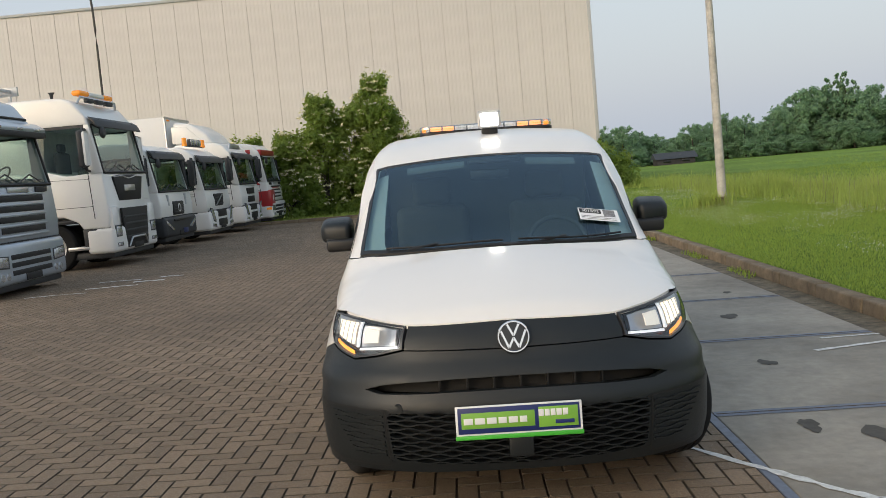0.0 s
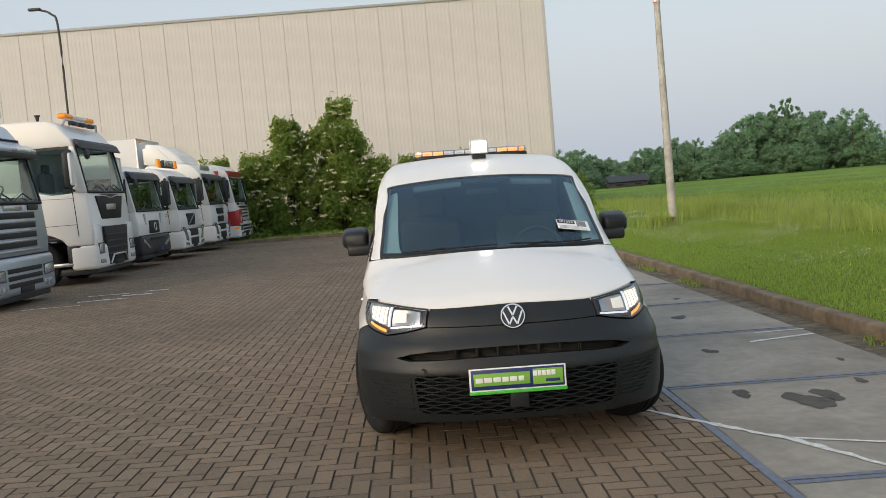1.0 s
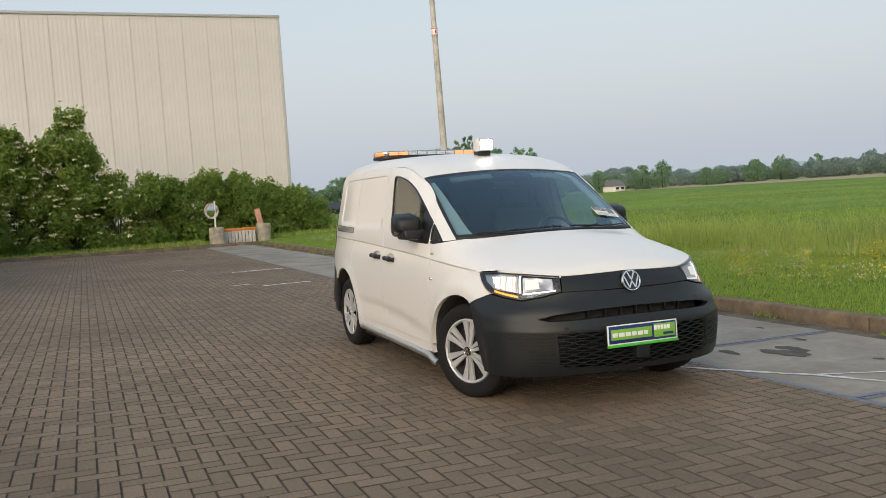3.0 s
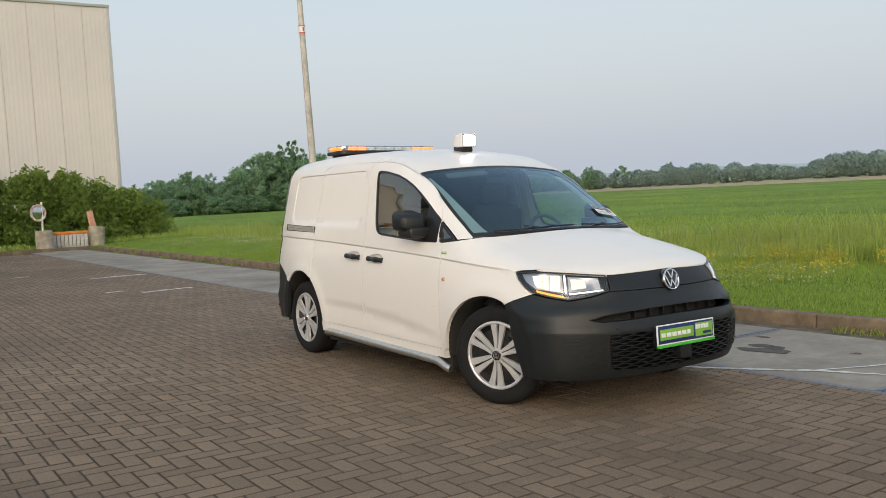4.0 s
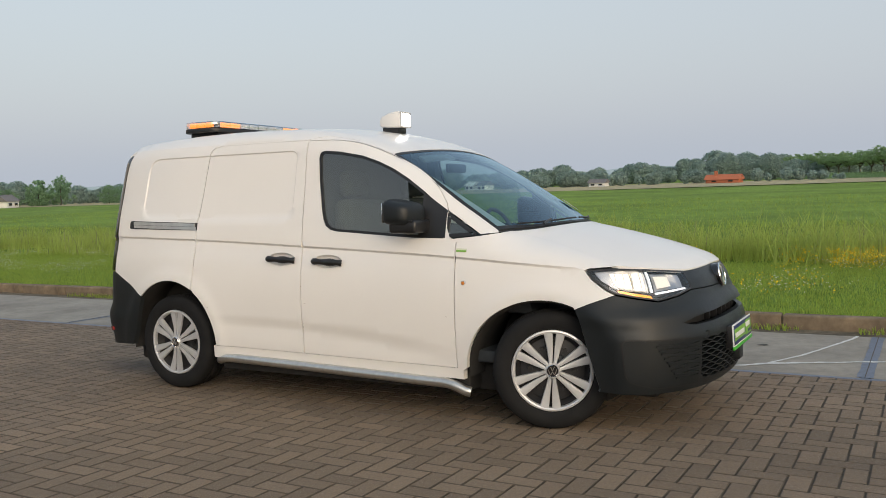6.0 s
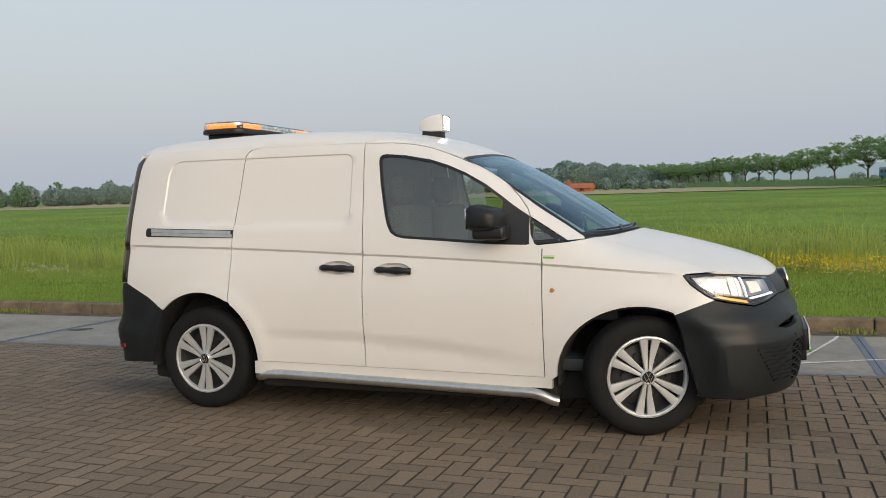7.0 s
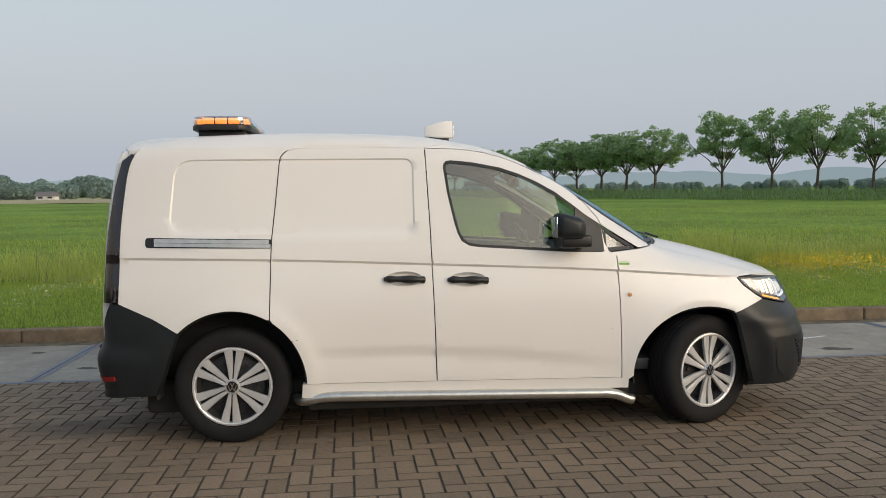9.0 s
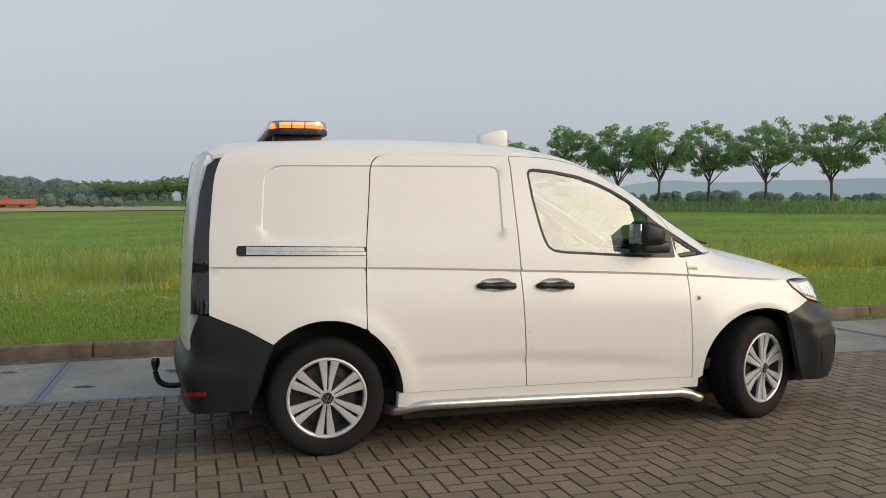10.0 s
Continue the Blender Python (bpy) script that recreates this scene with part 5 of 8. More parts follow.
pp = part("windscreen_paper", box("windscreen_paper", 0, 0.225, 0, 0.105, -0.0006, 0.0006, mat("white_paper", (0.78, 0.79, 0.80), 0.6), 0, smooth=False), van, "white stock label on the windscreen", m=PAPER)
part("number_block", box("number_block", 0.006, 0.128, 0.062, 0.100, 0.0008, 0.0014, M_BLACK, 0, smooth=False), pp)
_tc = bpy.data.curves.new("stock_number", "FONT")
_tc.body, _tc.size, _tc.align_x, _tc.align_y = "301592", 0.034, "CENTER", "CENTER"
_tm = new("_t", _tc)
_me = bpy.data.meshes.new_from_object(_tm.evaluated_get(bpy.context.evaluated_depsgraph_get()))
bpy.data.objects.remove(_tm)
_me.materials.append(M_PLATE_W)
part("stock_number", _me, pp, "white digits 301592", m=pose(0.067, 0.081, 0.0022))
M_GREYP = mat("grey_print", (0.20, 0.20, 0.21), 0.6, vary=0.7, scale=90)
part("print_block", box("print_block", 0.140, 0.205, 0.040, 0.100, 0.0008, 0.0014, M_GREYP, 0, smooth=False), pp)
for k in range(3):
    part("print_bar", box("print_bar", 0.012, 0.205 - 0.05 * (k == 2), 0.010 + 0.012 * k, 0.0135 + 0.012 * k, 0.0008, 0.0014, M_GREYP, 0, smooth=False), pp)

# ---- beacons on the roof ----
bar = thing("warning_light_bar", YARD, "warning light bar, amber modules glowing behind clear lenses, on roof", "light bar")
M_BARLENS = glass_mat("clear_bar_lens", (0.97, 0.97, 0.97), 0.15, 0.30)
M_LED = mat("led_reflector", (0.82, 0.82, 0.82), 0.35, metal=0.0, vary=0.3, scale=50, bump=0.01, bscale=60)
M_LEDLIT = mat("lit_amber_led", (0.85, 0.34, 0.07), 0.35, emit=1.5, emit_color=(1.0, 0.27, 0.035))
BS, BZ = 1.46, 1.780


def capsule(hl, hw, n=8):
    q = [(hl - hw * 0.55 + hw * 0.55 * math.cos(radians(a)), hw * 0.45 * (1 if a > 0 else -1) + hw * 0.55 * math.sin(radians(a))) for a in list(range(-90, 0, 15)) + list(range(15, 91, 15))]
    return q + [(-a, b) for a, b in reversed(q)]


def slab_poly(name, pts, z0, z1, material, bev=0.006):
    me = extrude_poly(name, pts, z1 - z0, material, bev, "xy")
    me.transform(Matrix.Translation((0.05, BS, (z0 + z1) / 2)))
    return me


base = part("base", slab_poly("base", capsule(0.54, 0.175), BZ + 0.012, BZ + 0.042, M_BLACK), bar, "black base tray")
part("lens", slab_poly("lens", capsule(0.538, 0.170), BZ + 0.044, BZ + 0.092, M_BARLENS, 0.012), bar, "clear ribbed lens")
for sx in (-0.36, 0.46):
    part("foot", box("foot", sx - 0.06, sx + 0.06, BS - 0.14, BS + 0.14, 1.74, BZ + 0.015, M_BLACK, 0.01), bar)
for sy in (-1, 1):
    for i in range(9):
        x = -0.35 + 0.10 * i
        part("led_module", box("led_module", x - 0.044, x + 0.044, BS + sy * 0.138 - 0.012, BS + sy * 0.138 + 0.012, BZ + 0.05, BZ + 0.084, M_LEDLIT if i in (0, 1, 7, 8) else M_LED, 0.004), bar, "glowing amber flash module" if i in (0, 1, 7, 8) else "")
for sx in (-1, 1):
    for j in (-1, 0, 1):
        part("led_module", box("led_module", 0.05 + sx * 0.50 - 0.012, 0.05 + sx * 0.50 + 0.012, BS + j * 0.075 - 0.033, BS + j * 0.075 + 0.033, BZ + 0.05, BZ + 0.084, M_LEDLIT, 0.004), bar, "glowing amber flash module")
part("centre_cover", slab_poly("centre_cover", round_poly([(-0.46, -0.112), (0.46, -0.112), (0.46, 0.112), (-0.46, 0.112)], 0.03), BZ + 0.045, BZ + 0.088, M_BLACK), bar)

lamp = thing("work_lamp", YARD @ pose(0.036, 0.09, 0.205) @ Matrix.Diagonal((0.88, 0.88, 0.88, 1)), "lit white square work lamp fixed on the van roof", "lamp")
bm = bmesh.new()
prev = None
for i, (y, dz, h) in enumerate([(-0.085, 0.062, 0.062), (-0.06, 0.064, 0.066), (0.02, 0.060, 0.060), (0.10, 0.052, 0.045), (0.12, 0.048, 0.036)]):
    w = h * 1.28
    ring = [bm.verts.new((p[0], y, 1.772 + 0.008 + dz + p[1])) for p in round_poly([(-w, -h), (w, -h), (w, h), (-w, h)], 0.018, 4)]
    if prev:
        for j in range(len(ring)):
            bm.faces.new((prev[j], prev[(j + 1) % len(ring)], ring[(j + 1) % len(ring)], ring[j]))
    else:
        bm.faces.new(ring[::-1])
    prev = ring
bm.faces.new(prev)
part("housing", bm_mesh("housing", bm, M_WHITE, 45), lamp, "white tapered housing")
_bz = bmesh.new()
for _q in ((-0.078, 0.078, 1.891, 1.901), (-0.078, 0.078, 1.781, 1.791), (-0.078, -0.067, 1.791, 1.891), (0.067, 0.078, 1.791, 1.891)):
    box_bm(_bz, _q[0], _q[1], -0.094, -0.083, _q[2], _q[3], 0.002, 1)
part("bezel", bm_mesh("bezel", _bz, M_ROOFTRIM, False), lamp, "grey frame round the lens")
part("foot", box("foot", -0.06, 0.06, -0.06, 0.09, 1.735, 1.788, M_BLACK, 0.008), lamp)
part("lit_front", box("lit_front", -0.062, 0.062, -0.090, -0.084, 1.795, 1.885, mat("lit_work_lamp", (1, 1, 0.95), 0.3, emit=9.0, emit_color=(1.0, 0.95, 0.86)), 0.012), lamp, "glowing square lens")

# ---- parked lorries ----
M_TWHITE = mat("white_lorry_paint", (0.82, 0.81, 0.79), 0.35, coat=0.4, vary=0.03, scale=1.5)
M_TSILVER = mat("silver_blue_lorry_paint", (0.40, 0.45, 0.51), 0.32, metal=0.35, coat=0.5, vary=0.04)
M_TGREY = mat("dark_lorry_plastic", (0.028, 0.030, 0.034), 0.55, vary=0.15)
M_TMESH = mat("black_grille_mesh", (0.010, 0.010, 0.011), 0.6, vary=0.2)
M_TGLASS = glass_mat("lorry_glass", (0.62, 0.74, 0.70))
M_TIN = mat("lorry_cabin", (0.055, 0.060, 0.062), 0.8, vary=0.2)
M_TALU = mat("aluminium", (0.55, 0.56, 0.57), 0.35, metal=0.8, vary=0.1)
M_TRED = mat("red_lorry_paint", (0.42, 0.025, 0.03), 0.35, coat=0.4)
M_TAMBER = mat("amber_beacon_cover", (0.85, 0.27, 0.02), 0.25, emit=0.15, emit_color=(1, 0.35, 0.02))
M_TLAMP = mat("lorry_headlamp", (0.55, 0.57, 0.60), 0.12, metal=0.7, bump=0.006, bscale=30)


M_TSEAT = mat("lorry_seat_cloth", (0.05, 0.055, 0.06), 0.9, vary=0.2)
M_TLINE = mat("lorry_cab_lining", (0.46, 0.46, 0.44), 0.85, vary=0.1)


def yz_panel(name, pts, x0, x1, material, bev=0.0):
    """A plate across the face: an outline in (y, z), from x0 to x1."""
    me = extrude_poly(name, pts, x1 - x0, material, bev, "yz")
    me.transform(Matrix.Translation(((x0 + x1) / 2, 0, 0)))
    return me


def lorry(yc, xf, label, H=3.1, paint=None, base=1.62, screen_top=2.62, visor="blade", grille="slats", bumper=None, bumper_low=0.34, box_h=0.0, box_len=7.0, cab_len=2.1, beacon=False, lamps=False, red=False, deflector=0.0, W=1.245, mirror="dark", tilt=0.0):
    paint = paint or M_TWHITE
    bumper = bumper or paint
    t = thing("lorry", pose(xf, yc, yard_z(xf), 0, 0, tilt), label, "lorry", "row of parked lorries")
    z0, z1, low = base, screen_top, bumper_low
    lean = 0.17

    def face(z):                      # front face at a height
        return -0.05 - lean * (z - z0) / (z1 - z0) if z > z0 else -0.05 * max(0, z - 1.15) / (z0 - 1.15)
    # lower cab with the wheel arch cut out
    prof = [(-0.02, 0.84), (0.0, 1.15), (-0.05, z0), (-0.36, z0), (-0.80, z0 - 0.02), (-1.22, z0 + 0.10), (-1.36, z0 + 0.12), (-cab_len, z0 + 0.12), (-cab_len, 0.95), (-1.86, 0.95), (-1.74, 1.08), (-0.95, 1.12), (-0.66, 0.98), (-0.58, 0.84)]
    cab = part("cab", extrude_poly("cab", prof, 2 * W, paint, 0.05, "xz", seg=3), t, "painted steel cab")
    roof = [(face(z1) + 0.005, z1 - 0.02), (face(z1) - 0.04, z1 + 0.16), (-0.42 - 0.25 * (H - z1 - 0.2), H - 0.10), (-0.62 - 0.25 * (H - z1 - 0.2), H - 0.02), (-1.1, H), (-cab_len + 0.08, H), (-cab_len, H - 0.1), (-cab_len, z1 - 0.02)]
    part("cab_roof", extrude_poly("cab_roof", roof, 2 * W, paint, 0.07, "xz", seg=4), cab)
    part("rear_wall", box("rear_wall", -cab_len, -1.36, -W, W, z0 + 0.10, z1, paint, 0.01), cab)
    for sy in (-1, 1):
        y0 = sy * W
        ap = [(face(z0) - 0.0, z0 - 0.01), (face(z1), z1 + 0.01), (face(z1) - 0.14, z1 + 0.01), (face(z0) - 0.28, z0 - 0.01)]
        part("pillar", extrude_poly("pillar", ap, 0.10, paint, 0.02, "xz"), cab, m=pose(0, y0 - sy * 0.05, 0))
        part("side_window", mesh_of("side_window", [(a_, 0, b_) for a_, b_ in [(face(z0) - 0.26, z0 - 0.01), (face(z1) - 0.12, z1), (-1.37, z1), (-1.37, z0 + 0.13), (-1.22, z0 + 0.10), (-0.80, z0 - 0.02)]], [(0, 1, 2, 3, 4, 5)], M_TGLASS), cab, "tinted side window", m=pose(0, y0 - sy * 0.03, 0))
        part("window_frame", extrude_poly("window_frame", [(face(z1) - 0.10, z1 - 0.05), (face(z1) - 0.10, z1 + 0.01), (-1.38, z1 + 0.01), (-1.38, z1 - 0.05)], 0.02, M_TGREY, 0, "xz"), cab, m=pose(0, y0 - sy * 0.008, 0))
        y = y0 + sy * 0.002
        for pts in ([(-0.30, 1.05), (-0.335, z0), (-0.35, z0), (-0.315, 1.05)], [(-1.38, 1.12), (-1.38, z1 + 0.1), (-1.394, z1 + 0.1), (-1.394, 1.12)], [(-0.32, 1.30), (-0.32, 1.31), (-1.38, 1.31), (-1.38, 1.30)], [(-0.34, z0 - 0.12), (-0.34, z0 - 0.113), (-1.38, z0 - 0.083), (-1.38, z0 - 0.09)]):
            part("door_gap", extrude_poly("door_gap", pts, 0.006, M_TGREY, 0, "xz"), cab, m=pose(0, y, 0))
        part("door_handle", box("door_handle", -1.30, -1.10, y - 0.015, y + 0.015, 1.36, 1.40, M_TGREY, 0.008), cab)
        if mirror:
            mr = part("mirror", box("mirror", -0.36, -0.22, sy * 1.33, sy * 1.60, z0 + 0.12, z0 + 0.86, M_TGREY, 0.05, 3), t, "tall door mirror")
            part("mirror_shell", box("mirror_shell", -0.23, -0.205, sy * 1.345, sy * 1.585, z0 + 0.15, z0 + 0.83, M_TWHITE if mirror == "white" else M_TGREY, 0.04, 3), mr)
            for z in (z0 + 0.06, z0 + 0.90):
                part("mirror_arm", tube("mirror_arm", [(-0.30, sy * 1.2, z - 0.02), (-0.29, sy * 1.40, z), (-0.29, sy * 1.46, z + (0.1 if z < z0 + 0.5 else -0.1))], 0.028, M_TGREY, 6), mr)
        part("step", box("step", -0.95, -0.35, sy * 0.95, sy * 1.24, 0.42, 0.50, M_TALU, 0.02), t)
        part("step_panel", box("step_panel", -0.60, -0.30, sy * 0.98, sy * 1.235, 0.44, 0.86, M_TGREY, 0.03), t)
    # windscreen and what shows behind it
    q = [(face(z0) + 0.004, -W + 0.08, z0), (face(z0) + 0.004, W - 0.08, z0), (face(z1) + 0.004, W - 0.10, z1), (face(z1) + 0.004, -W + 0.10, z1)]
    ws = part("windscreen", mesh_of("windscreen", [(x - 0.03, y, z) for x, y, z in q], [(0, 1, 2, 3)], M_TGLASS), t, "greenish windscreen")
    for yy in (-1, 1):
        e = [q[0], q[3]] if yy < 0 else [q[1], q[2]]
        part("screen_seal", tube("screen_seal", [tuple(e[0]), tuple(e[1])], 0.022, M_TMESH, 6), ws)
    part("screen_seal", tube("screen_seal", [tuple(q[0]), tuple(q[1])], 0.03, M_TMESH, 6), ws)
    for k in (-0.75, 0.05):
        part("wiper", tube("wiper", [(face(z0) + 0.02, k, z0 + 0.02), (face(z0 + 0.16) + 0.02, k + 0.45, z0 + 0.17), (face(z0 + 0.05) + 0.02, k + 0.75, z0 + 0.05)], 0.013, M_TGREY, 5), ws)
    part("cab_floor", box("cab_floor", -cab_len + 0.05, -0.15, -W + 0.06, W - 0.06, z0 - 0.35, z0 - 0.15, M_TIN, 0), t)
    part("dashboard", box("dashboard", -0.62, face(z0) - 0.03, -W + 0.10, W - 0.10, z0 - 0.20, z0 + 0.10, M_TIN, 0.08, 3), t, "dark dashboard")
    part("back_lining", box("back_lining", -1.352, -1.33, -W + 0.08, W - 0.08, z0 - 0.1, z1 - 0.03, M_TLINE, 0), t)
    for k in (-0.65, 0.65):
        st_ = part("seat", box("seat", -1.18, -1.02, k - 0.26, k + 0.26, z0 - 0.30, z0 + 0.50, M_TSEAT, 0.07, 3), t, "dark cab seat")
        part("headrest", box("headrest", -1.15, -1.05, k - 0.14, k + 0.14, z0 + 0.50, z0 + 0.68, M_TSEAT, 0.04, 3), st_)
    part("steering_wheel", lathe("steering_wheel", [(0.22 + 0.016 * math.cos(a), 0.016 * math.sin(a)) for a in [2 * math.pi * i / 8 for i in range(8)]], M_TIN, "z", 24, close=True), t, m=pose(-0.62, 0.62, z0 + 0.16, 0, -50, 0))
    # bumper with lamps in its corners
    bp = part("bumper", box("bumper", -0.55, 0.06, -W, W, low, 0.86, bumper, 0.09, 4), t, "deep front bumper")
    part("number_plate", box("number_plate", 0.06, 0.075, -0.26, 0.26, low + 0.03, low + 0.14, M_TMESH, 0.004), bp)
    part("under_tray", box("under_tray", -0.9, -0.02, -W + 0.1, W - 0.1, low - 0.10, low + 0.05, M_TGREY, 0.03), t)
    part("face_gap", box("face_gap", -0.3, 0.006, -W + 0.03, W - 0.03, 0.84, 0.875, M_TMESH, 0.004), t)

    def headlamp(ya, yb, za, zb, slope=0.0):
        for sy in (-1, 1):
            o = [(sy * ya, za), (sy * yb, za + slope), (sy * yb, zb + slope), (sy * ya, zb)]
            hd = part("headlamp", yz_panel("headlamp", o, 0.045, 0.068, M_TGREY, 0.008), bp, "clear headlamp")
            c = ((ya + yb) / 2, (za + zb + slope) / 2)
            i_ = [(c[0] * sy + (a_ - c[0] * sy) * 0.84, c[1] + (b_ - c[1]) * 0.80) for a_, b_ in o]
            part("lens", yz_panel("lens", i_, 0.06, 0.074, M_TLAMP, 0.008), hd)

    def slot(ya, za, zb, x1=0.066, name="lower_grille", material=None, top=0.0):
        return part(name, yz_panel(name, [(-ya, za), (ya, za), (ya + top, zb), (-ya - top, zb)], x1 - 0.05, x1, material or M_TMESH, 0.006), t)
    if grille == "slats":
        gh = (z0 - 0.16 - 0.95) / 4
        for i in range(4):
            z = 0.96 + gh * i
            slot(0.72 + 0.02 * i, z + 0.045, z + gh - 0.03, 0.008 - 0.05 * max(0, z - 1.15) / (z0 - 1.15) * 0.8, "grille_opening")
        for i in range(3):
            slot(0.66, low + 0.14 + 0.125 * i, low + 0.22 + 0.125 * i, 0.066, "lower_opening")
        for i in range(5):
            part("slat", box("slat", -0.05, 0.022 - 0.008 * i, -0.80, 0.80, 0.945 + gh * i - 0.012, 0.945 + gh * i + 0.030, paint, 0.014), t)
        part("name_bar", box("name_bar", -0.06, -0.026, -0.34, 0.34, z0 - 0.13, z0 - 0.04, M_TALU, 0.006), t, "chrome maker's bar")
        for sy in (-1, 1):
            part("corner_duct", yz_panel("corner_duct", [(sy * 0.56, z0 - 0.15), (sy * 0.98, z0 - 0.13), (sy * 1.0, z0 - 0.04), (sy * 0.60, z0 - 0.04)], -0.07, -0.022, M_TMESH, 0.008), t)
        headlamp(0.74, 1.18, low + 0.26, low + 0.46, 0.03)
        for sy in (-1, 1):
            for k in (0.80, 0.98):
                part("fog_lamp", lathe("fog_lamp", [(0, 0.012), (0.055, 0.01), (0.065, -0.01), (0, -0.01)], M_TLAMP, "x", 16), bp, m=pose(0.06, sy * k, low + 0.14))
            part("side_marker", box("side_marker", -0.16, 0.03, sy * 1.20, sy * 1.252, low + 0.31, low + 0.40, M_TAMBER, 0.02), bp)
    elif grille == "crest":
        gr = part("grille", yz_panel("grille", [(-0.62, z0 - 0.60), (0.62, z0 - 0.60), (0.82, z0 - 0.09), (0.40, z0 - 0.05), (-0.40, z0 - 0.05), (-0.82, z0 - 0.09)], -0.06, 0.004, M_TMESH, 0.02), t, "glossy dark upper grille")
        part("chrome_arc", tube("chrome_arc", smooth_line([(0.0, -0.80, z0 - 0.095), (0.01, -0.38, z0 - 0.085), (0.012, 0, z0 - 0.13), (0.01, 0.38, z0 - 0.085), (0.0, 0.80, z0 - 0.095)], 14), 0.012, M_TALU, 6), gr)
        part("name_bar", box("name_bar", -0.01, 0.014, -0.30, 0.30, z0 - 0.40, z0 - 0.27, M_TALU, 0.006), gr, "chrome maker's bar")
        slot(0.60, low + 0.06, 1.22, 0.068, "lower_grille", None, 0.14)
        for i in range(4):
            part("slat", box("slat", 0.03, 0.078, -0.60 - 0.02 * i, 0.60 + 0.02 * i, low + 0.26 + 0.14 * i, low + 0.31 + 0.14 * i, M_TGREY, 0.01), t)
        part("guard_bar", tube("guard_bar", [(0.07, -0.55, low + 0.08), (0.09, -0.38, low + 0.26), (0.09, 0.38, low + 0.26), (0.07, 0.55, low + 0.08)], 0.022, M_TALU, 8), t, "silver bumper bar")
        headlamp(0.84, 1.16, low + 0.32, low + 0.56)
        headlamp(0.84, 1.14, low + 0.12, low + 0.20)
        for sy in (-1, 1):
            part("corner_panel", yz_panel("corner_panel", [(sy * 0.80, 0.80), (sy * 1.22, 0.80), (sy * 1.20, 1.26), (sy * 0.90, 1.28)], -0.05, 0.05, paint, 0.03), t)
    elif grille == "low":
        gr = part("grille", box("grille", -0.06, 0.03, -0.40, 0.40, 0.90, 1.24, M_TMESH, 0.03), t, "small black grille")
        for z in (0.97, 1.05, 1.13):
            part("slat", box("slat", 0.0, 0.042, -0.36, 0.36, z - 0.014, z + 0.014, M_TGREY, 0.006), gr)
        part("ring", lathe("ring", [(0.075, 0.0), (0.095, 0.012), (0.115, 0.0)], M_TALU, "x", 20), gr, m=pose(0.04, 0, 1.07))
        for sy in (-1, 1):
            part("face_slot", yz_panel("face_slot", [(sy * 0.62, 1.14), (sy * 0.70, 1.14), (sy * 0.74, 1.42), (sy * 0.66, 1.42)], -0.05, 0.004, M_ROOFTRIM, 0), t)
            part("lamp_chevron", yz_panel("lamp_chevron", [(sy * 0.62, low + 0.20), (sy * 1.15, low + 0.42), (sy * 1.15, low + 0.34), (sy * 0.75, low + 0.16)], 0.05, 0.075, M_TLAMP, 0.005), bp, "chevron-shaped headlamp")
        part("bumper_ledge", box("bumper_ledge", 0.02, 0.10, -0.62, 0.62, 0.74, 0.80, M_TMESH, 0.02), bp)
        part("badge_plate", box("badge_plate", 0.066, 0.078, 0.05, 0.42, low + 0.06, low + 0.18, M_BLUE, 0.004), bp)
    else:
        h3 = grille == "stack"
        if h3:
            for i in range(4):
                slot(0.44 + 0.03 * (i > 2), low + 0.12 + 0.27 * i, low + 0.32 + 0.27 * i, 0.068 if low + 0.32 + 0.27 * i < 0.9 else 0.018, "grille_opening")
            part("grille_bar", tube("grille_bar", [(0.0, -0.30, z0 - 0.42), (0.0, 0.30, z0 - 0.12)], 0.016, M_TALU, 6), t)
            part("grille_bar", tube("grille_bar", [(0.0, -0.62, z0 - 0.08), (0.0, 0.62, z0 - 0.08)], 0.014, M_TALU, 6), t)
        else:
            gr = part("grille", yz_panel("grille", [(-0.40, z0 - 0.50), (0.40, z0 - 0.50), (0.50, z0 - 0.18), (0.46, z0 - 0.14), (-0.46, z0 - 0.14), (-0.50, z0 - 0.18)], -0.06, 0.006, M_TMESH, 0.02), t, "dark trapezoid grille")
            for i in range(3):
                part("slat", box("slat", -0.02, 0.012, -0.42, 0.42, z0 - 0.45 + 0.09 * i, z0 - 0.42 + 0.09 * i, M_TGREY, 0.006), gr)
            part("grille_bar", extrude_poly("grille_bar", [(-0.42, z0 - 0.48), (-0.34, z0 - 0.48), (0.42, z0 - 0.16), (0.34, z0 - 0.16)], 0.02, M_TALU, 0, "yz"), gr, m=pose(0.016, 0, 0))
            for z in (low + 0.10, low + 0.36):
                slot(0.46, z, z + 0.20)
        for sy in (-1, 1):
            o = [(sy * 0.72, low + 0.22), (sy * 0.98, low + 0.26), (sy * 1.20, low + 0.66), (sy * 0.94, low + 0.62)]
            hd = part("headlamp", yz_panel("headlamp", o, 0.04, 0.07, M_TGREY, 0.01), bp, "slanted clear headlamp")
            part("lens", yz_panel("lens", [(a_ * 0.985, (b_ - low - 0.44) * 0.84 + low + 0.44) for a_, b_ in o], 0.06, 0.076, M_TLAMP, 0.008), hd)
            part("fog_lamp", yz_panel("fog_lamp", [(sy * 0.72, low + 0.08), (sy * 1.10, low + 0.12), (sy * 1.10, low + 0.20), (sy * 0.72, low + 0.17)], 0.05, 0.072, M_TLAMP, 0.006), bp)
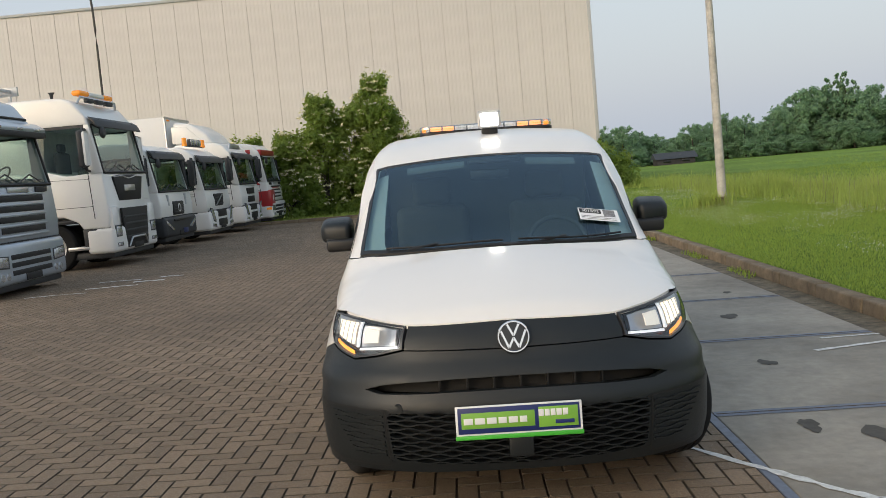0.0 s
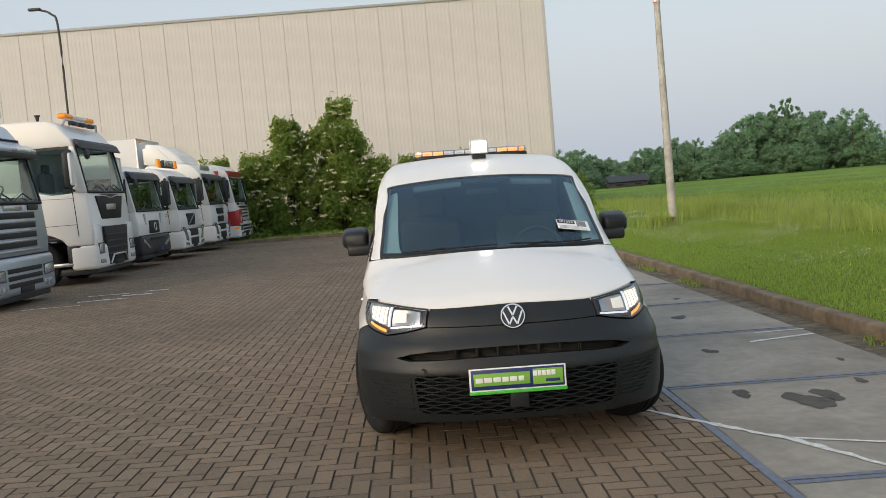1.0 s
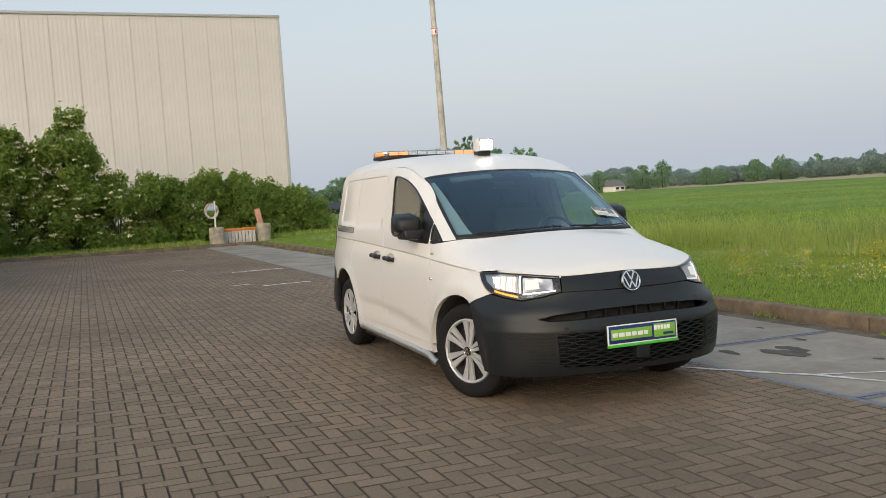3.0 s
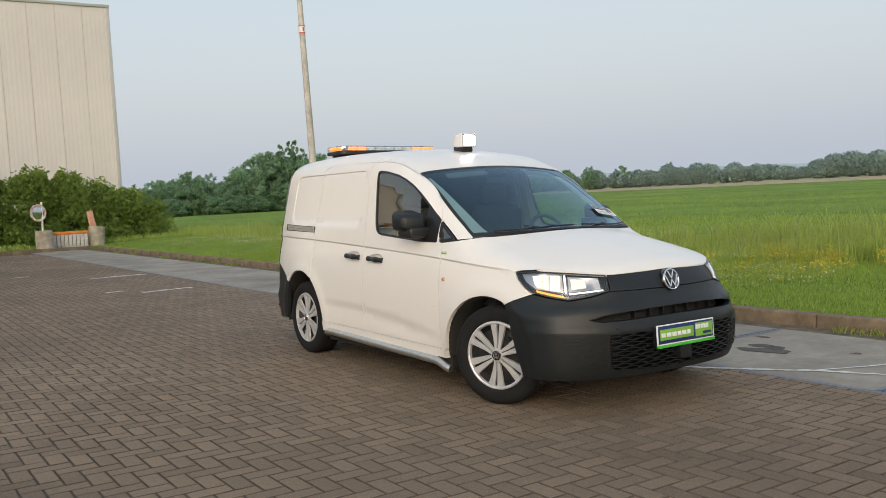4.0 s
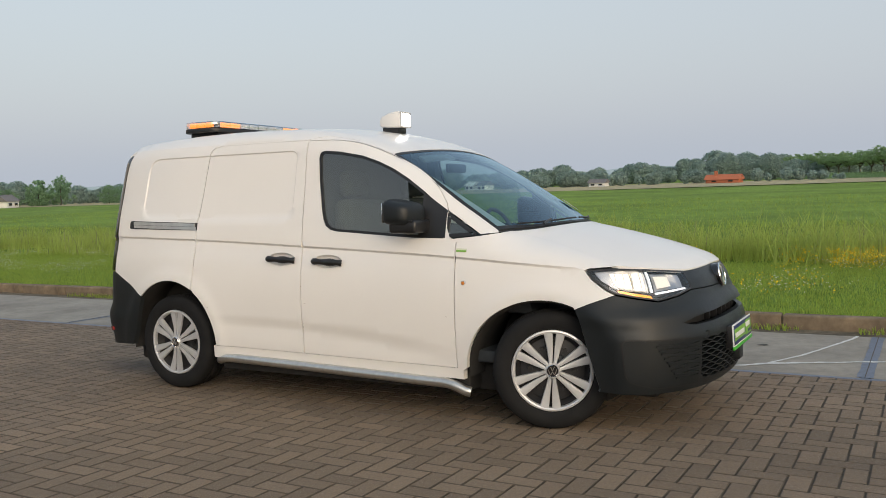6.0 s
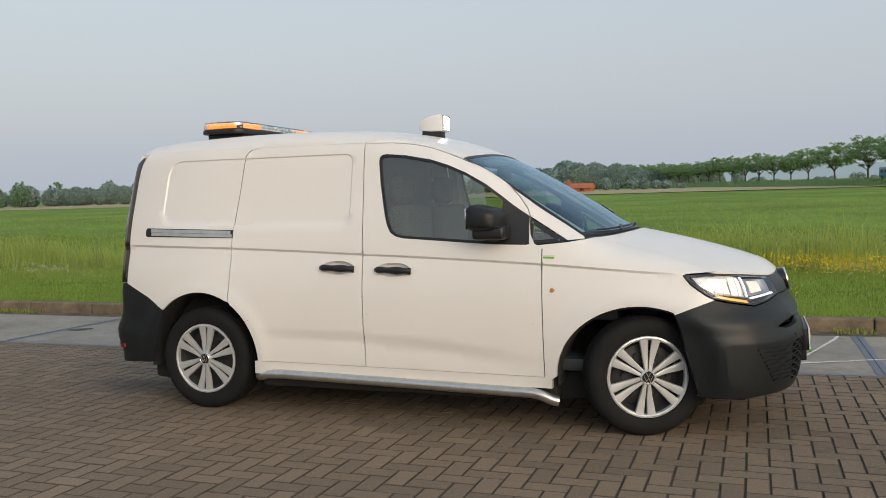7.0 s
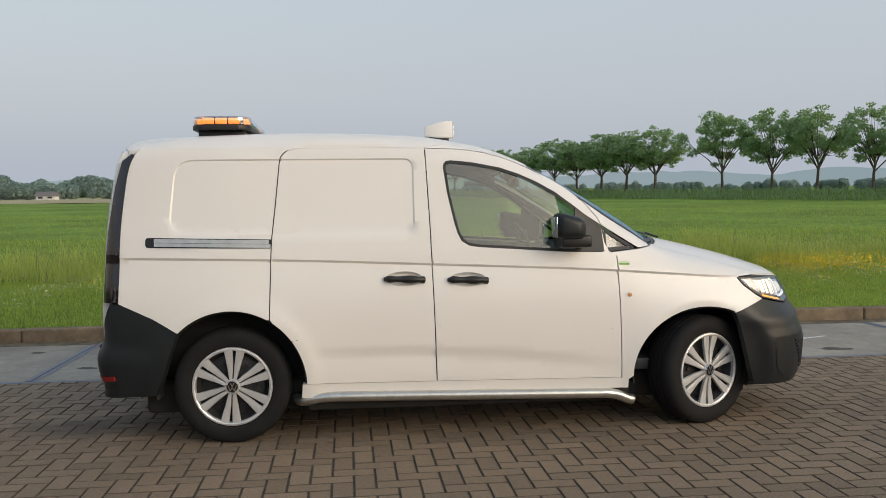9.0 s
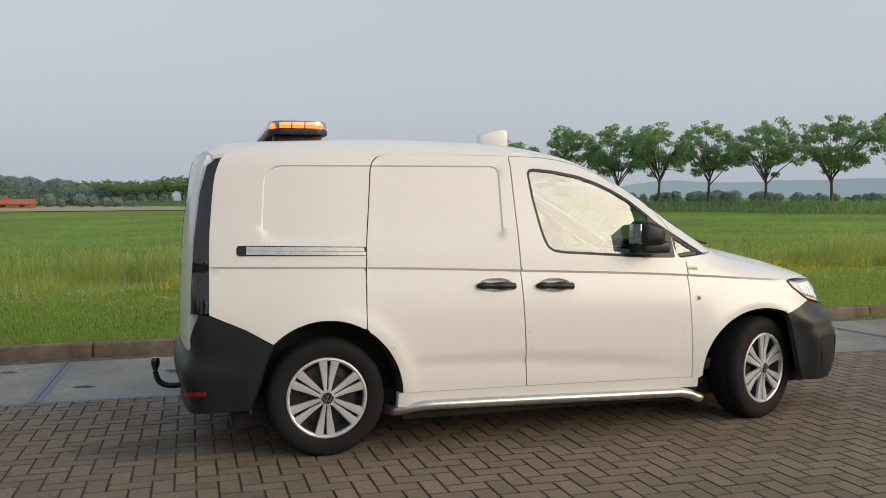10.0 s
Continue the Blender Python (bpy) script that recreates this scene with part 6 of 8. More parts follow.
    if visor == "blade":
        vp = [(face(z1) + 0.02, z1 + 0.10), (face(z1) + 0.15, z1 - 0.06), (face(z1) + 0.17, z1 - 0.045), (face(z1) + 0.10, z1 + 0.10), (face(z1) - 0.01, z1 + 0.17)]
        vs = part("sun_visor", extrude_poly("sun_visor", vp, 2 * W - 0.06, M_TGREY, 0.008, "xz"), t, "dark sun visor")
        for k in (-0.9, 0, 0.9):
            part("bracket", box("bracket", face(z1) - 0.02, face(z1) + 0.10, k - 0.015, k + 0.015, z1 + 0.06, z1 + 0.12, M_TGREY, 0.004), vs)
    elif visor == "lip":
        vp = [(face(z1) - 0.02, z1 + 0.02), (face(z1) + 0.17, z1 + 0.02), (face(z1) + 0.18, z1 + 0.10), (face(z1) + 0.02, z1 + 0.20), (-0.4, z1 + 0.22)]
        vs = part("sun_visor", extrude_poly("sun_visor", vp, 2 * W + 0.02, paint, 0.02, "xz"), t, "painted visor with small lamps")
        part("visor_edge", box("visor_edge", face(z1), face(z1) + 0.185, -W + 0.01, W - 0.01, z1 - 0.06, z1 + 0.035, M_TMESH, 0.015), vs)
        for k in (-0.95, -0.35, 0.35, 0.95):
            part("visor_lamp", box("visor_lamp", face(z1) + 0.10, face(z1) + 0.195, k - 0.09, k + 0.09, z1 + 0.055, z1 + 0.10, M_TLAMP, 0.01), vs)
        part("roof_trim", box("roof_trim", face(z1) - 0.36, face(z1) - 0.10, -W + 0.06, W - 0.06, z1 + 0.27, z1 + 0.31, M_TMESH, 0.01), t)
    part("front_mirror", lathe("front_mirror", [(0, 0.05), (0.09, 0.035), (0.125, 0.0), (0.11, -0.03), (0, -0.03)], M_TGREY, "x", 18), t, "round black front mirror", m=pose(face(z1) + 0.16, -W + 0.30, z1 - 0.16))
    part("mirror_arm", tube("mirror_arm", [(face(z1), -W + 0.12, z1 + 0.02), (face(z1) + 0.14, -W + 0.28, z1 - 0.08)], 0.018, M_TGREY, 6), t)
    if deflector:
        dp = [(-0.75, H - 0.02), (-1.0, H + deflector * 0.45), (-1.5, H + deflector * 0.9), (-cab_len + 0.05, H + deflector), (-cab_len + 0.05, H - 0.02)]
        df = part("wind_deflector", extrude_poly("wind_deflector", dp, 2 * W - 0.25, paint, 0.10, "xz", seg=3), t, "rounded roof wind deflector")
        part("side_flap", extrude_poly("side_flap", [(-1.1, H + 0.05), (-1.6, H + deflector * 0.75), (-cab_len, H + deflector * 0.8), (-cab_len, H + 0.05)], 0.03, paint, 0.01, "xz"), df, m=pose(0, -W + 0.10, 0))
        part("roof_panel", yz_panel("roof_panel", [(-0.7, z1 + 0.30), (0.7, z1 + 0.30), (0.62, H - 0.06), (-0.62, H - 0.06)], face(z1) - 0.22, face(z1) - 0.16, M_TALU, 0.02), t)
    if beacon:
        bb = part("beacon_bar", box("beacon_bar", -0.66, -0.46, -0.85, -0.40, H + 0.06, H + 0.17, M_TAMBER, 0.04, 3), t, "amber beacon bar")
        part("beacon_end", box("beacon_end", -0.66, -0.46, 0.40, 0.85, H + 0.06, H + 0.17, M_TAMBER, 0.04, 3), bb)
        part("beacon_centre", box("beacon_centre", -0.65, -0.47, -0.40, 0.40, H + 0.07, H + 0.16, M_TWHITE, 0.02, 3), bb)
        part("beacon_rail", tube("beacon_rail", [(-0.50, -1.0, H - 0.12), (-0.46, -0.9, H + 0.02), (-0.46, 0.9, H + 0.02), (-0.50, 1.0, H - 0.12)], 0.025, M_TALU, 8), bb)
        for k in (-0.6, -0.1, 0.4):
            part("roof_lamp", box("roof_lamp", -0.46, -0.36, k - 0.16, k + 0.16, H - 0.09, H + 0.0, M_TGREY, 0.02), bb)
        part("air_horn", lathe("air_horn", [(0, 0.0), (0.03, 0.02), (0.04, 0.10), (0.07, 0.14), (0, 0.14)], M_TGREY, "z", 14), bb, m=pose(-1.0, -1.0, H))
    if lamps:
        part("lamp_rail", tube("lamp_rail", [(-0.56, -0.9, H + 0.03), (-0.56, 0.9, H + 0.03)], 0.02, M_TGREY, 6), t)
        for k in (-0.95, 0.8):
            part("beacon", lathe("beacon", [(0, 0.24), (0.06, 0.23), (0.075, 0.0), (0.0, 0.0)], M_TAMBER, "z", 16), t, "amber beacon", m=pose(-0.55, k, H + 0.02))
        for k in (-0.40, -0.14, 0.12, 0.38):
            rl = part("roof_lamp", box("roof_lamp", -0.62, -0.50, k - 0.11, k + 0.11, H + 0.04, H + 0.24, M_TGREY, 0.04, 3), t, "roof spot lamp")
            part("lens", box("lens", -0.51, -0.485, k - 0.09, k + 0.09, H + 0.06, H + 0.22, M_TLAMP, 0.012), rl)
    if red:
        part("stripe", box("stripe", -0.5, 0.058, -W - 0.004, -0.56, 0.66, 1.30, M_TRED, 0.05, 3), t, "red corner panel")
        part("stripe", box("stripe", face(z1) - 0.15, face(z1) + 0.03, -W + 0.10, W - 0.10, z1 + 0.03, z1 + 0.25, M_TRED, 0.04, 3), t, "red sign panel")
        for i in range(3):
            part("stripe", box("stripe", -1.25 + 0.26 * i, -1.08 + 0.26 * i, -W - 0.006, -W + 0.01, z1 + 0.12, z1 + 0.27, M_TRED, 0.002), t)
        part("stripe", extrude_poly("stripe", [(-0.30, 1.50), (-0.6, 1.86), (-1.0, 2.02), (-1.3, 2.0), (-1.3, 1.85), (-0.8, 1.80), (-0.45, 1.52)], 0.012, M_TRED, 0, "xz"), t, m=pose(0, -W - 0.004, 0))
        part("stripe", yz_panel("stripe", [(-0.55, z0 - 0.34), (0.55, z0 - 0.34), (0.55, z0 - 0.22), (-0.55, z0 - 0.22)], -0.05, -0.012, M_TRED, 0), t)
        part("diamond_sign", yz_panel("diamond_sign", [(-0.90, 0.84), (-0.79, 0.98), (-0.90, 1.12), (-1.01, 0.98)], 0.05, 0.066, M_TWHITE, 0), t)
    # chassis, wheels, body
    part("chassis", box("chassis", -6.0, -0.3, -0.45, 0.45, 0.62, 0.92, M_TGREY, 0.02), t)
    for x in (-1.28, -5.0):
        for sy in (-1, 1):
            w = part("wheel", lathe("wheel", [(0.28, -0.13), (0.36, -0.15), (0.47, -0.145), (0.505, -0.11), (0.51, 0.0), (0.505, 0.11), (0.47, 0.145), (0.36, 0.15), (0.28, 0.13)], M_RUBBER, "y", 28, close=True), t, "large black tyre", m=pose(x, sy * 1.04, 0.51))
            part("rim", lathe("rim", [(0.05, sy * 0.02), (0.16, sy * 0.03), (0.24, sy * 0.10), (0.285, sy * 0.13), (0.285, -sy * 0.1)], M_TALU, "y", 24), w)
    part("mudguard", box("mudguard", -1.95, -0.70, -1.22, -0.85, 0.98, 1.06, M_TGREY, 0.03), t)
    part("fuel_tank", box("fuel_tank", -3.6, -2.3, -1.18, -0.6, 0.45, 0.95, M_TALU, 0.10, 3), t)
    if box_h:
        bx = part("box_body", box("box_body", -cab_len - 0.15 - box_len, -cab_len - 0.15, -1.27, 1.27, 1.0, box_h, M_TWHITE, 0.03), t, "white box body")
        part("edge_trim", box("edge_trim", -cab_len - 0.17, -cab_len - 0.13, -1.285, -1.21, 1.0, box_h + 0.01, M_TALU, 0.008), bx)
        part("edge_trim", box("edge_trim", -cab_len - 0.17, -cab_len - 0.13, -1.285, 1.285, box_h - 0.06, box_h + 0.015, M_TALU, 0.008), bx)
        part("marker_lamp", box("marker_lamp", -cab_len - 0.135, -cab_len - 0.11, -1.1, -0.85, box_h - 0.13, box_h - 0.08, M_TAMBER, 0.01), bx)
    return t


lorry(8.4, -7.35, "silver-blue lorry cab with a slatted grille", H=3.30, paint=M_TSILVER, base=1.78, screen_top=2.64, grille="slats", visor="lip", bumper_low=0.20, mirror=None, cab_len=2.3)
lorry(13.15, -7.35, "white lorry with amber beacon bar and dark grille", H=3.55, paint=M_TWHITE, base=1.98, screen_top=2.96, grille="crest", bumper_low=0.32, beacon=True, mirror="white", box_h=3.62, box_len=8, cab_len=2.35)
lorry(16.55, -7.45, "white low-cab lorry with a dark grey bumper", H=2.74, base=1.50, screen_top=2.36, grille="low", bumper=M_TGREY, bumper_low=0.36, cab_len=1.7)
lorry(20.05, -7.35, "white lorry with roof lamps and amber beacons", H=2.74, base=1.48, screen_top=2.30, grille="trapezoid", lamps=True, bumper_low=0.30, cab_len=1.9)
lorry(23.85, -7.30, "white lorry with a box body and wind deflector", H=3.00, base=1.58, screen_top=2.46, grille="stack", bumper_low=0.30, box_h=3.95, box_len=8, deflector=0.75, cab_len=2.1)
lorry(27.75, -7.25, "white and red lorry beside the shrubs", H=3.08, base=1.62, screen_top=2.56, grille="slats", red=True, visor=None, bumper_low=0.25, cab_len=2.3)
# rack load standing on the second lorry
rk = thing("ladder_rack", pose(-11.2, 13.0, yard_z(-11.2) + 3.62), "grey metal load rack on a lorry roof", "rack")
for i in range(9):
    part("rung", box("rung", -1.3 + 0.3 * i, -1.24 + 0.3 * i, -0.9, 0.9, 0.28, 0.36, M_TALU, 0.005), rk)
for y in (-0.9, 0.9):
    part("rail", box("rail", -1.4, 1.3, y - 0.03, y + 0.03, 0.22, 0.42, M_TALU, 0.006), rk)
    for x in (-1.2, 1.1):
        part("foot", box("foot", x - 0.03, x + 0.03, y - 0.03, y + 0.03, 0.0, 0.24, M_TALU, 0.004), rk)

# ---- street furniture ----
post = thing("lamp_post", pose(5.92, 14.83, ground_z(5.92, 14.83) - 0.02), "tapered galvanised lamp post standing in the grass verge", "lamp post")
top = Vector((0.20, 0.98, 11.5))
part("pole", tube("pole", [(0, 0, 0), top * 0.1, top * 0.5, top], 0.1, M_GALV, 14, radii=[0.105, 0.100, 0.075, 0.05]), post)
part("base_collar", lathe("base_collar", [(0.0, 0.24), (0.125, 0.24), (0.13, 0.0), (0, 0)], M_KERB, "z", 16), post, "concrete foot")
part("door_box", box("door_box", -0.26, -0.10, -0.10, 0.06, 0.0, 0.22, M_KERB, 0.02), post, "small concrete block at the foot")
q = top * (5.72 / 11.5)
sg_ = part("number_band", lathe("number_band", [(0.083, -0.11), (0.086, -0.10), (0.086, 0.10), (0.083, 0.11)], mat("white_band", (0.72, 0.70, 0.68), 0.5), "z", 16), post, "white and red marker band", m=Matrix.Translation(q))
for k in (-1, 1):
    part("red_stripe", lathe("red_stripe", [(0.0872, k * 0.09 - 0.012), (0.0875, k * 0.09 + 0.012)], mat("red_band", (0.5, 0.05, 0.03), 0.5), "z", 16), sg_)
part("mark", box("mark", -0.02, 0.02, -0.0895, -0.085, -0.05, 0.05, mat("red_mark", (0.45, 0.05, 0.04), 0.5), 0.002), sg_)

lp = thing("street_lamp", pose(-16.0, 34.0, 0.1), "slender dark street lamp beside the warehouse", "street lamp")
M_DPOLE = mat("dark_pole_paint", (0.05, 0.048, 0.045), 0.5, vary=0.2)
part("pole", tube("pole", smooth_line([(0, 0, 0), (0, 0, 6), (0.0, 0, 10.2), (-0.25, 0, 10.9), (-0.8, 0, 11.15)], 20), 0.05, M_DPOLE, 10), lp)
part("head", box("head", -1.25, -0.70, -0.11, 0.11, 11.10, 11.22, M_DPOLE, 0.04, 3), lp)

M_BOLL = mat("weathered_concrete", (0.40, 0.355, 0.285), 0.85, vary=0.15, scale=6, stain=0.3, stain_scale=2, bump=0.004, bscale=50)
bo = thing("concrete_bollard", pose(1.70, 29.0, -0.06), "weathered round concrete bollard at the yard's end", "bollard", "bollards")
part("body", lathe("body", [(0, 0), (0.30, 0), (0.30, 0.76), (0.27, 0.80), (0, 0.805)], M_BOLL, "z", 28), bo)
copy_thing(bo, pose(3.66, 29.75, -0.03, 3, 5, 30))
tm = thing("traffic_mirror", pose(1.67, 28.98, 0.745), "round traffic mirror with a white and red rim on a post", "mirror")
part("post", tube("post", [(0, 0, 0), (0.03, 0, 1.05)], 0.035, mat("white_post", (0.7, 0.7, 0.68), 0.5, vary=0.1), 10), tm)
rim = part("rim", lathe("rim", [(0.235, -0.02), (0.31, -0.03), (0.32, 0.0), (0.30, 0.04), (0.235, 0.03)], mat("mirror_rim", (0.68, 0.64, 0.60), 0.5, dark=(0.45, 0.25, 0.2), scale=20), "y", 32, close=True), tm, m=pose(-0.12, -0.06, 0.66, 0, 0, 22))
part("mirror_face", lathe("mirror_face", [(0, -0.035), (0.12, -0.03), (0.24, -0.005)], mat("road_mirror", (0.6, 0.6, 0.6), 0.12, metal=1.0, vary=0.2), "y", 32), rim)
mk = thing("marker_board", pose(3.60, 29.73, 0.77), "faded orange and white marker board leaning on a bollard", "sign")
part("board", box("board", -0.12, 0.12, -0.03, 0.03, 0.0, 0.62, mat("faded_orange", (0.50, 0.17, 0.08), 0.6, dark=(0.55, 0.40, 0.33), scale=6), 0.01), mk, m=pose(0, 0, 0, 0, -9, 0))
br = thing("barrier", pose(2.68, 29.40, -0.07), "white barrier boards with an orange top rail between two bollards", "barrier")
for i in range(9):
    part("board", box("board", -0.62 + 0.14 * i, -0.50 + 0.14 * i, -0.02, 0.02, 0.02, 0.62, mat("weathered_white_board", (0.50, 0.48, 0.46), 0.7, vary=0.2, scale=9) if i == 0 else bpy.data.materials["weathered_white_board"], 0.004), br)
part("top_rail", box("top_rail", -0.66, 0.66, -0.035, 0.035, 0.60, 0.72, mat("orange_rail", (0.62, 0.20, 0.03), 0.5, vary=0.2), 0.02), br, "orange top rail")

# paint and stains on the ground
lines = thing("ground_markings", YARD, "worn white painted lines and chalk marks on the paving", "marking", kind="structure")


def streak(pts, w, z=0.0045, rag=0.3, seed=0, material=None, name="painted_line"):
    rs = np.random.RandomState(seed)
    P = [Vector(p) for p in pts]
    v, f = [], []
    n = 0
    for a, b in zip(P[:-1], P[1:]):
        k = max(2, int((b - a).length / 0.06))
        d = (b - a).normalized()
        m = Vector((-d.y, d.x))
        for i in range(k + (1 if b is P[-1] else 0)):
            c = a.lerp(b, i / k)
            l, r = w / 2 * (1 + rag * rs.uniform(-1, 1)), w / 2 * (1 + rag * rs.uniform(-1, 1))
            v += [(c.x + m.x * l, c.y + m.y * l, z), (c.x - m.x * r, c.y - m.y * r, z)]
    for i in range(len(v) // 2 - 1):
        f.append((2 * i, 2 * i + 1, 2 * i + 3, 2 * i + 2))
    part(name, mesh_of(name, v, f, material or M_MARK), lines)


streak([(0.86, -1.30), (1.28, -1.90), (1.52, -2.22), (1.86, -2.95), (2.2, -3.9)], 0.045, rag=0.6, seed=1)
streak([(1.50, -2.16), (1.95, -2.36), (2.8, -2.62), (3.0, -2.66)], 0.028, seed=2)
streak([(2.35, 0.62), (3.0, 0.80)], 0.05, seed=3)
streak([(2.55, 1.02), (3.02, 1.06)], 0.03, seed=4)
for i, (x, y, l, w) in enumerate([(0.14, 8.9, 0.9, 0.10), (0.35, 13.0, 1.2, 0.14), (-0.6, 9.4, 0.3, 0.10), (-6.0, 8.3, 0.8, 0.10), (-5.6, 8.9, 0.5, 0.12), (-6.2, 9.2, 0.7, 0.08), (-5.4, 9.5, 0.4, 0.10), (-6.6, 7.6, 0.9, 0.05), (-1.2, 15.0, 0.3, 0.08)]):
    streak([(x - l / 2, y - 0.1 * l), (x, y + 0.05 * l), (x + l / 2, y + 0.1 * l)], w, z=0.0065, rag=0.8, seed=20 + i, name="chalk_mark")


def blot(x, y, r, seed, material, e=0.6):
    rs = np.random.RandomState(seed)
    n = 26
    ph = rs.uniform(0, 6.28, 3)
    v = [(x, y, 0.003)]
    for i in range(n):
        t = 2 * math.pi * i / n
        k = r * (1 + 0.22 * math.sin(2 * t + ph[0]) + 0.15 * math.sin(3 * t + ph[1]) + 0.1 * math.sin(7 * t + ph[2]))
        v.append((x + k * math.cos(t) * e, y + k * math.sin(t), 0.003))
    part("oil_stain", mesh_of("oil_stain", v, [(0, i + 1, (i + 1) % n + 1) for i in range(n)], material), lines, "dark oil stain")


for i, (x, y, r) in enumerate([(1.95, -1.42, 0.20), (2.12, -1.30, 0.14), (1.62, -1.12, 0.10), (2.5, -1.0, 0.07), (1.9, 0.35, 0.09), (2.2, 2.2, 0.12), (1.7, 2.9, 0.08), (2.6, 3.6, 0.07), (2.0, 5.0, 0.15), (1.5, -3.6, 0.12), (2.3, -2.0, 0.05), (2.7, -0.3, 0.05)]):
    blot(x, y, r, 50 + i, M_OIL)

# ---- plants ----
M_LEAF_BUSH = leaf_mat("elder_leaves", (0.140, 0.205, 0.052), (0.44, 0.54, 0.11), 0.50)
# roadside and wood leaves painted paler and bluer for the haze of distance
M_LEAF_TREE = leaf_mat("alley_tree_leaves", (0.170, 0.262, 0.128), (0.44, 0.58, 0.30), 0.62)
M_LEAF_WOOD = leaf_mat("hazed_wood_leaves", (0.195, 0.305, 0.190), (0.42, 0.58, 0.36), 0.55)
M_BARK = mat("bark", (0.10, 0.085, 0.068), 0.9, vary=0.3, scale=6, bump=0.02, bscale=14)
M_CREAM = mat("cream_blossom", (0.70, 0.66, 0.42), 0.8, island=0.15)
M_BLADE = leaf_mat("grass_blades", (0.215, 0.295, 0.056), (0.50, 0.59, 0.12), 0.48)
M_BLADE_T = leaf_mat("tall_grass_blades", (0.290, 0.360, 0.085), (0.62, 0.68, 0.18), 0.45)
M_SEED = leaf_mat("grass_seed_heads", (0.27, 0.28, 0.13), (0.4, 0.4, 0.2), 0.3)
M_DAISY = mat("white_flowers", (0.70, 0.69, 0.58), 0.8)
M_BUTTER = mat("yellow_flowers", (0.78, 0.55, 0.02), 0.7)


def leaf_cloud(name, P, size, material, rs, flat=0.5, out=None):
    """Many small leaves: each a folded diamond of two faces at a point, facing roughly outwards."""
    n = len(P)
    d = rs.normal(size=(n, 3))
    if out is not None:
        d = d * 0.75 + out
    d[:, 2] += flat
    d /= np.linalg.norm(d, axis=1)[:, None]
    a = np.cross(d, rs.normal(size=(n, 3)))
    a /= np.linalg.norm(a, axis=1)[:, None]
    b = np.cross(d, a)
    s = size * rs.uniform(0.6, 1.35, (n, 1))
    v = np.stack([P - a * s, P + b * s * 0.52 + d * s * 0.12, P + a * s, P - b * s * 0.52 + d * s * 0.12], 1).reshape(-1, 3)
    me = bpy.data.meshes.new(name)
    me.vertices.add(4 * n)
    me.vertices.foreach_set("co", v.ravel())
    me.loops.add(4 * n)
    me.loops.foreach_set("vertex_index", np.arange(4 * n))
    me.polygons.add(n)
    me.polygons.foreach_set("loop_start", np.arange(0, 4 * n, 4))
    me.materials.append(material)
    me.update(calc_edges=True)
    return me


def lump_points(lumps, n, rs, shell=0.55, jitter=0.13):
    """Points in the outer part of a set of overlapping ball-like lumps: (x, y, z, rx, ry, rz)."""
    L = np.array(lumps, float)
    wgt = (L[:, 3] * L[:, 4] * L[:, 5]) ** 0.75
    k = rs.choice(len(L), n, p=wgt / wgt.sum())
    u = rs.normal(size=(n, 3))
    u /= np.linalg.norm(u, axis=1)[:, None]
    r = shell + (1 - shell) * rs.uniform(0, 1, n) ** 0.6
    r *= 1 + jitter * rs.normal(size=n)
    return L[k, :3] + u * L[k, 3:] * r[:, None], u


def branch_mesh(name, segs, material, seg=6):
    """Tapered round limbs: (start, end, r0, r1)."""
    verts, faces = [], []
    for p, q, r0, r1 in segs:
        p, q = Vector(p), Vector(q)
        d = (q - p).normalized()
        a = d.cross(Vector((0.3, 0.9, 0.2))).normalized()
        b = d.cross(a)
        o = len(verts)
        for c, r in ((p, r0), (q, r1)):
            for j in range(seg):
                t = 2 * math.pi * j / seg
                verts.append(c + a * r * math.cos(t) + b * r * math.sin(t))
        faces += [(o + j, o + (j + 1) % seg, o + seg + (j + 1) % seg, o + seg + j) for j in range(seg)]
    return mesh_of(name, verts, faces, material, True)


def crown_core(name, lumps, material, seed, share=0.8):
    """The dense inside of a crown: uneven closed clumps below the leaves."""
    bm = bmesh.new()
    bmesh.ops.create_icosphere(bm, subdivisions=1, radius=1.0)
    b = np.array([v.co[:] for v in bm.verts])
    tri = np.array([[v.index for v in f.verts] for f in bm.faces])
    bm.free()
    rs = np.random.RandomState(seed)
    V, F = [], []
    for i, L in enumerate(lumps):
        w = 1 + 0.16 * rs.normal(size=(len(b), 1))
        V.append(np.array(L[:3]) + b * w * np.array(L[3:]) * share)
        F.append(tri + i * len(b))
    V, F = np.concatenate(V), np.concatenate(F)
    me = bpy.data.meshes.new(name)
    me.vertices.add(len(V))
    me.vertices.foreach_set("co", V.ravel())
    me.loops.add(F.size)
    me.loops.foreach_set("vertex_index", F.ravel())
    me.polygons.add(len(F))
    me.polygons.foreach_set("loop_start", np.arange(0, F.size, 3))
    me.materials.append(material)
    me.update(calc_edges=True)
    me.shade_flat()
    return me


